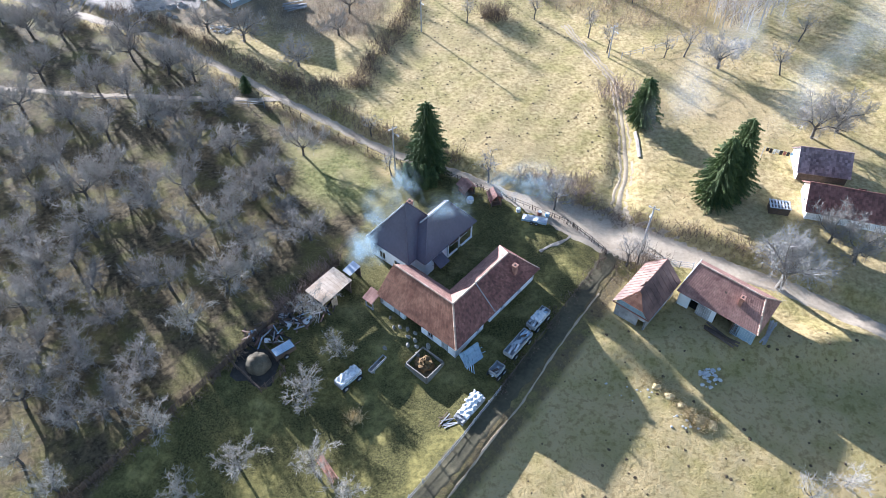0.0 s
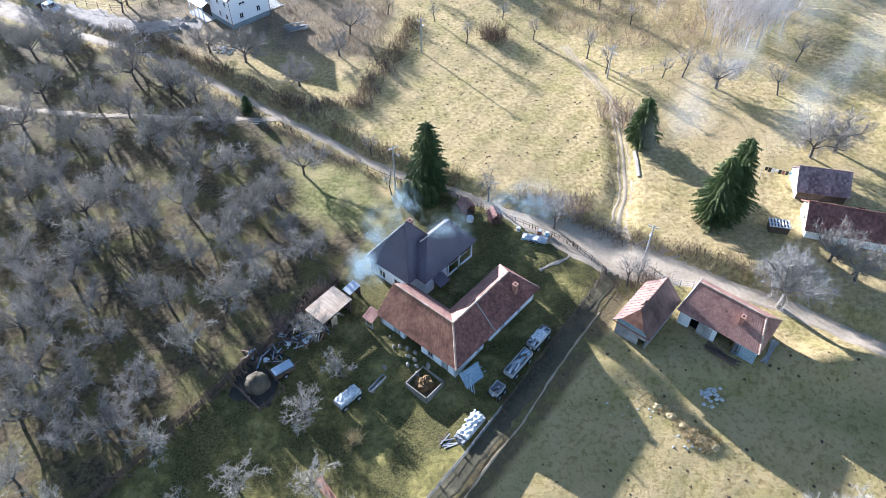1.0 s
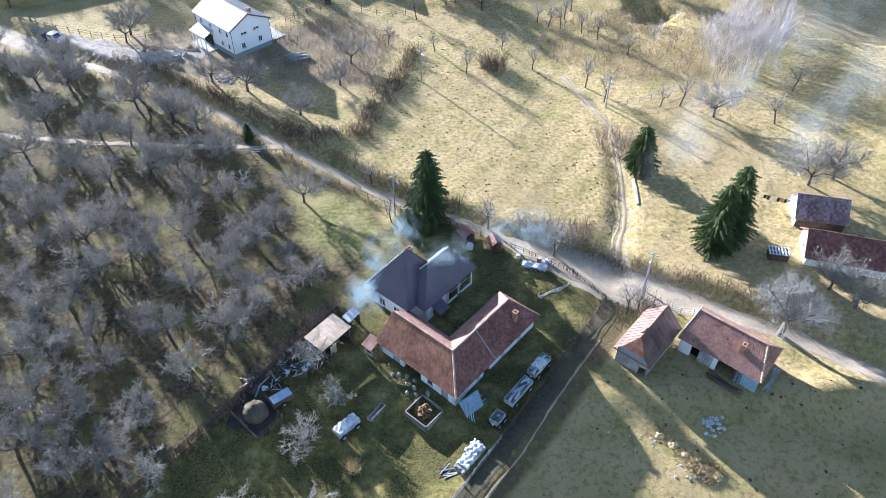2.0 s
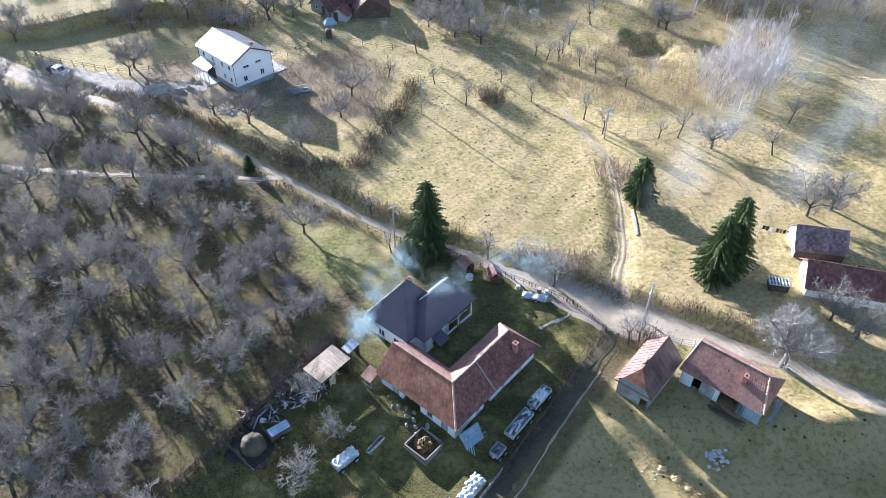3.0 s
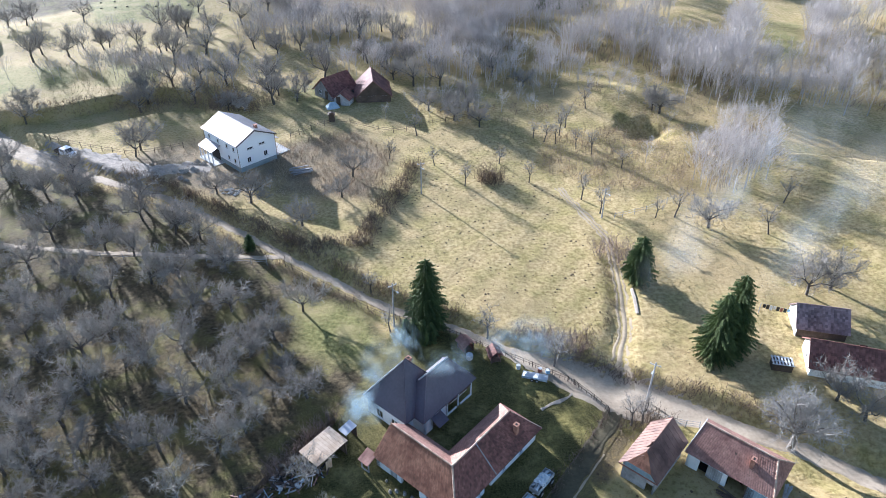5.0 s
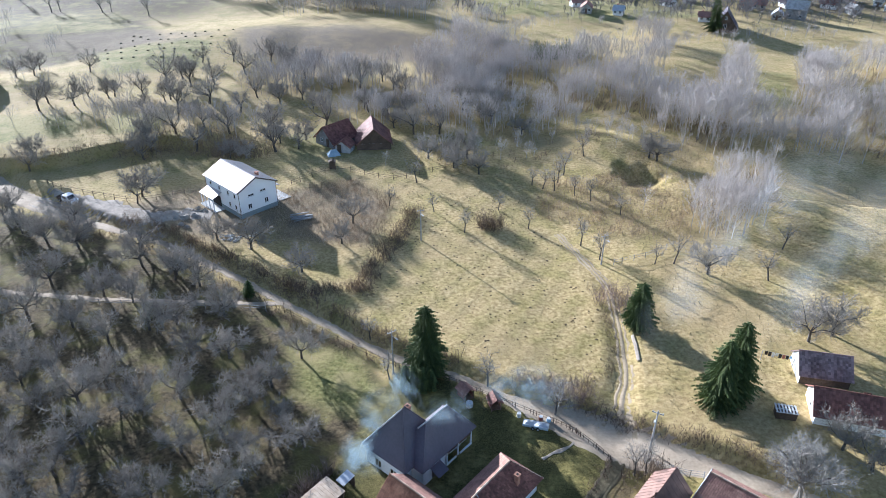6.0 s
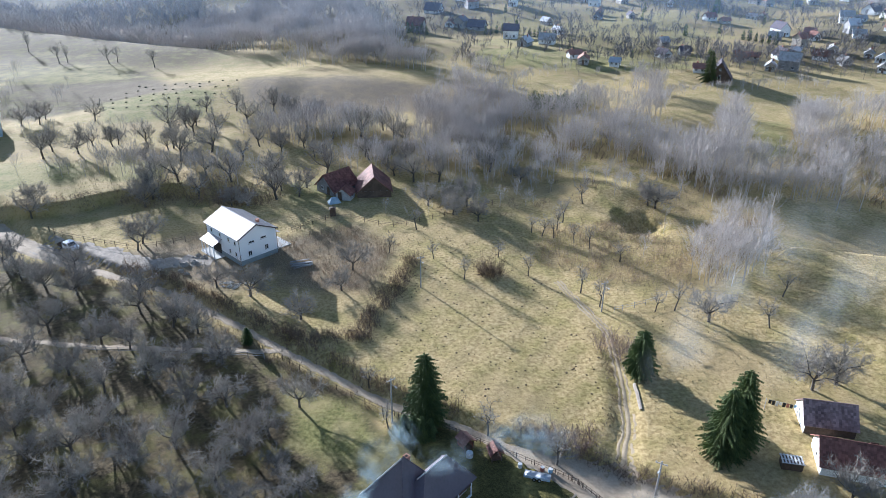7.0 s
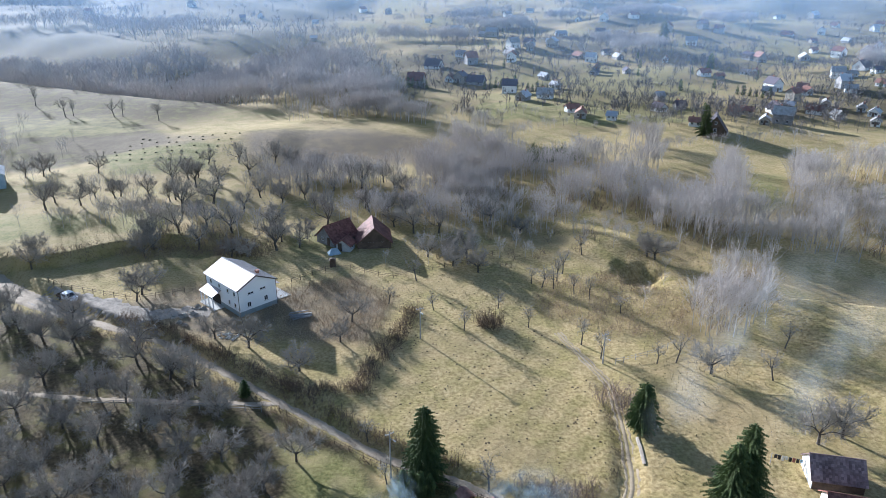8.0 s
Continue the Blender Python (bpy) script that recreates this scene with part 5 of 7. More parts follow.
def wood(name, poly, count, low, high, label, seed, clump=0.0, mat=None):
    """A stand of bare trees, too many to count; farther stands have plainer trees; clump thins it into patches."""
    rng, verts, faces, base = random.Random(seed), [], [], 0
    for x, y in scatter(poly, count, seed):
        lump = math.sin(x * 0.09 + 2 * math.sin(y * 0.05)) * math.sin(y * 0.08 + 2 * math.sin(x * 0.04))
        if lump < clump - 1 + 0.5 * rng.random():
            continue
        tv, tf = (WOODS if y < 300 else MIDDLE_WOODS if mat is None and y < 600 else FAR_WOODS)[rng.randrange(6)]
        h, a = rng.uniform(low, high) * (1 + 0.18 * lump), rng.uniform(0, 6.28)
        w = h * rng.uniform(0.85, 1.25)
        c, s = math.cos(a) * w, math.sin(a) * w
        v = np.stack([x + tv[:, 0] * c - tv[:, 1] * s, y + tv[:, 0] * s + tv[:, 1] * c, ground_at(x, y) + tv[:, 2] * h], 1)
        verts.append(v)
        faces += [tuple(i + base for i in f) for f in tf]
        base += len(v)
    mesh = bpy.data.meshes.new(name)
    mesh.from_pydata(np.concatenate(verts).tolist(), [], faces)
    mesh.materials.append(mat or WOOD_TWIG)
    return tagged(new(name, mesh), label, "woods", kind="stuff")


WOOD_BACK = [(0, 253), (14, 263), (22, 237), (36, 221), (46, 236), (58, 245), (74, 268), (82, 261), (72, 218), (55, 200), (29, 212), (2, 240)]
WOOD_LABEL = "leafless pale grey wood of slender trees"
wood("woods", [(-240, 392), (-330, 520), (-250, 500), (-207, 485), (-210, 518), (-165, 506), (-118, 467), (-89, 463), (-50, 439), (-28, 335), (-40, 318), (-80, 325), (-112, 340), (-173, 364)], 1900, 9, 14, WOOD_LABEL, 51)
wood("woods", [(-9, 217), (3, 242), (20, 246), (29, 224), (34, 212), (44, 206), (54, 203), (61, 197), (71, 184), (81, 176), (65, 152), (62, 152), (56, 165), (51, 179), (38, 181), (28, 184), (18, 178), (12, 182), (3, 189), (-4, 200)], 400, 6.5, 11.5, WOOD_LABEL, 52, 0.4)
wood("woods", [(97, 238), (102, 238), (83, 179), (73, 178)], 55, 7, 11, WOOD_LABEL, 53)
wood("woods", [(118, 229), (125, 229), (102, 178), (95, 180)], 50, 7, 11, WOOD_LABEL, 56)
wood("woods", [(122, 222), (153, 236), (200, 230), (190, 180), (120, 148), (102, 148), (87, 149), (89, 161)], 420, 7, 11.5, WOOD_LABEL, 57, 0.3)
wood("woods", [(81, 177), (96, 178), (87, 152), (74, 152), (65, 152)], 55, 6.5, 10.5, WOOD_LABEL, 58)
wood("woods", [(50, 126), (59, 139), (70, 145), (74, 142), (68, 126), (59, 114), (52, 112), (46, 113)], 72, 6, 9.5, WOOD_LABEL, 54)
wood("woods", [(-80, 296), (-66, 306), (-36, 322), (-8, 304), (4, 278), (-18, 286), (-45, 292)], 200, 6, 10.5, WOOD_LABEL, 55, 0.3)
wood("woods", [(-374, 900), (-148, 626), (-164, 600), (-253, 615), (-420, 660)], 420, 9, 15, WOOD_LABEL, 61, 0.5)
wood("woods", [(-158, 673), (-74, 666), (-27, 413), (-47, 412), (-129, 578)], 260, 6, 11, WOOD_LABEL, 59)
wood("woods", [(-57, 438), (-19, 375), (-19, 300), (-40, 300)], 170, 7, 11, WOOD_LABEL, 60)
wood("woods", [(-8, 262), (14, 300), (30, 268), (20, 250), (2, 246)], 60, 5, 8.5, WOOD_LABEL, 62, 0.6)
wood("woods", [(-60, 196), (-62, 216), (-44, 232), (-27, 222), (-10, 203), (-16, 190), (-36, 192)], 110, 5, 8.5, WOOD_LABEL, 63, 0.4)
wood("woods", WOOD_BACK, 230, 5.5, 10, WOOD_LABEL, 64, 0.35)
brush("undergrowth", scatter([(-4, 200), (3, 240), (30, 222), (61, 195), (81, 175), (66, 154), (50, 180), (18, 180)], 200, 65), BRAMBLE, "dense brown undergrowth at the foot of the wood", 65, 2.6, 8, 0.9, 0.05)
brush("undergrowth", scatter([(88, 150), (122, 222), (160, 235), (190, 185), (120, 149)], 220, 66), BRAMBLE, "dense brown undergrowth at the foot of the wood", 66, 2.6, 8, 0.9, 0.05)
brush("undergrowth", scatter([(30, 128), (52, 134), (64, 152), (60, 166), (44, 152), (34, 140)], 320, 67), DRY_STALK, "tawny dry weeds below the knoll", 67, 0.7, 5, 0.7, 0.04, 3)
brush("shrub", scatter([(0, 146), (24, 142), (34, 152), (50, 164), (20, 176), (-8, 172)], 46, 68), BRAMBLE, "brown shrubs on the rough meadow", 68, 1.9, 8, 0.5)
brush("shrub", scatter([(29, 232), (47, 232), (49, 240), (30, 241)], 70, 46), NEEDLE, "dark evergreen thicket beside the wood", 46, 4.0, 12, 1.2, 0.12)
brush("shrub", scatter([(50, 112), (68, 126), (72, 141), (60, 139), (50, 126)], 120, 47), BRAMBLE, "dense brush under the tree clump", 47, 2.4, 8, 0.8)
brush("shrub", scatter([(-70, 147), (-52, 152), (-40, 150), (-38, 160), (-56, 164), (-70, 158)], 90, 49), BRAMBLE, "dark thorny thickets in the hollow", 49, 2.6, 9, 0.9)
plant(APPLE, [(-91.4, 142.9), (-68.3, 149.1), (-61.7, 127.3), (-72.5, 122.4), (49.2, 148.6), (-86, 122), (-80, 117)], "leafless grey tree standing in dry grass", "field trees", 13, 0.95, 1.3)
plant(SLIM, [(-190.5, 330.2), (-165.4, 307.1), (-162, 308), (-141.6, 302.6), (-138, 303), (-120, 296)], "slim upright leafless tree in dry grass", "slim field trees", 14, 1.3, 1.9)


def tufts(poly, count, low, high, label, seed, mat):
    """Grass tufts: three leaning blades each, too many to count."""
    rng, s = random.Random(seed), Soup()
    for x, y in scatter(poly, count, seed):
        z, h = ground_at(x, y) - 0.02, rng.uniform(low, high)
        for k in range(3):
            a = rng.uniform(0, 6.28)
            side = Vector((math.cos(a), math.sin(a), 0)) * h * 0.3
            tip = Vector((x + rng.gauss(0, 0.3) * h, y + rng.gauss(0, 0.3) * h, z + h))
            s.add([Vector((x, y, z)) - side, Vector((x, y, z)) + side, tip], [(0, 1, 2)])
    tagged(new("grass", s.mesh("grass", mat)), label, "grass", kind="stuff")


tufts([(2, 22), (4, 32), (14, 45), (20, 53), (34, 50), (44, 48), (52, 40), (48, 24), (20, 18)], 5000, 0.04, 0.11, "tufted dull olive grass of the fallow field", 91, TUFT)
tufts([(-80, 116), (-45, 104), (-25, 92), (-10, 80), (-10, 66), (-20, 51), (-36, 27), (-60, 25), (-66, 60), (-88, 100)], 7000, 0.06, 0.16, "tufts of dead grass in the orchard litter", 92, TUFT)
tufts([(-90, 150), (-50, 142), (-12, 130), (20, 120), (30, 108), (46, 108), (80, 140), (60, 152), (30, 170), (0, 178), (-50, 178), (-100, 176)], 9000, 0.1, 0.26, "tussocky dry grass on the far meadows", 93, TUFT)
tufts([(30, 66), (52, 80), (80, 100), (90, 140), (60, 112), (34, 104), (30, 84)], 4000, 0.08, 0.22, "tussocky dry grass beside the field track", 94, TUFT)


# ---- houses beyond the road ----
def gable_house(name, label, category, m, w, l, e, r, wall_mat, roof_mat, over=0.35, tiled=None, seam=0.0, chimneys=(), windows=(), door=None, group="", base=-0.8, seed=1, gable_mat=None):
    """A house with its ridge along local y: walls, gables, two roof slopes, windows given as (side, along, middle height, width, height)."""
    house = thing(name, label, category, m, group)
    w2, l2 = w / 2, l / 2
    slope = (r - e) / w2
    prof = [(-w2, base), (w2, base), (w2, e), (0, r), (-w2, e)]
    part("wall", Soup().add([(x, -l2, z) for x, z in prof] + [(x, l2, z) for x, z in prof], [tuple(range(5)), (9, 8, 7, 6, 5)] + [(i + 5, (i + 1) % 5 + 5, (i + 1) % 5, i) for i in range(5)]), wall_mat, house)
    if gable_mat:
        for y0, y1 in ((-l2 - 0.04, -l2 - 0.004), (l2 + 0.004, l2 + 0.04)):
            part("gable", Soup().add([(-w2, y0, e), (w2, y0, e), (0, y0, r), (-w2, y1, e), (w2, y1, e), (0, y1, r)], [(0, 1, 2), (5, 4, 3), (0, 2, 5, 3), (1, 4, 5, 2), (0, 3, 4, 1)]), gable_mat, house)
    s, rng = Soup(), random.Random(seed)
    eo = e - slope * over
    for sign in (-1, 1):
        a, b, c, d = (sign * (w2 + over), -l2 - over, eo + 0.1), (sign * (w2 + over), l2 + over, eo + 0.1), (0, l2 + over, r + 0.1), (0, -l2 - over, r + 0.1)
        corners = [a, b, c, d] if sign > 0 else [b, a, d, c]
        s.slab(corners, 0.12)
        if tiled:
            tiles(s, *corners, rng, tiled, tiled)
        if seam:
            seams(s, *corners, seam)
    roof = part("roof", s, roof_mat, house)
    part("ridge_cap", Soup().tube((0, -l2 - over, r + 0.11), (0, l2 + over, r + 0.11), 0.09, 0.09, 6), roof_mat, roof)
    for x, y, top in chimneys:
        z = r - slope * abs(x)
        c = part("chimney", Soup().box(x - 0.28, x + 0.28, y - 0.28, y + 0.28, z - 0.6, top).box(x - 0.34, x + 0.34, y - 0.34, y + 0.34, top - 0.1, top + 0.05), BRICK, house)
    for side, at, z, ww, hh in windows:
        centre, turn = {"s": ((at, -l2, z), 0), "e": ((w2, at, z), 90), "n": ((at, l2, z), 180), "w": ((-w2, at, z), 270)}[side]
        window(house, centre, turn, ww, hh, 0.02, bars=1 if ww > 0.7 else 0)
    if door:
        side, at = door
        d = Soup().box(-0.5, 0.5, -0.03, 0.02, 0.0, 2.05, pose(*{"s": (at, -l2, 0), "e": (w2, at, 0), "w": (-w2, at, 0)}[side], 0, 0, {"s": 0, "e": 90, "w": 270}[side]))
        part("door", d, BROWN_WOOD, house)
    return house


# the new white house: ridge along local y
WHITE_TURN = 45.8
white_at = pose(-38.8, 119.9, ground_at(-36, 126), 0, 0, WHITE_TURN)
W9, L12 = 8.3, 12.2
white = gable_house("house", "new two-storey white house with a glaring metal roof", "house", white_at @ pose(4.48, 6.4, 0), W9, L12, 5.6, 7.55, CLEAN_WHITE, NEW_SHEET, 0.35, None, 0.45,
                    [(1.6, -4.0, 7.5)],
                    [("s", -1.5, 4.3, 1.3, 0.5), ("s", 1.2, 4.45, 1.3, 0.5), ("s", -2.0, 2.05, 0.85, 1.05), ("s", 1.75, 2.2, 0.85, 1.05),
                     ("w", -4.6, 4.4, 0.7, 0.9), ("w", -2.2, 4.4, 0.7, 0.9), ("w", 1.0, 4.4, 0.7, 0.9), ("w", 4.2, 4.4, 0.7, 0.9), ("w", -4.6, 2.0, 0.7, 1.0), ("w", -2.4, 2.0, 0.7, 1.0),
                     ("e", -2, 4.2, 1.0, 1.0), ("e", 3, 4.2, 1.0, 1.0), ("e", 3, 1.9, 1.0, 1.0)])
part("plinth", Soup().box(-W9 / 2 - 0.06, W9 / 2 + 0.06, -L12 / 2 - 0.06, L12 / 2 + 0.06, -0.9, 0.95), GREY_RENDER, white, "grey rendered plinth band")
for sign in (-1, 1):
    part("barge_board", Soup().slab([(0, -L12 / 2 - 0.36, 7.66), (0, -L12 / 2 - 0.44, 7.66), (sign * 4.55, -L12 / 2 - 0.44, 5.53), (sign * 4.55, -L12 / 2 - 0.36, 5.53)], 0.22), BARGE, white, "dark barge board")
for sx, sy in ((-1, -1), (1, -1), (-1, 1)):
    part("downpipe", Soup().tube((sx * (W9 / 2 + 0.05), sy * (L12 / 2 + 0.05), -0.3), (sx * (W9 / 2 + 0.05), sy * (L12 / 2 + 0.05), 5.5), 0.05, 0.05, 6), BROWN_WOOD, white)
porch = part("porch", Soup().slab([(-W9 / 2 - 2.2, 5.4, 2.75), (-W9 / 2 - 2.2, 0.4, 2.75), (-W9 / 2, 0.4, 3.6), (-W9 / 2, 5.4, 3.6)], 0.1), NEW_SHEET, white, "lean-to porch roof of bright sheet")
for y in (0.6, 2.2, 3.8, 5.2):
    part("porch_post", Soup().box(-W9 / 2 - 2.05, -W9 / 2 - 1.9, y - 0.08, y + 0.08, -0.2, 2.75), CLEAN_WHITE, porch)
part("porch_floor", Soup().box(-W9 / 2 - 2.3, -W9 / 2 - 0.07, -0.2, 5.8, -0.8, 0.12), CONCRETE, porch, "pale concrete porch floor")
part("porch_back", Soup().box(-W9 / 2 - 0.12, -W9 / 2 - 0.065, 1.0, 4.8, 0.2, 2.4), DARK, porch, "near-black panel across the porch back")
wing = part("side_wing", Soup().box(W9 / 2 + 0.01, W9 / 2 + 1.7, -3.2, 3.0, -0.8, 3.1), CLEAN_WHITE, white, "low white side wing")
part("wing_roof", Soup().slab([(W9 / 2 + 2.3, -4.0, 3.15), (W9 / 2 + 2.3, 3.4, 3.15), (W9 / 2, 3.4, 3.9), (W9 / 2, -4.0, 3.9)], 0.1), NEW_SHEET, wing, "low brown metal wing roof")
window(wing, (W9 / 2 + 0.9, -3.2, 2.0), 0, 1.2, 0.8, 0.02)
part("terrace", Soup().box(W9 / 2 + 0.07, W9 / 2 + 4.2, -4.6, 1.5, -0.9, 0.0), CONCRETE, white, "pale concrete terrace slab")

# the two dark farm buildings farther on
far_turn = -16
gable_house("house", "old house with a dark red tile roof among trees", "house", on_ground(-25.6, 160.4, -42), 6.4, 7.4, 1.7, 4.7, GREY_WOOD, OLD_TILE, 0.5, 0.5, 0, [], [("s", -1, 1.3, 0.9, 0.9), ("w", -2, 1.3, 0.9, 0.9)], ("s", 1.2))
gable_house("house", "low tiled annexe beside the old house", "house", on_ground(-22.8, 154.5, far_turn), 3.6, 3.0, 1.7, 3.0, GREY_WOOD, OLD_TILE, 0.4, 0.5, 0, [], [("e", 0, 1.1, 0.8, 0.8)], ("s", -0.8))
steep = gable_house("barn", "steep barn with a dark red tile roof and brown board gable", "barn", on_ground(-16.6, 159.6, 8), 8.0, 8.8, 1.6, 5.2, WHITEWASH, OLD_TILE, 0.4, 0.5, 0, [], [("e", 2, 1.1, 0.8, 0.8)], ("s", 1.0), gable_mat=BROWN_WOOD)

part("front_cladding", Soup().box(-4.05, 4.05, -4.445, -4.404, -0.5, 1.58), BROWN_WOOD, steep)

# two old houses east of the spruces
# brown board walls; the front's shade is part of this dark colour
old = gable_house("house", "white-gabled house with a mottled mauve tile roof", "house", on_ground(52.2, 74.7, 77.5), 5.0, 6.3, 1.55, 3.65, BROWN_WOOD, MAUVE_TILE, 0.3, 0.36, 0, [], [("e", 1, 0.9, 0.7, 0.7)], ("e", -1), gable_mat=WHITEWASH)
part("end_wall", Soup().box(-2.5, 2.5, 3.154, 3.24, -0.6, 1.55), WHITEWASH, old, "whitewashed end wall")
gable_house("outhouse", "small dark board outhouse on the dry plot", "outhouse", on_ground(-24.5, 144.9, 10), 1.3, 1.3, 1.6, 1.8, BROWN_WOOD, BROWN_WOOD, 0.15, None, 0, [], [], ("s", 0))
gable_house("barn", "long house with a dark red tile roof", "house", on_ground(54.5, 66.0, 74), 5.6, 14.0, 1.6, 3.75, WHITEWASH, OLD_TILE, 0.35, 0.36, 0, [], [("n", 0, 1.0, 0.7, 0.7), ("e", 3, 0.9, 0.7, 0.7)], ("e", 0))
gable_house("house", "pale blue house at the orchard edge", "house", on_ground(-134, 200, 30), 8, 10, 4.5, 6.8, BLUE_BOARD, ZINC, 0.4, None, 0.6, [(0.5, 2, 7.2)], [("s", -2, 1.6, 1, 1.2), ("s", 2, 1.6, 1, 1.2), ("e", 0, 1.6, 1, 1.2)], ("e", 3))

# the village across the valley: x, y, width, roof kind
ROOFS = {"p": OLD_TILE, "r": PALE_TILE, "d": PLUM_SHEET, "m": BRIGHT_SHEET, "g": GREY_WOOD, "b": OLD_TILE, "w": ZINC}
WORDS = {"p": "dark red", "r": "reddish tile", "d": "dark", "m": "pale metal", "g": "grey", "b": "brown tile", "w": "grey metal"}
VILLAGE_NEAR = [(-14, 392, 12, "p"), (5, 414, 8, "r"), (11, 414, 10, "d"), (20, 411, 11, "d"), (36, 376, 12, "d"), (40, 346, 10, "m"), (52, 354, 9, "g"), (60, 418, 7, "m"), (61, 381, 7, "m"),
                (59, 317, 8, "r"), (61, 306, 7, "r"), (74, 303, 5, "w"), (103, 332, 8, "d"), (114, 336, 8, "d"), (106, 291, 6, "r"), (133, 317, 7, "r"), (140, 321, 7, "r"), (155, 325, 10, "d")]
VILLAGE_MID = [(147, 300, 11, "g"), (175, 351, 10, "r"), (194, 381, 9, "r"), (172, 323, 9, "b"), (178, 314, 8, "g"), (196, 327, 7, "g"), (188, 301, 7, "g"), (-5, 461, 14, "d"), (19, 468, 11, "r"),
               (279, 475, 14, "d"), (279, 458, 9, "d"), (322, 547, 13, "d"), (333, 551, 11, "d"), (243, 392, 7, "r"), (299, 581, 7, "r"), (156, 425, 8, "b"), (163, 419, 6, "r"), (204, 480, 7, "g")]
VILLAGE_FAR = [(214, 488, 7, "r"), (231, 543, 11, "d"), (97, 511, 10, "r"), (102, 492, 10, "m"), (123, 503, 10, "m"), (120, 527, 9, "d"), (64, 525, 10, "d"), (45, 464, 10, "b"), (179, 383, 11, "d"),
               (83, 555, 9, "m"), (154, 496, 6, "g"), (331, 648, 10, "b"), (262, 456, 7, "g"), (112, 433, 6, "d"), (97, 452, 6, "r"), (362, 650, 8, "m"), (270, 557, 7, "g"), (34, 609, 8, "g")]
VILLAGE_HILL = [(346, 818, 10, "m"), (375, 823, 10, "g"), (431, 853, 13, "m"), (406, 756, 12, "b"), (253, 667, 10, "b"), (315, 806, 9, "g"), (152, 817, 12, "g"), (90, 798, 12, "g"), (-394, 825, 12, "b"),
                (-329, 976, 16, "d"), (-127, 739, 7, "m"), (-226, 918, 10, "m"), (-234, 866, 11, "d"), (286, 877, 9, "g"), (79, 892, 11, "g"), (-14, 779, 9, "m"), (-68, 940, 11, "g"), (447, 755, 10, "m")]


DUN_WALL = material("dun_house_render", (0.30, 0.27, 0.22), (0.46, 0.42, 0.36), 3, 0.5, 0.9, bump=0.2)


VILLAGE_MORE = [(321, 811, 9, "d"), (387, 836, 9, "g"), (306, 519, 12, "d"), (215, 372, 8, "g"), (191, 370, 8, "b"), (110, 357, 8, "g"), (164, 331, 5, "m"), (171, 370, 8, "g"), (254, 458, 12, "g"), (93, 435, 7, "d"),
                (169, 766, 12, "w"), (109, 911, 13, "g"), (78, 833, 13, "w"), (14, 637, 13, "w"), (65, 538, 11, "d"), (47, 489, 13, "g"), (83, 545, 12, "m"), (13, 487, 9, "g"), (-110, 625, 6, "m")]

VILLAGE_LATE = [(52, 530, 12, "g"), (211, 682, 13, "b"), (243, 683, 13, "r"), (236, 535, 13, "r"), (361, 694, 13, "d"), (308, 560, 13, "b"), (216, 382, 10, "m"), (314, 520, 13, "g"), (197, 318, 8, "w"), (183, 335, 8, "g"), (138, 297, 7, "m"), (-114, 1068, 13, "r"), (204, 782, 13, "r"), (150, 691, 13, "d"), (42, 606, 13, "g"), (323, 682, 13, "b"), (285, 566, 13, "m"), (481, 804, 13, "r"), (214, 623, 13, "g"), (112, 685, 13, "w")]


def build_village(places, seed):
    rng = random.Random(seed)
    for x, y, wide, kind in places:
        w = max(3.8, min(8.8, wide * rng.uniform(0.50, 0.64)))
        l = w * rng.uniform(1.05, 1.45)
        tall = wide >= 10 and rng.random() < 0.7
        e = (4.2 if tall else 2.3) * rng.uniform(0.9, 1.1)
        r = e + w * rng.uniform(0.34, 0.48)
        z = 1.5
        wins = [(side, at, level, 1.0, 1.25) for side, half in (("s", w / 2), ("e", l / 2), ("w", l / 2)) for at in (-half * 0.5, half * 0.5) for level in ([z, z + 2.7] if tall else [z]) if level < e - 0.5]
        gable_house("house", f"distant {'two-storey' if tall else 'low'} white village house with a {WORDS[kind]} roof", "house", on_ground(x, y, rng.choice((20, 65, -25, 110)) + rng.uniform(-15, 15)), w, l, e, r,
                    GREY_WOOD if rng.random() < 0.3 else DUN_WALL if rng.random() < 0.35 else WHITEWASH, ROOFS[kind], 0.5, None, 0.0, [(0.6, l * 0.2, r + 0.6)], wins, ("s", 0), "village houses", -2.0)


for k, places in enumerate((VILLAGE_NEAR, VILLAGE_MID, VILLAGE_FAR, VILLAGE_HILL, VILLAGE_MORE, VILLAGE_LATE)):
    build_village(places, 70 + k)
# a steep black timber cabin with its spruce, and a dark shed by the wood
gable_house("house", "steep black A-frame cabin with a small white window", "house", on_ground(110, 279, -20), 9.5, 9, 1.2, 7.6, BROWN_WOOD, PLUM_SHEET, 0.4, None, 0.8, [], [("s", 0, 2, 1.2, 1.6), ("s", 0, 5, 0.9, 1.1)], ("s", 2))
gable_house("barn", "long dark shed against the wood", "barn", on_ground(-96, 395, 75), 7, 15, 2.6, 4.6, BROWN_WOOD, GREY_WOOD, 0.3, None, 0.8, [], [], ("e", 0))
plant_conifer(104.5, 275, 61, 13, 3.4, 22, 12, "tall dark spruce beside the black cabin")
plant_conifer(190, 625, 62, 19, 6.0, 22, 13, "single large dark spruce on the far slope")
plant_conifer(173, 462, 63, 11, 3.2, 18, 11, "dark spruce between village houses")
plant_conifer(40, 388, 64, 8, 2.2, 16, 10, "dark spruce between village houses")


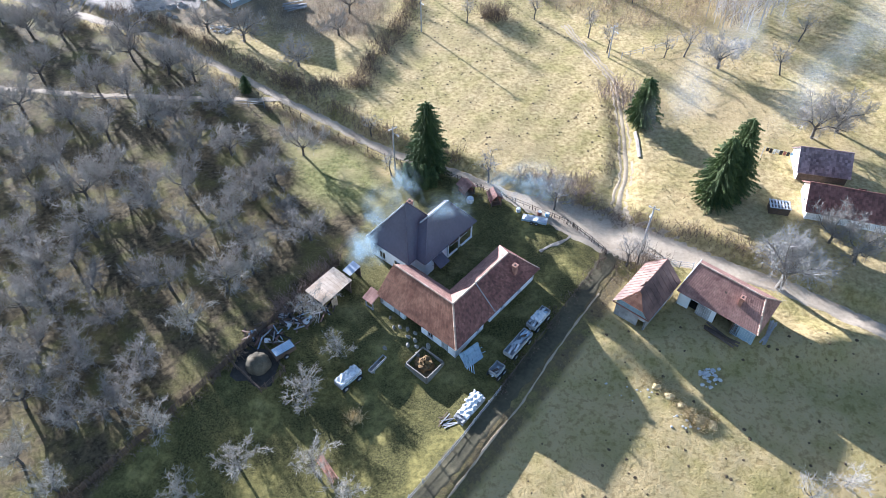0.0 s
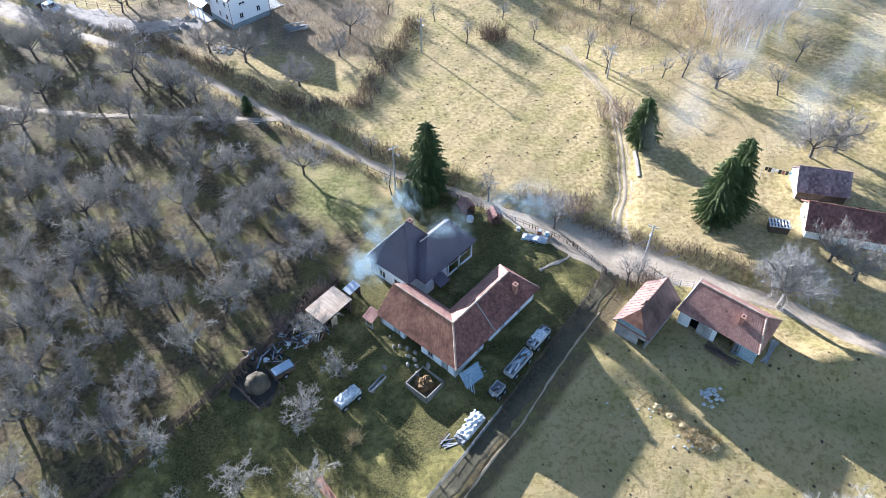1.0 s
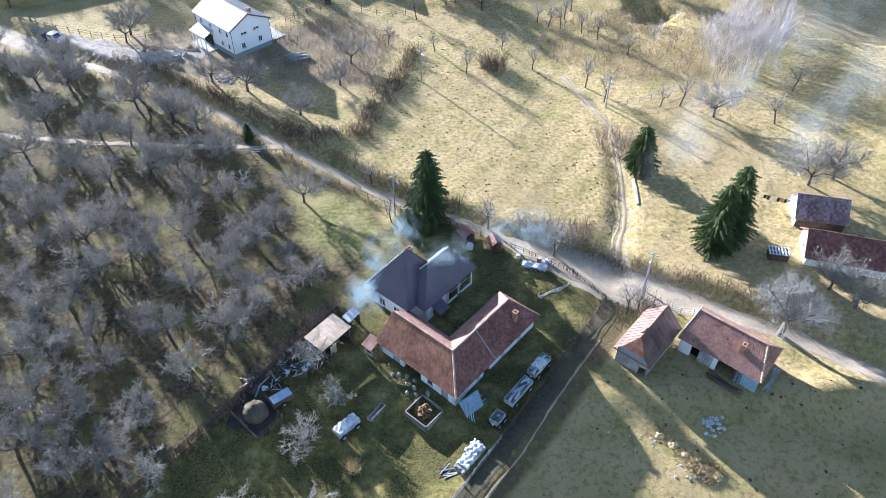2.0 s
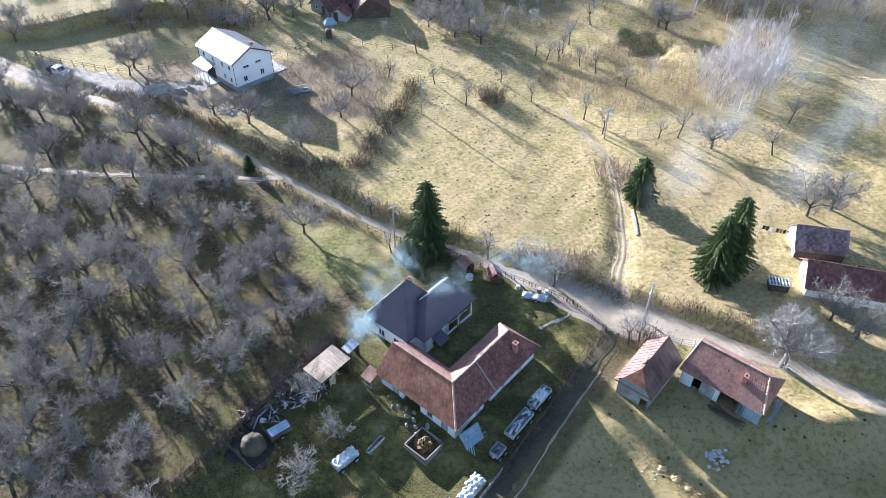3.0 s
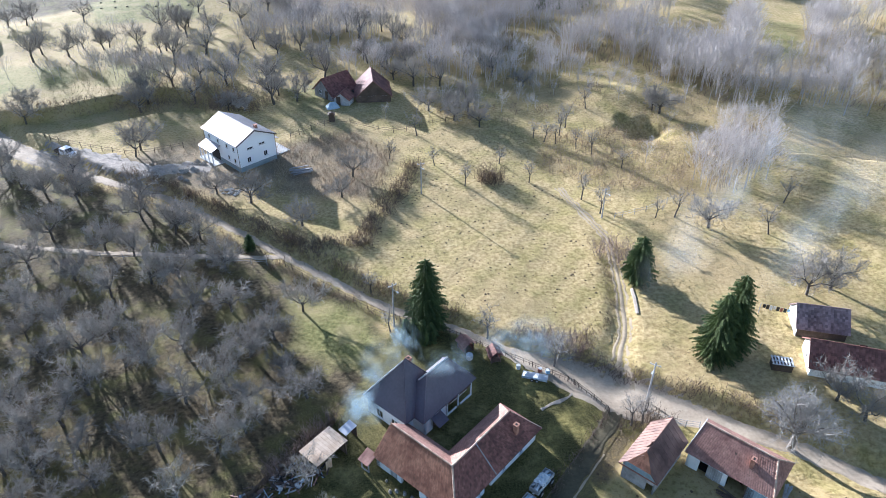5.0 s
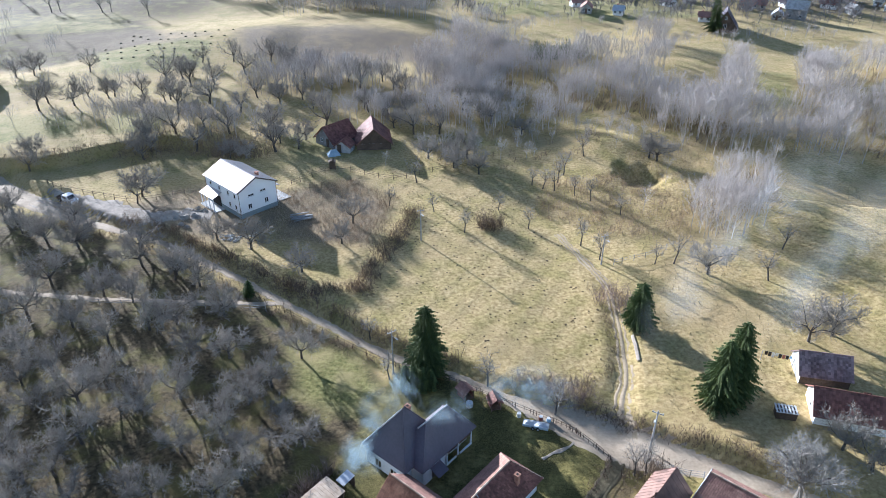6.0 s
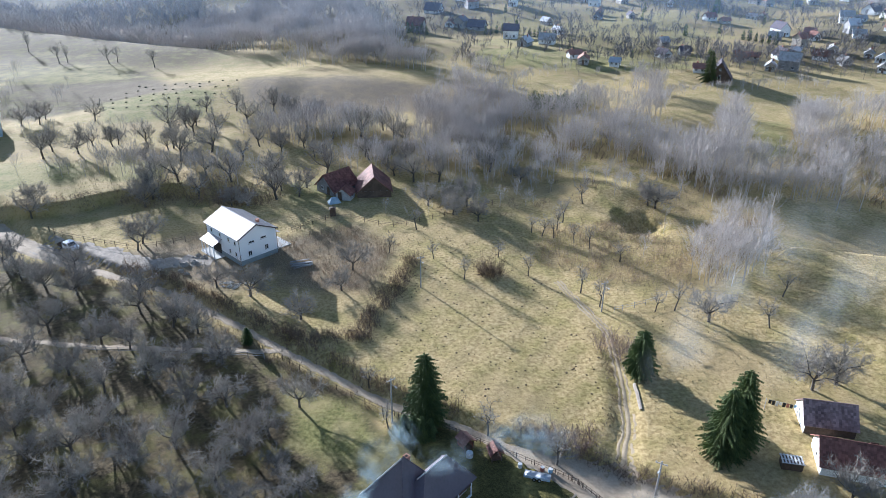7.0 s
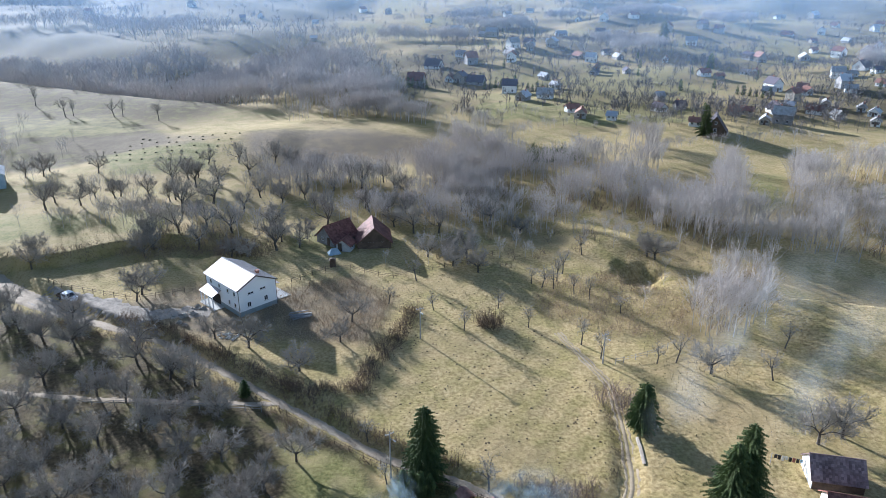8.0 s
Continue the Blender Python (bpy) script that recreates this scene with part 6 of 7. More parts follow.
def thuja_rows(spots, seed):
    rng = random.Random(seed)
    stem, crown = conifer(88, 5.0, 1.1, 10, 7, 0.1)
    for x, y in spots:
        k = rng.uniform(0.8, 1.3)
        ob = thing("thuja", "dark conical thuja in a village hedge row", "tree", on_ground(x, y, rng.uniform(0, 360)) @ Matrix.Diagonal((k, k, k, 1)), "thuja hedge row")
        part("trunk", stem, None, ob)
        part("crown", crown, None, ob)


thuja_rows([(46 + i * 2.3, 379 - i * 2.4) for i in range(6)] + [(153 + i * 2.2, 366 - i * 2.6) for i in range(6)] + [(-18 + i * 2.5, 383 + (i % 2)) for i in range(5)] + [(24 + i * 3, 395) for i in range(4)], 71)
rng_v = random.Random(72)
thuja_rows([(rng_v.uniform(20, 330), rng_v.uniform(310, 620)) for _ in range(34)], 73)

# scattered trees, orchards and hedgerows round the village and on the far slopes
FAR_LABEL = "scattered bare trees and hedgerows between far fields"
wood("far_trees", [(-30, 300), (130, 270), (330, 330), (420, 620), (60, 680), (-60, 460)], 2600, 3, 7.5, FAR_LABEL, 81, 0.45, DARK_TWIG)
for k, line in enumerate(([(60, 232), (100, 262), (98, 265), (58, 236)], [(100, 262), (150, 270), (150, 274), (99, 266)], [(20, 262), (60, 300), (57, 303), (17, 266)], [(-10, 300), (60, 312), (60, 316), (-11, 304)], [(64, 286), (100, 300), (98, 304), (62, 290)])):
    wood("hedgerow", line, 30, 2.5, 5.5, "bare hedgerow between far fields", 170 + k)
wood("far_trees", [(44, 318), (100, 288), (180, 290), (220, 350), (190, 372), (110, 345), (50, 345)], 260, 4, 8, "bare garden trees between village houses", 176, 0.2, DARK_TWIG)
wood("far_trees", [(-60, 600), (330, 560), (900, 1100), (300, 1500), (-700, 1500), (-500, 800), (-200, 700)], 1900, 4, 9, FAR_LABEL, 82, 0.45, DARK_TWIG)
wood("far_trees", [(-120, 165), (-50, 158), (-20, 185), (0, 200), (30, 190), (36, 168), (8, 164), (-6, 172), (-30, 170)], 190, 5, 9, "bare trees and tall shrubs behind the old houses", 83)
wood("far_trees", [(-150, 205), (-125, 215), (-130, 260), (-190, 290), (-200, 240)], 60, 5, 8, "bare trees at the orchard edge", 84)
wood("far_trees", [(15, 150), (36, 152), (52, 160), (60, 175), (40, 172), (20, 165)], 30, 3.5, 6, "thin young bare trees on the knoll", 85)
wood("far_trees", [(-60, 205), (-20, 225), (20, 205), (16, 185), (-12, 184)], 80, 6, 10, "bare trees below the knoll", 86)
wood("far_trees", [(-14, 142), (10, 150), (28, 148), (40, 122), (56, 150), (62, 172), (20, 180), (-4, 180)], 62, 2.5, 6.0, "small bare trees and shrubs over the rough meadow", 87)
wood("far_trees", [(-150, 215), (-120, 210), (-85, 200), (-75, 185), (-110, 180), (-150, 190)], 50, 4, 8, "bare trees at the orchard edge", 88)
plant(MIDDLE, scatter([(-130, 182), (-72, 166), (-62, 200), (-82, 235), (-132, 225)], 15, 177), "leafless grey tree on the grazed slope", "slope trees", 15, 0.8, 1.25)
rng_h = random.Random(90)
for k in range(16):
    x, y, a = rng_h.uniform(-40, 380), rng_h.uniform(330, 760), rng_h.uniform(-0.5, 0.5)
    ln = rng_h.uniform(50, 110)
    line = [(x, y), (x + ln * math.cos(a), y + ln * math.sin(a)), (x + ln * math.cos(a) + 1.5, y + ln * math.sin(a) + 5), (x - 1.5, y + 5)]
    wood("hedgerow", line, int(ln * 0.7), 3, 6.5, "bare hedgerow between far fields", 100 + k, 0.0, DARK_TWIG)
for k in range(12):
    x, y, w, d = rng_h.uniform(-60, 420), rng_h.uniform(430, 900), rng_h.uniform(30, 90), rng_h.uniform(20, 60)
    wood("woods", [(x, y), (x + w, y + 8), (x + w - 10, y + d), (x + 8, y + d - 5)], int(w * d / 14), 6, 12, WOOD_LABEL, 140 + k)
for k, (x, y, w, d) in enumerate(((-520, 1150, 260, 150), (-120, 1180, 320, 120), (420, 1250, 300, 160), (150, 1010, 200, 60), (620, 980, 160, 120), (-620, 900, 160, 160))):
    wood("woods", [(x, y), (x + w, y + 30), (x + w - 40, y + d), (x + 30, y + d - 20)], 520, 9, 16, WOOD_LABEL, 120 + k)


# ---- yard, garden and field things ----
def post_fence(name, label, line, gap, tall, rails, mat, seed, slats=0, lean=5, group="fences", board=0.07):
    """A rustic fence along a line: each post a part, rails between, and slats where it has them."""
    rng, f = random.Random(seed), thing(name, label, "fence", pose(0, 0, 0), group)
    pts = dense(line, gap)
    post = Soup().tube((0, 0, -0.3), (0.02, 0.01, tall), 0.065, 0.05, 6, True).mesh("post", mat)
    slat = Soup().box(-board / 2, board / 2, -0.012, 0.012, 0.05, tall * 0.92).mesh("slat", mat)
    for k, p in enumerate(pts):
        ob = part("post", post, None, f)
        ob.matrix_basis = pose(p.x, p.y, ground_at(p.x, p.y), rng.uniform(-lean, lean), rng.uniform(-lean, lean), rng.uniform(0, 90))
        if k + 1 < len(pts):
            q = pts[k + 1]
            a, b = Vector((p.x, p.y, ground_at(p.x, p.y))), Vector((q.x, q.y, ground_at(q.x, q.y)))
            for z in rails:
                part("rail", Soup().tube(a + Vector((0, 0, z * tall + rng.uniform(-0.06, 0.06))), b + Vector((0, 0, z * tall + rng.uniform(-0.06, 0.06))), 0.03, 0.026, 4, True), mat, f)
            for i in range(slats):
                if rng.random() < 0.93:
                    c = a.lerp(b, (i + 0.5) / slats)
                    o = part("slat", slat, None, f)
                    o.matrix_basis = pose(c.x, c.y, c.z + rng.uniform(-0.08, 0.03), rng.uniform(-3, 3), rng.uniform(-3, 3), math.degrees(math.atan2(b.y - a.y, b.x - a.x)))


post_fence("fence", "low dark picket fence along the orchard side", [(-40, 23), (-35.5, 28.4), (-31.1, 33.8), (-24.0, 43.3), (-21.5, 46.8), (-17.5, 52.5), (-13.0, 58.3)], 2.0, 1.25, (0.35, 0.8), BROWN_WOOD, 1, 12, 3, board=0.15)
post_fence("fence", "grey picket fence along the farm lane", [(-6, 25), (-3.3, 28.4), (1.0, 33.6), (3.2, 36.6), (6.2, 40.6)], 2.0, 1.0, (0.3, 0.8), GREY_WOOD, 2, 8)
post_fence("fence", "grey picket fence along the farm lane", [(6.2, 40.6), (10.4, 46.2), (14.5, 51.8), (18.0, 56.4), (20.6, 60.2)], 2.6, 0.85, (0.5, 0.8), BROWN_WOOD, 3)
post_fence("fence", "rail fence between garden and road", [(-6, 77.6), (-0.3, 75.6), (5.2, 72.2), (9.8, 69.5), (16.3, 65.6), (17.6, 64.4), (20.6, 60.6)], 2.2, 0.95, (0.5, 0.85), BROWN_WOOD, 4, 3)
post_fence("fence", "leaning rail fence by the old barn", [(24.6, 60), (27.6, 58.6), (31, 57.6)], 1.5, 1.2, (0.3, 0.6, 0.9), GREY_WOOD, 5)
post_fence("fence", "rough pole fence along the building plot", [(-84, 136), (-80, 133.6), (-74.5, 131.6), (-67, 129), (-61.2, 128), (-53.2, 131)], 2.2, 1.3, (0.5, 0.85), BROWN_WOOD, 6)
post_fence("fence", "rough pole fence across the dry plots", [(-32, 136), (-23.6, 143.5), (-17, 141), (-10.4, 138.5), (-2, 143), (6, 147), (12, 152)], 2.8, 1.2, (0.5, 0.85), BROWN_WOOD, 7)
post_fence("fence", "pole fence at the field above the slope", [(30, 104), (36, 106), (42, 110)], 2.0, 1.2, (0.5, 0.85), GREY_WOOD, 8)
post_fence("fence", "pole fence along the orchard lane", [(-58, 93.6), (-48, 93), (-38, 92.4), (-28, 91.4)], 3.0, 1.2, (0.5, 0.85), GREY_WOOD, 9)
post_fence("fence", "rail fence beside the village road", [(-25, 91), (-18, 85.6), (-11, 80.4), (-6.6, 77.8)], 2.2, 1.1, (0.4, 0.85), BROWN_WOOD, 10)


def wheel(parent, m, r=0.42, wide=0.16):
    t = part("tyre", Soup().tube(m @ Vector((0, -wide / 2, 0)), m @ Vector((0, wide / 2, 0)), r, r, 14, True), RUBBER, parent)
    part("rim", Soup().tube(m @ Vector((0, -wide / 2 - 0.01, 0)), m @ Vector((0, wide / 2 + 0.01, 0)), r * 0.55, r * 0.55, 10, True), ZINC, t)


def build_wagon(m, length, wide, label, load, cover=None, seed=0):
    """A flat farm cart with plank sides, four wheels and a load."""
    rng, w = random.Random(seed), thing("farm_cart", label, "cart", m, "carts by the lane fence")
    part("bed", Soup().box(-length / 2, length / 2, -wide / 2, wide / 2, 0.62, 0.72), GREY_WOOD, w)
    for sy in (-1, 1):
        for i in range(3):
            part("side_board", Soup().box(-length / 2, length / 2, sy * wide / 2 - 0.03, sy * wide / 2 + 0.03, 0.76 + i * 0.2, 0.93 + i * 0.2), GREY_WOOD if i else BLUE_BOARD, w)
        for x in (-length * 0.33, length * 0.33):
            wheel(w, pose(x, sy * (wide / 2 + 0.1), 0.42))
    for sx in (-1, 1):
        part("end_board", Soup().box(sx * length / 2 - 0.03, sx * length / 2 + 0.03, -wide / 2, wide / 2, 0.74, 1.3), GREY_WOOD, w)
    part("drawbar", Soup().tube((length / 2, 0, 0.6), (length / 2 + 1.1, 0.1, 0.4), 0.05, 0.04, 5), RUST_SHEET, w, "rusty drawbar")
    for i in range(load):
        x = rng.uniform(-length * 0.42, length * 0.42)
        z = 0.78 + rng.uniform(0, 0.5)
        ln = rng.uniform(0.5, 1.5)
        mm = pose(x, rng.uniform(-wide * 0.3, wide * 0.3), z, rng.uniform(-20, 20), rng.uniform(-15, 15), rng.uniform(-30, 30))
        part("plank", Soup().box(-ln / 2, ln / 2, -0.12, 0.12, -0.04, 0.04, mm), rng.choice((GREY_WOOD, PLASTIC_WHITE, BLUE_BOARD, BROWN_WOOD, ZINC)), w)
    if cover:
        s, n, k, v = Soup(), 30, 14, []
        f1, f2 = rng.uniform(0, 6), rng.uniform(0, 6)
        for i in range(n + 1):
            for j in range(k + 1):
                u, w2 = i / n - 0.5, j / k - 0.5
                fold = 0.07 * math.sin(i * 0.9 + 2.2 * math.sin(j * 0.5 + f1)) + 0.05 * math.sin(j * 1.1 + 1.7 * math.sin(i * 0.35 + f2)) + rng.uniform(-0.015, 0.015)
                hang = 0.5 * max(0, abs(w2) * 2 - 0.72) + 0.35 * max(0, abs(u) * 2 - 0.9)
                v.append((u * length * cover + 0.3 * fold, w2 * wide * 1.12 + 0.3 * fold, 1.40 + fold - hang))
        s.add(v, [(i * (k + 1) + j, (i + 1) * (k + 1) + j, (i + 1) * (k + 1) + j + 1, i * (k + 1) + j + 1) for i in range(n) for j in range(k)])
        part("tarpaulin", s, PLASTIC_WHITE, w, "crumpled pale tarpaulin")
    return w


LANE_TURN = 51
build_wagon(on_ground(11.0, 49.3, LANE_TURN), 3.2, 1.15, "old cart with pale planks beside the lane fence", 12, 0.5, 1)
build_wagon(on_ground(8.4, 45.8, LANE_TURN), 4.0, 1.15, "long grey cart loaded with boards beside the lane fence", 18, None, 2)
build_wagon(on_ground(5.9, 42.7, LANE_TURN), 1.5, 1.1, "small dark cart beside the lane fence", 3, None, 3)
build_wagon(on_ground(-10.4, 42.1, 46), 2.9, 1.2, "garden cart under a crumpled white tarpaulin", 2, 0.98, 4)


def build_blue_trailer():
    t = thing("trailer", "small trailer with a light blue ribbed lid", "trailer", on_ground(-17.8, 45.1, 38))
    part("body", Soup().box(-1.25, 1.25, -0.7, 0.7, 0.4, 0.95), BROWN_WOOD, t, "dark wooden sides")
    lid = part("lid", Soup().box(-1.15, 1.15, -0.55, 0.55, 0.96, 1.02), BLUE_PAINT, t, "light blue sheet lid")
    for i in range(6):
        part("rib", Soup().box(-1.1, 1.1, -0.5 + i * 0.19, -0.46 + i * 0.19, 1.02, 1.06), PLASTIC_WHITE, lid)
    for sx, sy in ((-0.1, -0.82), (-0.1, 0.82)):
        wheel(t, pose(sx, sy, 0.33), 0.33)
    part("drawbar", Soup().tube((1.2, 0, 0.45), (2.2, 0.1, 0.3), 0.05, 0.05, 5), RUST_SHEET, t)


def build_manure_pen():
    pen = thing("manure_pen", "concrete-walled dung pen holding an orange straw heap", "pen", farm(-0.9, -3.9, 0, ground_at(-1.0, 43.4) + 0.05))
    for a, b in (((-3.2, 0.0), (0.0, 0.0)), ((0.0, 0.0), (0.0, 3.0)), ((0.0, 3.0), (-3.2, 3.0)), ((-3.2, 3.0), (-3.2, 0.0))):
        s = Soup()
        wall(s, a, b, -0.3, 0.75, 0.13)
        part("wall", s, PEN_WALL, pen)
    part("floor", Soup().box(-3.1, -0.1, 0.1, 2.9, -0.3, 0.08), MUD, pen, "dark wet floor")
    rng, s = random.Random(5), Soup()
    s.lump((-1.7, 1.6, 0.05), (1.1, 0.95, 0.85), rng, 0.25, 6, 12)
    heap = new("manure_mound", s.mesh("manure_mound", DUNG))
    heap.matrix_world = farm(-0.9, -3.9, 0, ground_at(-1.0, 43.4) + 0.05)
    tagged(heap, "steaming orange-brown straw dung heap", "heap")


def build_hay_pen():
    post_fence("fence", "plank pen fence round the hay heap", [(-23.8, 43.9), (-19.6, 40.3)], 1.4, 1.1, (0.3, 0.6, 0.9), BROWN_WOOD, 21)
    post_fence("fence", "plank pen fence round the hay heap", [(-19.6, 40.3), (-17.4, 42.8)], 0.8, 1.1, (0.2, 0.4, 0.6, 0.9), BROWN_WOOD, 22)
    post_fence("fence", "plank pen fence round the hay heap", [(-17.4, 42.8), (-21.3, 46.6), (-23.8, 43.9)], 1.4, 1.1, (0.4, 0.9), BROWN_WOOD, 23)
    rng, s = random.Random(6), Soup()
    s.lump((0, 0, -0.1), (1.4, 1.35, 1.6), rng, 0.06, 10, 26)
    heap = new("haystack", s.mesh("haystack", HAY, True))
    heap.matrix_world = on_ground(-20.4, 43.5)
    tagged(heap, "round grey-brown haystack in a plank pen", "haystack")
    build_way("pen_floor", [(-23, 43.8), (-21, 43.5), (-18.3, 43)], 4.4, WET_EARTH, "dark trampled earth in the pen", 0.06, 0, 0.4, 8)


def heap_of(name, label, category, spots, maker, seed):
    """A heap whose pieces are parts."""
    ob = thing(name, label, category, pose(*spots, ground_at(*spots)))
    maker(ob, random.Random(seed))
    return ob


def junk(ob, rng):
    for i in range(46):
        x, y = rng.gauss(0, 1.2), rng.gauss(0, 0.6)
        m = pose(x, y, rng.uniform(0.1, 0.55), rng.uniform(-35, 35), rng.uniform(-35, 35), rng.uniform(0, 180))
        k = rng.random()
        mat = rng.choice((GREY_WOOD, BROWN_WOOD, BROWN_WOOD, BROWN_WOOD, RUST_SHEET, GREY_WOOD, BLUE_BOARD, RUBBER, RUBBER))
        if k < 0.62:
            part("board", Soup().box(-rng.uniform(0.4, 1.1), rng.uniform(0.4, 1.1), -0.09, 0.09, -0.025, 0.025, m), mat, ob)
        elif k < 0.72:
            w, h = rng.uniform(0.2, 0.5), rng.uniform(0.15, 0.35)
            part("crate", Soup().box(-w, w, -h, h, -h * 0.7, h * 0.7, m).box(-w * 0.9, w * 0.9, -h * 0.9, h * 0.9, h * 0.7, h * 0.75, m), mat, ob)
        elif k < 0.95:
            part("pole", Soup().tube(m @ Vector((-1, 0, 0)), m @ Vector((1, 0, 0)), 0.05, 0.04, 5, True), mat, ob)
        else:
            s = Soup()
            s.lump((x, y, 0.2), (0.42, 0.3, 0.3), rng, 0.35)
            part("sack", s, PLASTIC_WHITE, ob)


build_blue_trailer()
build_manure_pen()
build_hay_pen()
heap_of("scrap_heap", "jumbled heap of boards, sheets and scrap", "heap", (-17.2, 49.4), junk, 31)
heap_of("scrap_heap", "pale and blue scrap piled against the fence", "heap", (-20.2, 47.4), junk, 32)
heap_of("scrap_heap", "boards and sheets stacked behind the shed", "heap", (-15.4, 51.2), junk, 33)


def build_sheet_stack():
    rng, ob = random.Random(9), thing("plank_stack", "stack of boards under torn white sheets by the fence", "stack", on_ground(2.9, 38.5, LANE_TURN))
    for i in range(5):
        for j in range(5):
            part("plank", Soup().box(-1.9 + rng.uniform(-0.3, 0.1), 1.7 + rng.uniform(-0.2, 0.3), -0.65 + j * 0.26, -0.42 + j * 0.26, 0.02 + i * 0.14, 0.14 + i * 0.14), GREY_WOOD, ob)
    for x0, x1, y, z in ((-1.6, 0.1, -0.1, 0.74), (0.0, 1.7, 0.15, 0.78)):
        s, v, n, k = Soup(), [], 18, 14
        for i in range(n + 1):
            for j in range(k + 1):
                fold = 0.05 * math.sin(i * 0.8 + 2 * math.sin(j * 0.45 + x0)) + 0.04 * math.sin(j * 1.2 + i * 0.3) + rng.uniform(-0.012, 0.012)
                v.append((x0 + (x1 - x0) * i / n + 0.4 * fold, y + (j / k - 0.5) * (1.35 + 0.15 * math.sin(i * 0.7)), z + 0.15 + fold - 0.4 * max(0, abs(j / k - 0.5) * 2 - 0.75)))
        s.add(v, [(i * (k + 1) + j, (i + 1) * (k + 1) + j, (i + 1) * (k + 1) + j + 1, i * (k + 1) + j + 1) for i in range(n) for j in range(k)])
        part("sheet", s, PLASTIC_WHITE, ob, "torn white plastic sheet")
    ob = thing("plank_stack", "loose grey planks lying on worn grass", "stack", on_ground(0.3, 37.0, 30))
    for i in range(10):
        mm = pose(rng.uniform(-0.6, 0.6), rng.uniform(-1, 1), 0.06 + 0.02 * i, rng.uniform(-4, 4), rng.uniform(-4, 4), rng.uniform(-35, 35))
        part("plank", Soup().box(-0.75, 0.75, -0.06, 0.06, -0.02, 0.02, mm), rng.choice((GREY_WOOD, BROWN_WOOD, GREY_WOOD)), ob)


def build_trough():
    ob = thing("trough", "long narrow pale wooden trough on the grass", "trough", on_ground(-7.3, 43.9, 53))
    for y0, y1, z0, z1 in ((-0.28, -0.2, 0.1, 0.5), (0.2, 0.28, 0.1, 0.5), (-0.2, 0.2, 0.1, 0.16)):
        part("plank", Soup().box(-1.25, 1.25, y0, y1, z0, z1), GREY_WOOD, ob)
    for x in (-1.22, 1.22):
        part("end", Soup().box(x - 0.03, x + 0.03, -0.2, 0.2, 0.1, 0.48), GREY_WOOD, ob)
    for x in (-0.9, 0.9):
        part("foot", Soup().box(x - 0.06, x + 0.06, -0.32, 0.32, -0.2, 0.1), GREY_WOOD, ob)


def build_yard_lumps():
    rng = random.Random(12)
    # stone-like lumps added in place of unidentified, sheep-like shapes
    spots = [(-6.2, 50.1, 0.32, 1), (-5.7, 48.7, 0.42, 1), (-6.6, 45.9, 0.42, 1), (-5.0, 48.8, 0.42, 0), (-4.1, 48.5, 0.45, 0), (-3.2, 47.9, 0.45, 0), (-4.0, 47.4, 0.45, 0), (-3.2, 46.9, 0.45, 0), (-4.0, 46.3, 0.42, 0),
             (-3.0, 46.1, 0.42, 0), (-2.9, 45.2, 0.45, 1), (-1.7, 46.2, 0.55, 0)]
    for x, y, r, pale in spots:
        s = Soup()
        r *= 0.82
        s.lump((0, 0, -0.08), (r, r * 0.62, r * 0.8), rng, 0.12, 5, 10)
        ob = new("boulder", s.mesh("boulder", PEN_WALL if pale else STONE, True))
        ob.matrix_world = on_ground(x, y, rng.uniform(90, 150))
        tagged(ob, "pale rounded stand-in lump on the barn yard" if pale else "grey rounded stand-in lump on the barn yard", "boulder", "boulders in the yard")


def build_poles_bundle():
    rng, ob = random.Random(14), thing("pole_bundle", "bundle of reddish felled poles under a bare tree", "log pile", on_ground(-11.6, 31.9, -55))
    for i in range(14):
        a = pose(rng.uniform(-0.3, 0.3), rng.gauss(0, 0.3), 0.08 + 0.03 * i, 0, rng.uniform(-4, 4), rng.uniform(-9, 9))
        part("pole", Soup().tube(a @ Vector((-1.5, 0, 0)), a @ Vector((1.5, 0, 0)), 0.06, 0.045, 6, True), BRICK, ob)


def build_playhouse(m, label, roof_mat, w=1.3, l=1.5, e=1.4, r=2.05):
    ob = thing("playhouse", label, "hut", m)
    for x in (-w / 2, w / 2):
        for y in (-l / 2, l / 2):
            part("post", Soup().box(x - 0.06, x + 0.06, y - 0.06, y + 0.06, -0.2, e), BROWN_WOOD, ob)
    for i in range(6):
        part("board", Soup().box(-w / 2 + 0.02, w / 2 - 0.02, l / 2 - 0.02, l / 2 + 0.02, 0.2 + i * 0.24, 0.41 + i * 0.24), RED_PAINT, ob)
    for i in range(3):
        for sx in (-1, 1):
            part("board", Soup().box(sx * w / 2 - 0.02, sx * w / 2 + 0.02, -l / 2, l / 2, 0.3 + i * 0.24, 0.5 + i * 0.24), RED_PAINT, ob)
    part("floor", Soup().box(-w / 2, w / 2, -l / 2, l / 2, 0.12, 0.2), BROWN_WOOD, ob)
    s, rng = Soup(), random.Random(3)
    for sign in (-1, 1):
        c = [(sign * (w / 2 + 0.3), -l / 2 - 0.25, e - 0.15), (sign * (w / 2 + 0.3), l / 2 + 0.25, e - 0.15), (0, l / 2 + 0.25, r), (0, -l / 2 - 0.25, r)]
        c = c if sign > 0 else [c[1], c[0], c[3], c[2]]
        s.slab(c, 0.05)
        tiles(s, *c, rng, 0.3, 0.3)
    part("roof", s, roof_mat, ob)


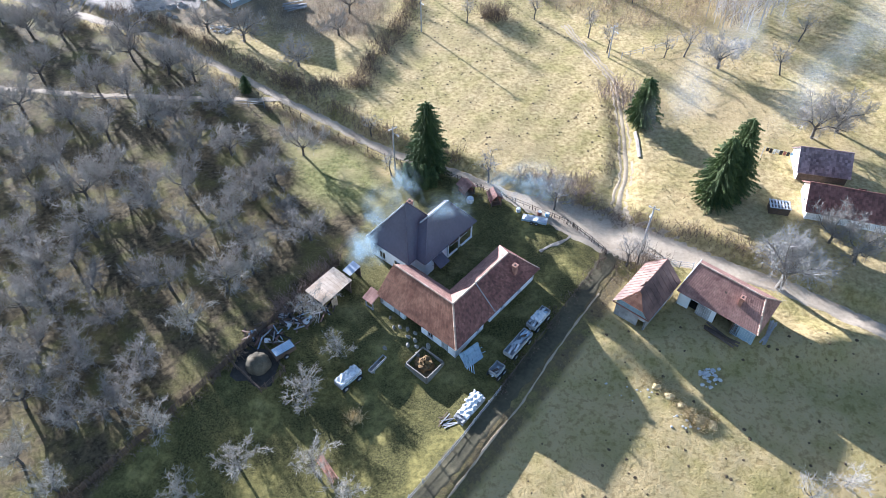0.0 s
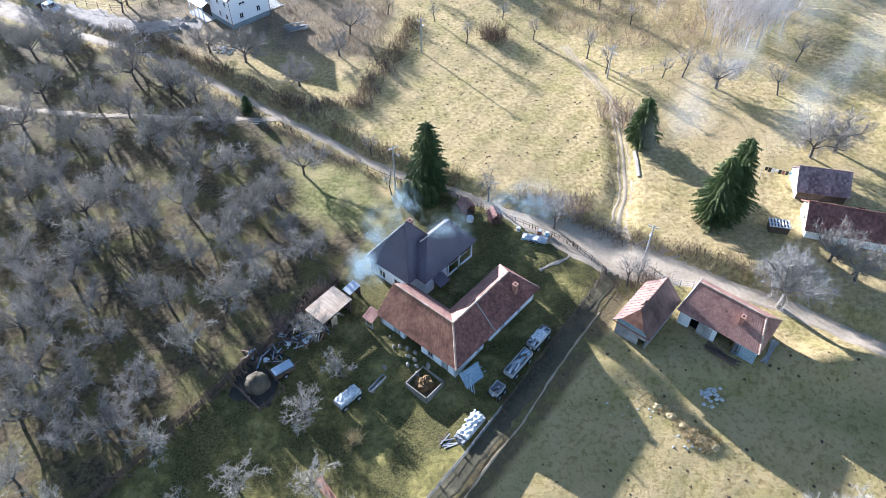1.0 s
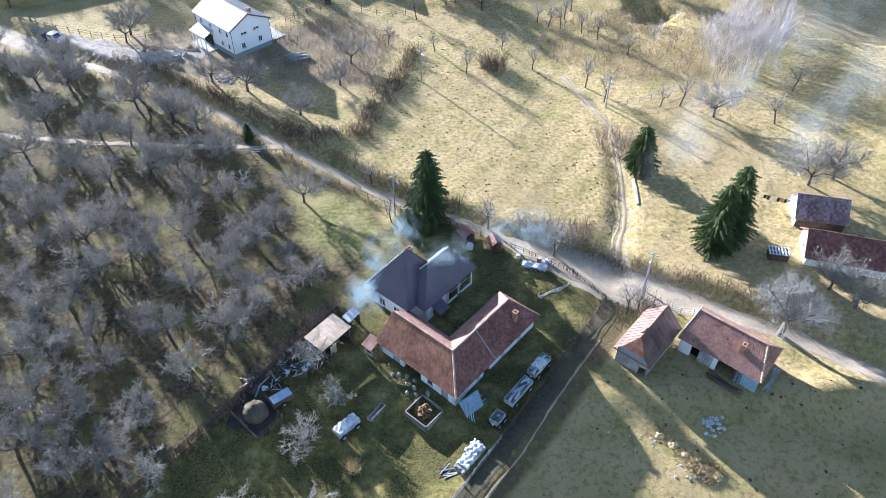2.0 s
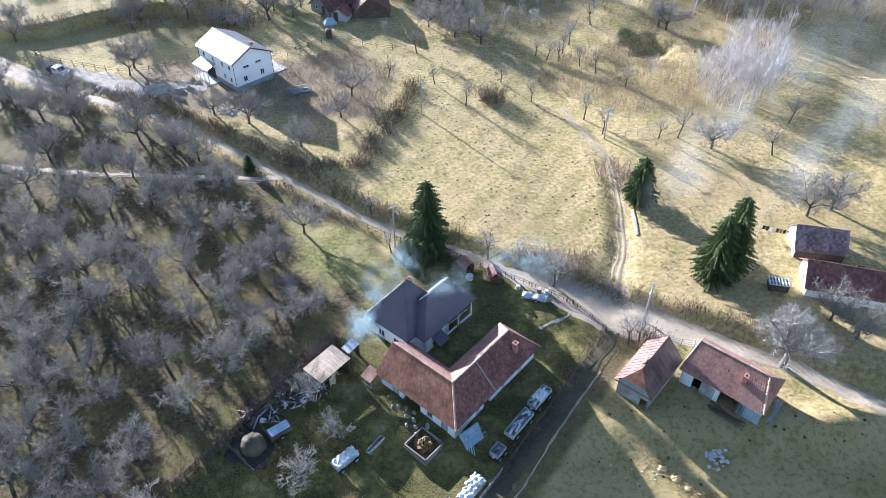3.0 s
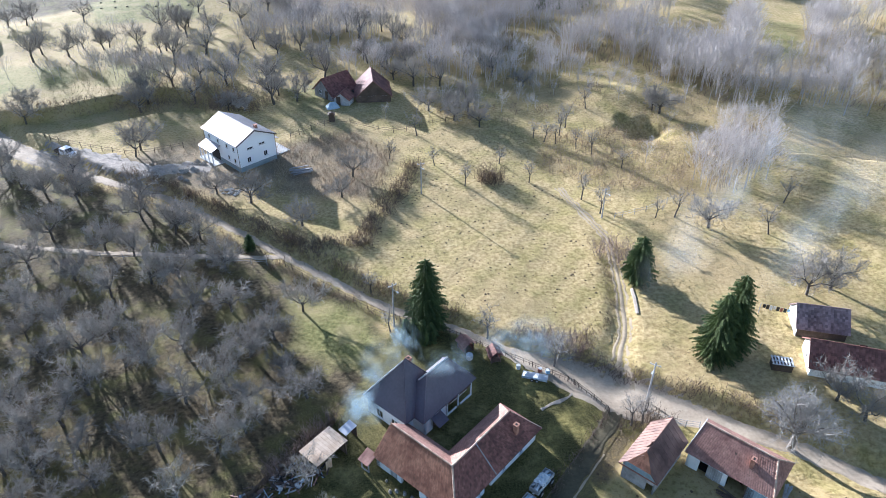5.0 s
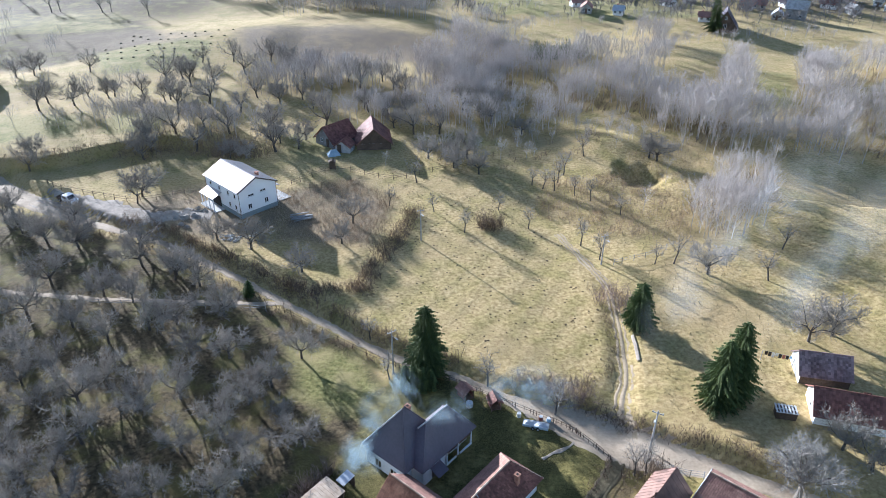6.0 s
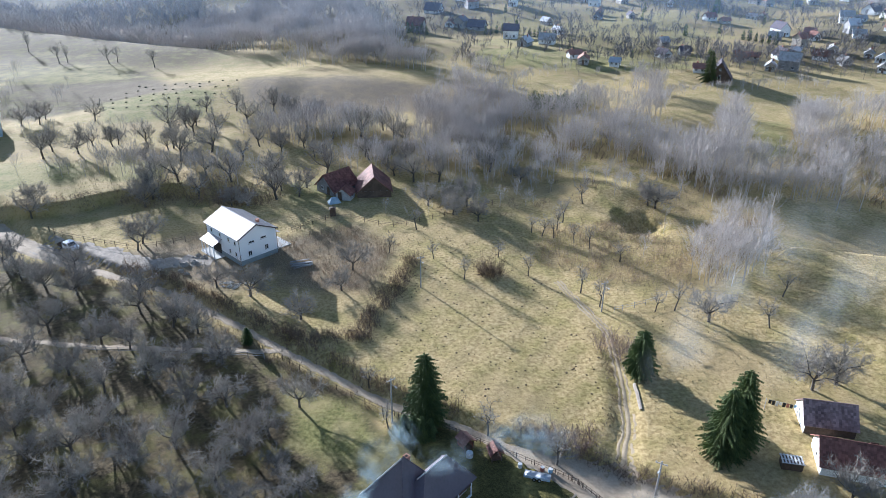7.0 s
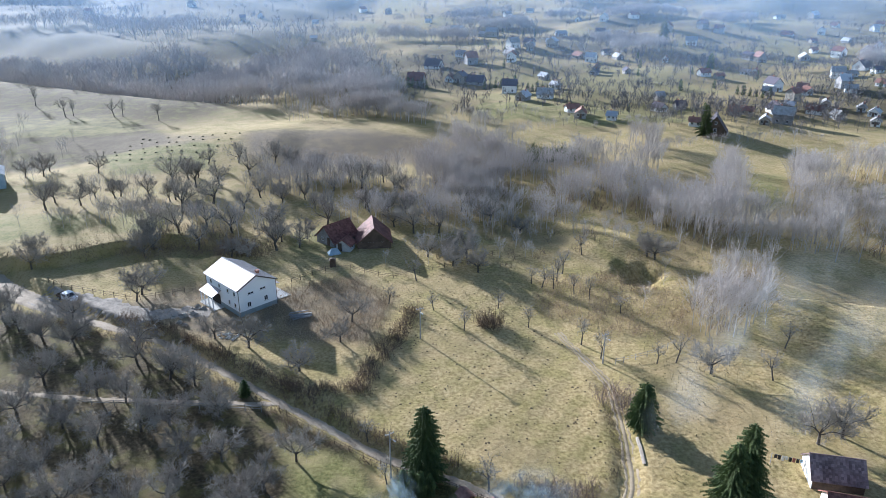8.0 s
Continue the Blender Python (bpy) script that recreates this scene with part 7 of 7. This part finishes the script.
def build_covered_trailer():
    ob = thing("car_trailer", "long trailer with white covered load in the garden", "trailer", on_ground(12.1, 66.0, -16) @ Matrix.Diagonal((0.72, 0.72, 0.8, 1)))
    part("chassis", Soup().box(-2.3, 2.3, -0.8, 0.8, 0.42, 0.62), ZINC, ob, "grey metal chassis")
    part("front_panel", Soup().box(-2.3, 2.3, -0.84, -0.8, 0.4, 0.85), BLUE_BOARD, ob, "pale grey-blue side panel")
    rng, s, v, n, k = random.Random(15), Soup(), [], 12, 6
    for i in range(n + 1):
        for j in range(k + 1):
            v.append(((i / n - 0.5) * 4.3, (j / k - 0.5) * 1.6, 0.64 + 0.32 * math.sin(math.pi * j / k) * (0.5 + 0.5 * math.sin(i * 0.9)) + rng.uniform(-0.04, 0.04)))
    s.add(v, [(i * (k + 1) + j, (i + 1) * (k + 1) + j, (i + 1) * (k + 1) + j + 1, i * (k + 1) + j + 1) for i in range(n) for j in range(k)])
    part("cover", s, ZINC, ob, "sagging pale grey cover")
    for x in (-0.4, 0.5):
        for y in (-0.92, 0.92):
            wheel(ob, pose(x, y, 0.32), 0.32)


def build_barrel(x, y, mat, label, r=0.3, h=0.62):
    ob = thing("barrel", label, "barrel", on_ground(x, y))
    s = Soup()
    for z0, z1, a, b in ((-0.05, h * 0.33, r * 0.92, r), (h * 0.33, h * 0.67, r, r), (h * 0.67, h, r, r * 0.92)):
        s.tube((0, 0, z0), (0, 0, z1), a, b, 14)
    part("drum", s, mat, ob)
    part("lid", Soup().tube((0, 0, h - 0.05), (0, 0, h), r * 0.9, r * 0.9, 14, True), PLASTIC_WHITE, ob)


def build_rubble(x, y, count, spread, mat, label, seed, size=0.2):
    rng = random.Random(seed)
    ob = thing("rubble_heap", label, "rubble", on_ground(x, y))
    for i in range(count):
        px, py = rng.gauss(0, spread[0]), rng.gauss(0, spread[1])
        s, r = Soup(), size * rng.uniform(0.45, 1.3)
        s.lump((px, py, -0.05), (r, r * 0.8, r * 0.8), rng, 0.3, 3, 6)
        part("stone", s, mat, ob)


build_sheet_stack()
build_trough()
build_yard_lumps()
build_poles_bundle()
build_playhouse(on_ground(7.0, 69.6, 15), "red wooden playhouse with a tiled roof in the garden", OLD_TILE)
build_playhouse(on_ground(3.2, 71.6, 35), "small open garden shelter with a pinkish roof", PALE_TILE, 1.4, 1.7, 1.5, 2.05)
build_covered_trailer()
build_barrel(10.1, 67.8, PLASTIC_WHITE, "white drum on the garden lawn")
build_barrel(13.9, 67.0, BLUE_PAINT, "pale drum beside the covered trailer")
build_barrel(12.9, 67.3, RED_PAINT, "red drum beside the covered trailer")
build_barrel(3.7, 69.8, PLASTIC_WHITE, "white drum near the house", 0.5, 0.7)
build_rubble(29.5, 43.2, 60, (0.55, 0.9), CONCRETE, "heap of pale broken concrete in the grass", 41, 0.22)
build_rubble(21.8, 41.0, 16, (1.6, 1.2), CONCRETE, "scattered pale stones in the field", 42, 0.14)
build_rubble(25.5, 37.2, 18, (0.8, 1.0), CONCRETE, "pale stones beside the straw heap", 43, 0.16)
build_rubble(-38.0, 113.0, 40, (1.6, 0.7), CONCRETE, "pale building rubble beside the plot", 44, 0.35)
build_rubble(-49.0, 122.0, 16, (1.6, 1.6), STONE, "dark spoil lumps on the building plot", 45, 0.7)
rng_s, mound = random.Random(76), Soup()
for x, y, r in ((27.2, 37.4, 1.0), (28.2, 36.8, 0.8), (26.4, 38.0, 0.8), (25.6, 39.0, 0.6), (24.6, 40.2, 0.6), (23.4, 41.4, 0.55)):
    mound.lump((x, y, ground_at(x, y) - 0.1), (r, r * 0.8, 0.32), rng_s, 0.25, 4, 10)
tagged(new("straw_mound", mound.mesh("straw_mound", STRAW)), "low spread mound of pale yellow straw", "straw heap", kind="stuff")
brush("straw_heap", scatter([(25.8, 38.3), (27.4, 38.6), (29.1, 37.0), (27.8, 36.0), (26.1, 36.7)], 70, 46), STRAW, "flattened heap of yellow straw", 46, 0.5, 9, 0.35, 0.05, 5)
brush("straw_heap", scatter([(21.9, 42.2), (23.7, 42.4), (26.5, 39.0), (25.1, 38.2)], 40, 48), STRAW, "dry yellow weeds in the field", 48, 0.4, 7, 0.4, 0.04, 5)
brush("shrub", [(-9.4 + 0.3 * math.cos(k), 37.6 + 0.3 * math.sin(k)) for k in range(14)], STRAW, "dry straw-coloured shrub on the lawn", 47, 1.3, 10, 0.3, 0.03, 6)


def build_timber(x, y, turn, label, seed, mat, count=14):
    rng, ob = random.Random(seed), thing("timber_pile", label, "timber pile", on_ground(x, y, turn))
    for i in range(count):
        m = pose(rng.uniform(-0.4, 0.4), rng.gauss(0, 0.04 * count), 0.12 + 0.045 * i, 0, rng.uniform(-5, 5), rng.uniform(-10, 10))
        part("beam", Soup().box(-1.9, 1.9, -0.1, 0.1, -0.06, 0.06, m), mat, ob)


build_timber(-27.4, 121, 20, "pile of grey beams beside the terrace", 51, GREY_WOOD)
build_timber(37.2, 47.6, 50, "old poles leaning at the barn corner", 53, GREY_WOOD, 5)
build_timber(31.6, 47.4, -41, "dark poles lying before the barn", 54, BROWN_WOOD, 5)


def build_rack():
    ob = thing("pallet_rack", "pale slatted pallet rack over dark stacked wood", "rack", on_ground(44.0, 66.6, -12))
    for i in range(7):
        part("slat", Soup().box(-1.3 + i * 0.4, -1.12 + i * 0.4, -0.8, 0.9, 1.15, 1.2), PLASTIC_WHITE, ob)
    for y in (-0.7, 0.0, 0.8):
        part("bar", Soup().box(-1.35, 1.4, y - 0.05, y + 0.05, 1.08, 1.15), PLASTIC_WHITE, ob)
    part("firewood", Soup().box(-1.2, 1.25, -0.7, 0.8, -0.2, 1.07), BROWN_WOOD, ob, "dark stacked firewood")
    line = thing("clothes_line", "washing line with dark and white cloths by the house", "clothes line", pose(0, 0, 0))
    a, b = Vector((45.4, 78.0, ground_at(45.4, 78.0))), Vector((49.2, 76.4, ground_at(49.2, 76.4)))
    for p in (a, b):
        part("post", Soup().tube(p + Vector((0, 0, -0.2)), p + Vector((0, 0, 1.8)), 0.05, 0.04, 6, True), GREY_WOOD, line)
    part("cord", Soup().tube(a + Vector((0, 0, 1.7)), b + Vector((0, 0, 1.7)), 0.01, 0.01, 4), ZINC, line)
    rng = random.Random(17)
    for k in range(8):
        p = a.lerp(b, 0.08 + 0.11 * k) + Vector((0, 0, 1.7))
        q = a.lerp(b, 0.08 + 0.11 * k + 0.09) + Vector((0, 0, 1.7))
        drop = Vector((0.03, 0.08, -rng.uniform(0.5, 0.9)))
        part("cloth", Soup().add([p, q, q + drop, (p + q) / 2 + drop * 1.02 + Vector((0.04, 0, 0)), p + drop], [(0, 1, 2, 3, 4)]), (RUBBER, RUBBER, PLASTIC_WHITE, PLASTIC_WHITE, RUBBER, RED_PAINT, RUBBER, BLUE_PAINT)[k], line)


def build_pole(x, y, tall, label, arms=1, turn=0, lean=0):
    ob = thing("utility_pole", label, "pole", on_ground(x, y, turn) @ pose(0, 0, 0, lean, 0, 0), "utility poles")
    part("mast", Soup().tube((0, 0, -0.4), (0, 0, tall), 0.14, 0.09, 8, True), GREY_WOOD, ob)
    for i in range(arms):
        arm = part("crossarm", Soup().box(-0.7, 0.7, -0.05, 0.05, tall - 0.4 - i * 0.5, tall - 0.3 - i * 0.5), GREY_WOOD, ob)
        for xx in (-0.6, 0.6):
            part("insulator", Soup().tube((xx, 0, tall - 0.3 - i * 0.5), (xx, 0, tall - 0.12 - i * 0.5), 0.05, 0.03, 6, True), PLASTIC_WHITE, arm)
    lamp = part("lamp_arm", Soup().tube((0, 0, tall - 1.0), (0, -1.1, tall - 0.7), 0.03, 0.03, 5), ZINC, ob)
    part("lamp_head", Soup().box(-0.1, 0.1, -1.5, -1.05, tall - 0.75, tall - 0.64), PLASTIC_WHITE, lamp)


def build_truck():
    t = thing("pickup_truck", "white pickup truck with an open dark bed on the gravel", "truck", on_ground(-76.8, 129.6, -30))
    prof = [(2.5, 0.45), (2.5, 0.95), (1.45, 1.1), (0.75, 1.75), (-0.75, 1.78), (-0.95, 1.0), (-0.95, 0.45)]
    s = Soup()
    n = len(prof)
    s.add([(x, -0.88, z) for x, z in prof] + [(x, 0.88, z) for x, z in prof], [tuple(range(n)), tuple(range(2 * n - 1, n - 1, -1))] + [(i, i + n, (i + 1) % n + n, (i + 1) % n) for i in range(n)])
    part("cab", s, CLEAN_WHITE, t, "white cab and bonnet")
    part("windscreen", Soup().slab([(1.42, -0.76, 1.135), (1.42, 0.76, 1.135), (0.82, 0.72, 1.7), (0.82, -0.72, 1.7)], -0.02), GLASS, t)
    for sy in (-1, 1):
        part("side_window", Soup().box(-0.6, 0.6, sy * 0.885 - 0.005, sy * 0.885 + 0.005, 1.15, 1.62), GLASS, t)
        part("bed_side", Soup().box(-2.6, -1.0, sy * 0.86 - 0.05, sy * 0.86 + 0.05, 0.6, 1.05), BROWN_WOOD, t, "dark bed side")
        for x in (1.55, -1.75):
            wheel(t, pose(x, sy * 0.82, 0.36), 0.36, 0.22)
        part("headlight", Soup().box(2.48, 2.53, sy * 0.62 - 0.14, sy * 0.62 + 0.14, 0.7, 0.86), PLASTIC_WHITE, t)
    part("bed_floor", Soup().box(-2.6, -1.0, -0.8, 0.8, 0.55, 0.66), DARK, t)
    part("tailgate", Soup().box(-2.66, -2.6, -0.86, 0.86, 0.6, 1.05), BROWN_WOOD, t)
    part("bumper", Soup().box(2.5, 2.62, -0.85, 0.85, 0.42, 0.6), ZINC, t)


build_rack()
build_pole(-6.8, 76.4, 7.6, "grey wooden utility pole beside the road", 1, 35)
build_pole(25.8, 62.2, 6.2, "leaning utility pole with a lamp at the crossroads", 1, -30, -5)
build_pole(-3.8, 112.3, 6.5, "grey wooden pole standing in the meadow", 1, 20)
build_pole(27.9, 104.3, 6.0, "grey wooden pole at the field corner", 1, 20)
build_truck()
tent = thing("tarpaulin_tent", "small pale green tarpaulin tent near the old house", "tent", on_ground(-25.2, 152.2, 20))
part("cover", Soup().add([(-1.5, -1.2, 0), (1.5, -1.2, 0), (1.5, 1.2, 0), (-1.5, 1.2, 0), (-0.6, 0, 1.3), (0.6, 0, 1.3)], [(0, 1, 5, 4), (1, 2, 5), (2, 3, 4, 5), (3, 0, 4)]), BLUE_BOARD, tent)
part("ridge_pole", Soup().tube((-0.7, 0, 1.32), (0.7, 0, 1.32), 0.04, 0.04, 5), GREY_WOOD, tent)
# pale garden path, worn edge path and manure dots on the far field
build_way("path_garden", [(12.3, 60.6), (14.5, 61.9), (16, 62.9), (17.4, 64.0)], 0.45, RUBBLE, "pale worn garden path to the gate", 0.035, 0, 0.2, 5)
build_way("path_edge", [(18.8, 53.7), (16, 50), (13.9, 47.1), (11.0, 42.9), (8.6, 39.2), (6.9, 37.1), (4.6, 34.2), (2.6, 31.4), (0, 28)], 0.2, SANDY, "narrow pale trodden edge of the lane", 0.06, 0, 0.08, 6)
build_way("channel_pale", [(28.7, 84.2), (28.6, 82), (28.2, 78.3)], 0.5, RUBBLE, "pale stony channel beside the field track", 0.12, 0, 0.06, 7)
rng_dots, dots = random.Random(77), Soup()
for gx in range(9):
    for gy in range(5):
        x, y = -117 + gx * 4.6 + gy * 1.2 + rng_dots.uniform(-1, 1), 226 + gy * 8 + rng_dots.uniform(-1.5, 1.5)
        dots.lump((x, y, ground_at(x, y) - 0.05), (0.5, 0.45, 0.35), rng_dots, 0.2, 3, 7)
tagged(new("dung_dots", dots.mesh("dung_dots", MUD)), "small dark dung heaps spread over a green field", "heaps", kind="stuff")
# dark tufts over the hay meadow and the lower field
rng_t, tufts = random.Random(78), Soup()
MEADOW = [(-9, 127), (0, 134), (13, 130), (22, 112), (27, 96), (25.5, 84), (22, 76), (13, 77.5), (2, 82), (-5, 86.5), (-11, 97)]
for x, y in scatter(MEADOW, 420, 79) + scatter(LOT, 260, 80):
    r = rng_t.uniform(0.08, 0.24)
    tufts.lump((x, y, ground_at(x, y) - 0.03), (r, r, r * 0.4), rng_t, 0.3, 2, 6)
tagged(new("tussocks", tufts.mesh("tussocks", material("brown_tussock", (0.05, 0.034, 0.018), (0.12, 0.082, 0.042), 8, 1, 0.95))), "small dark tussocks and molehills in the meadow", "tussocks", kind="stuff")


# ---- wood smoke and distance haze ----
def smoke_material(name, colour, scale, low, high):
    """Thin smoke: its own density fades the sheet to nothing at its edges."""
    m = bpy.data.materials.new(name)
    m.use_nodes = True
    n, l = m.node_tree.nodes, m.node_tree.links
    n.remove(n["Principled BSDF"])
    grain = n.new("ShaderNodeTexNoise")
    grain.inputs["Scale"].default_value, grain.inputs["Detail"].default_value = scale, 5
    l.new(n.new("ShaderNodeTexCoord").outputs["Object"], grain.inputs["Vector"])
    cut = n.new("ShaderNodeMapRange")
    cut.inputs["From Min"].default_value, cut.inputs["From Max"].default_value = low, high
    l.new(grain.outputs["Fac"], cut.inputs["Value"])
    dense_at = n.new("ShaderNodeAttribute")
    dense_at.attribute_name = "thickness"
    times = n.new("ShaderNodeMath")
    times.operation = "MULTIPLY"
    l.new(cut.outputs[0], times.inputs[0])
    l.new(dense_at.outputs["Fac"], times.inputs[1])
    clear, puff, glow, both, mix = n.new("ShaderNodeBsdfTransparent"), n.new("ShaderNodeBsdfDiffuse"), n.new("ShaderNodeBsdfTranslucent"), n.new("ShaderNodeMixShader"), n.new("ShaderNodeMixShader")
    for node in (puff, glow):
        node.inputs["Color"].default_value = (*colour, 1)
    l.new(puff.outputs[0], both.inputs[1])
    l.new(glow.outputs[0], both.inputs[2])
    l.new(times.outputs[0], mix.inputs["Fac"])
    l.new(clear.outputs[0], mix.inputs[1])
    l.new(both.outputs[0], mix.inputs[2])
    l.new(mix.outputs[0], n["Material Output"].inputs["Surface"])
    return m


def plume(name, line, wide, strength, layers, mat, label, seed, tilt=60):
    """A drifting plume: nested billowing sheets along a line of (x, y, z, width factor, density)."""
    rng, verts, faces, dens = random.Random(seed), [], [], []
    n, k = 44, 14
    for layer in range(layers):
        f1, f2, f3 = rng.uniform(0, 6), rng.uniform(0, 6), rng.uniform(0, 6)
        base = len(verts)
        for i in range(n + 1):
            t = i / n * (len(line) - 1)
            j = min(int(t), len(line) - 2)
            x, y, z, w, d = [a * (1 - t + j) + b * (t - j) for a, b in zip(line[j], line[j + 1])]
            dx, dy = line[j + 1][0] - line[j][0], line[j + 1][1] - line[j][1]
            ln = math.hypot(dx, dy) or 1
            for s in range(k + 1):
                u = s / k * 2 - 1
                o = u * wide * w * (1 + 0.2 * math.sin(i * 0.3 + f1))
                lift = (layer - layers / 2) * 0.55 * w + 0.12 * w * math.sin(i * 0.25 + u + f2) + 0.08 * w * math.cos(u * 2 + f3)
                flat, steep = math.cos(math.radians(tilt)), math.sin(math.radians(tilt))
                verts.append((x - dy / ln * (o * flat + lift * steep) + 0.3 * math.sin(i * 0.3 + f3), y + dx / ln * (o * flat + lift * steep), z + o * steep + lift * flat))
                end = math.sin(math.pi * min(max(i / n, 0.0), 1.0)) ** 0.5
                dens.append(strength * d * end * max(0, 1 - u * u) ** 1.5)
        faces += [(base + i * (k + 1) + s, base + (i + 1) * (k + 1) + s, base + (i + 1) * (k + 1) + s + 1, base + i * (k + 1) + s + 1) for i in range(n) for s in range(k)]
    mesh = bpy.data.meshes.new(name)
    mesh.from_pydata(verts, [], faces)
    mesh.attributes.new("thickness", "FLOAT", "POINT").data.foreach_set("value", np.array(dens, np.float32))
    mesh.polygons.foreach_set("use_smooth", np.ones(len(mesh.polygons), bool))
    mesh.materials.append(mat)
    return tagged(new(name, mesh), label, "smoke", kind="stuff")


SMOKE = smoke_material("blue_wood_smoke", (0.32, 0.42, 0.48), 0.55, 0.38, 0.70)
VEIL = smoke_material("pale_smoke_veil", (0.80, 0.87, 0.93), 0.09, 0.30, 0.72)
# bluish colour of the sheets that stand in for distance haze
HAZE = smoke_material("distance_haze_sheet", (0.40, 0.60, 0.90), 0.006, 0.15, 0.65)
plume("smoke", [(-12.0, 57.4, 1.2, 0.4, 0.7), (-10.6, 58.4, 2.0, 0.7, 1.0), (-9.3, 59.5, 3.0, 0.9, 1.0), (-8.2, 60.6, 4.2, 1.0, 0.8), (-7.0, 61.6, 5.6, 1.3, 0.45), (-5.6, 62.6, 7.4, 1.5, 0.3)], 3.0, 0.36, 5, SMOKE, "blue-grey wood smoke drifting from the shed to the house", 1)
plume("smoke", [(-6.0, 63.2, 6.4, 0.7, 0.5), (-4.9, 64.4, 7.0, 1.0, 1.0), (-4.6, 65.6, 7.6, 1.2, 0.9), (-5.2, 67.6, 8.6, 1.5, 0.35)], 2.6, 0.30, 4, SMOKE, "blue-grey smoke behind the house roof", 2)
plume("smoke", [(-2.4, 60.0, 7.2, 0.8, 0.4), (0.6, 61.6, 7.2, 1.2, 0.9), (3.2, 63.6, 6.6, 1.3, 0.6)], 1.7, 0.30, 2, SMOKE, "thin smoke veil over the wing roof", 3)
plume("smoke", [(4, 69.6, 3.2, 1.0, 0.3), (8.5, 70.6, 3.4, 1.3, 0.9), (12.5, 70.4, 3.4, 1.4, 0.9), (18, 68.6, 3.0, 1.4, 0.3)], 2.2, 0.34, 3, SMOKE, "thin smoke lying over the road bank", 4)
plume("smoke", [(28, 80, 5, 0.6, 0.3), (38, 90, 6, 0.9, 0.9), (50, 102, 7, 1.1, 0.9), (64, 116, 8, 1.3, 0.7), (90, 140, 9, 1.5, 0.3)], 6.0, 0.2, 1, VEIL, "broad faint smoke veil drifting over the meadow", 5)
plume("smoke", [(44, 78, 5, 0.6, 0.3), (56, 90, 6, 0.9, 0.9), (70, 104, 7, 1.1, 0.8), (96, 128, 8, 1.2, 0.3)], 6.0, 0.18, 1, VEIL, "broad faint smoke veil drifting over the meadow", 6)


def haze_sheet(y, half, top, strength, seed):
    """A translucent sheet across the valley that stands in for distance haze, fading out at its foot, top and ends."""
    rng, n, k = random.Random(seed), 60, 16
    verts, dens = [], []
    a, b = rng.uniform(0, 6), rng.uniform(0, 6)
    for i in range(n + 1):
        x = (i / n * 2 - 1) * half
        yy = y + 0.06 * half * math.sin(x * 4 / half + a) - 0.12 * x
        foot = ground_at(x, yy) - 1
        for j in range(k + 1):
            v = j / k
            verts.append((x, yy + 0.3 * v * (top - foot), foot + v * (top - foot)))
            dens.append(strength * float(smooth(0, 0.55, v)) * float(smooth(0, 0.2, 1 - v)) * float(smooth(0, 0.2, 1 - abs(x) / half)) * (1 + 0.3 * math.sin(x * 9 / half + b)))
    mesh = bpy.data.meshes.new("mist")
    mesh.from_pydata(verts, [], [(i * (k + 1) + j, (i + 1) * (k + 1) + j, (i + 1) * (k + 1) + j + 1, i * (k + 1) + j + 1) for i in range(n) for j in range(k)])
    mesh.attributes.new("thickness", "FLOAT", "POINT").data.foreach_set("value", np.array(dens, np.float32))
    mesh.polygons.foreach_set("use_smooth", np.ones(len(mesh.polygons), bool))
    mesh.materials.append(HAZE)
    tagged(new("mist", mesh), "bluish sheet across the valley standing in for distance haze", "mist", kind="stuff")


# haze sheets added one behind another, denser with distance
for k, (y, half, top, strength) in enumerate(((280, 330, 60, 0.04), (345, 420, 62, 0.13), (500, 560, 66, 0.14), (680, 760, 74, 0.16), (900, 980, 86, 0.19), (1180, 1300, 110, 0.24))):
    haze_sheet(y, half, top, strength, k + 1)
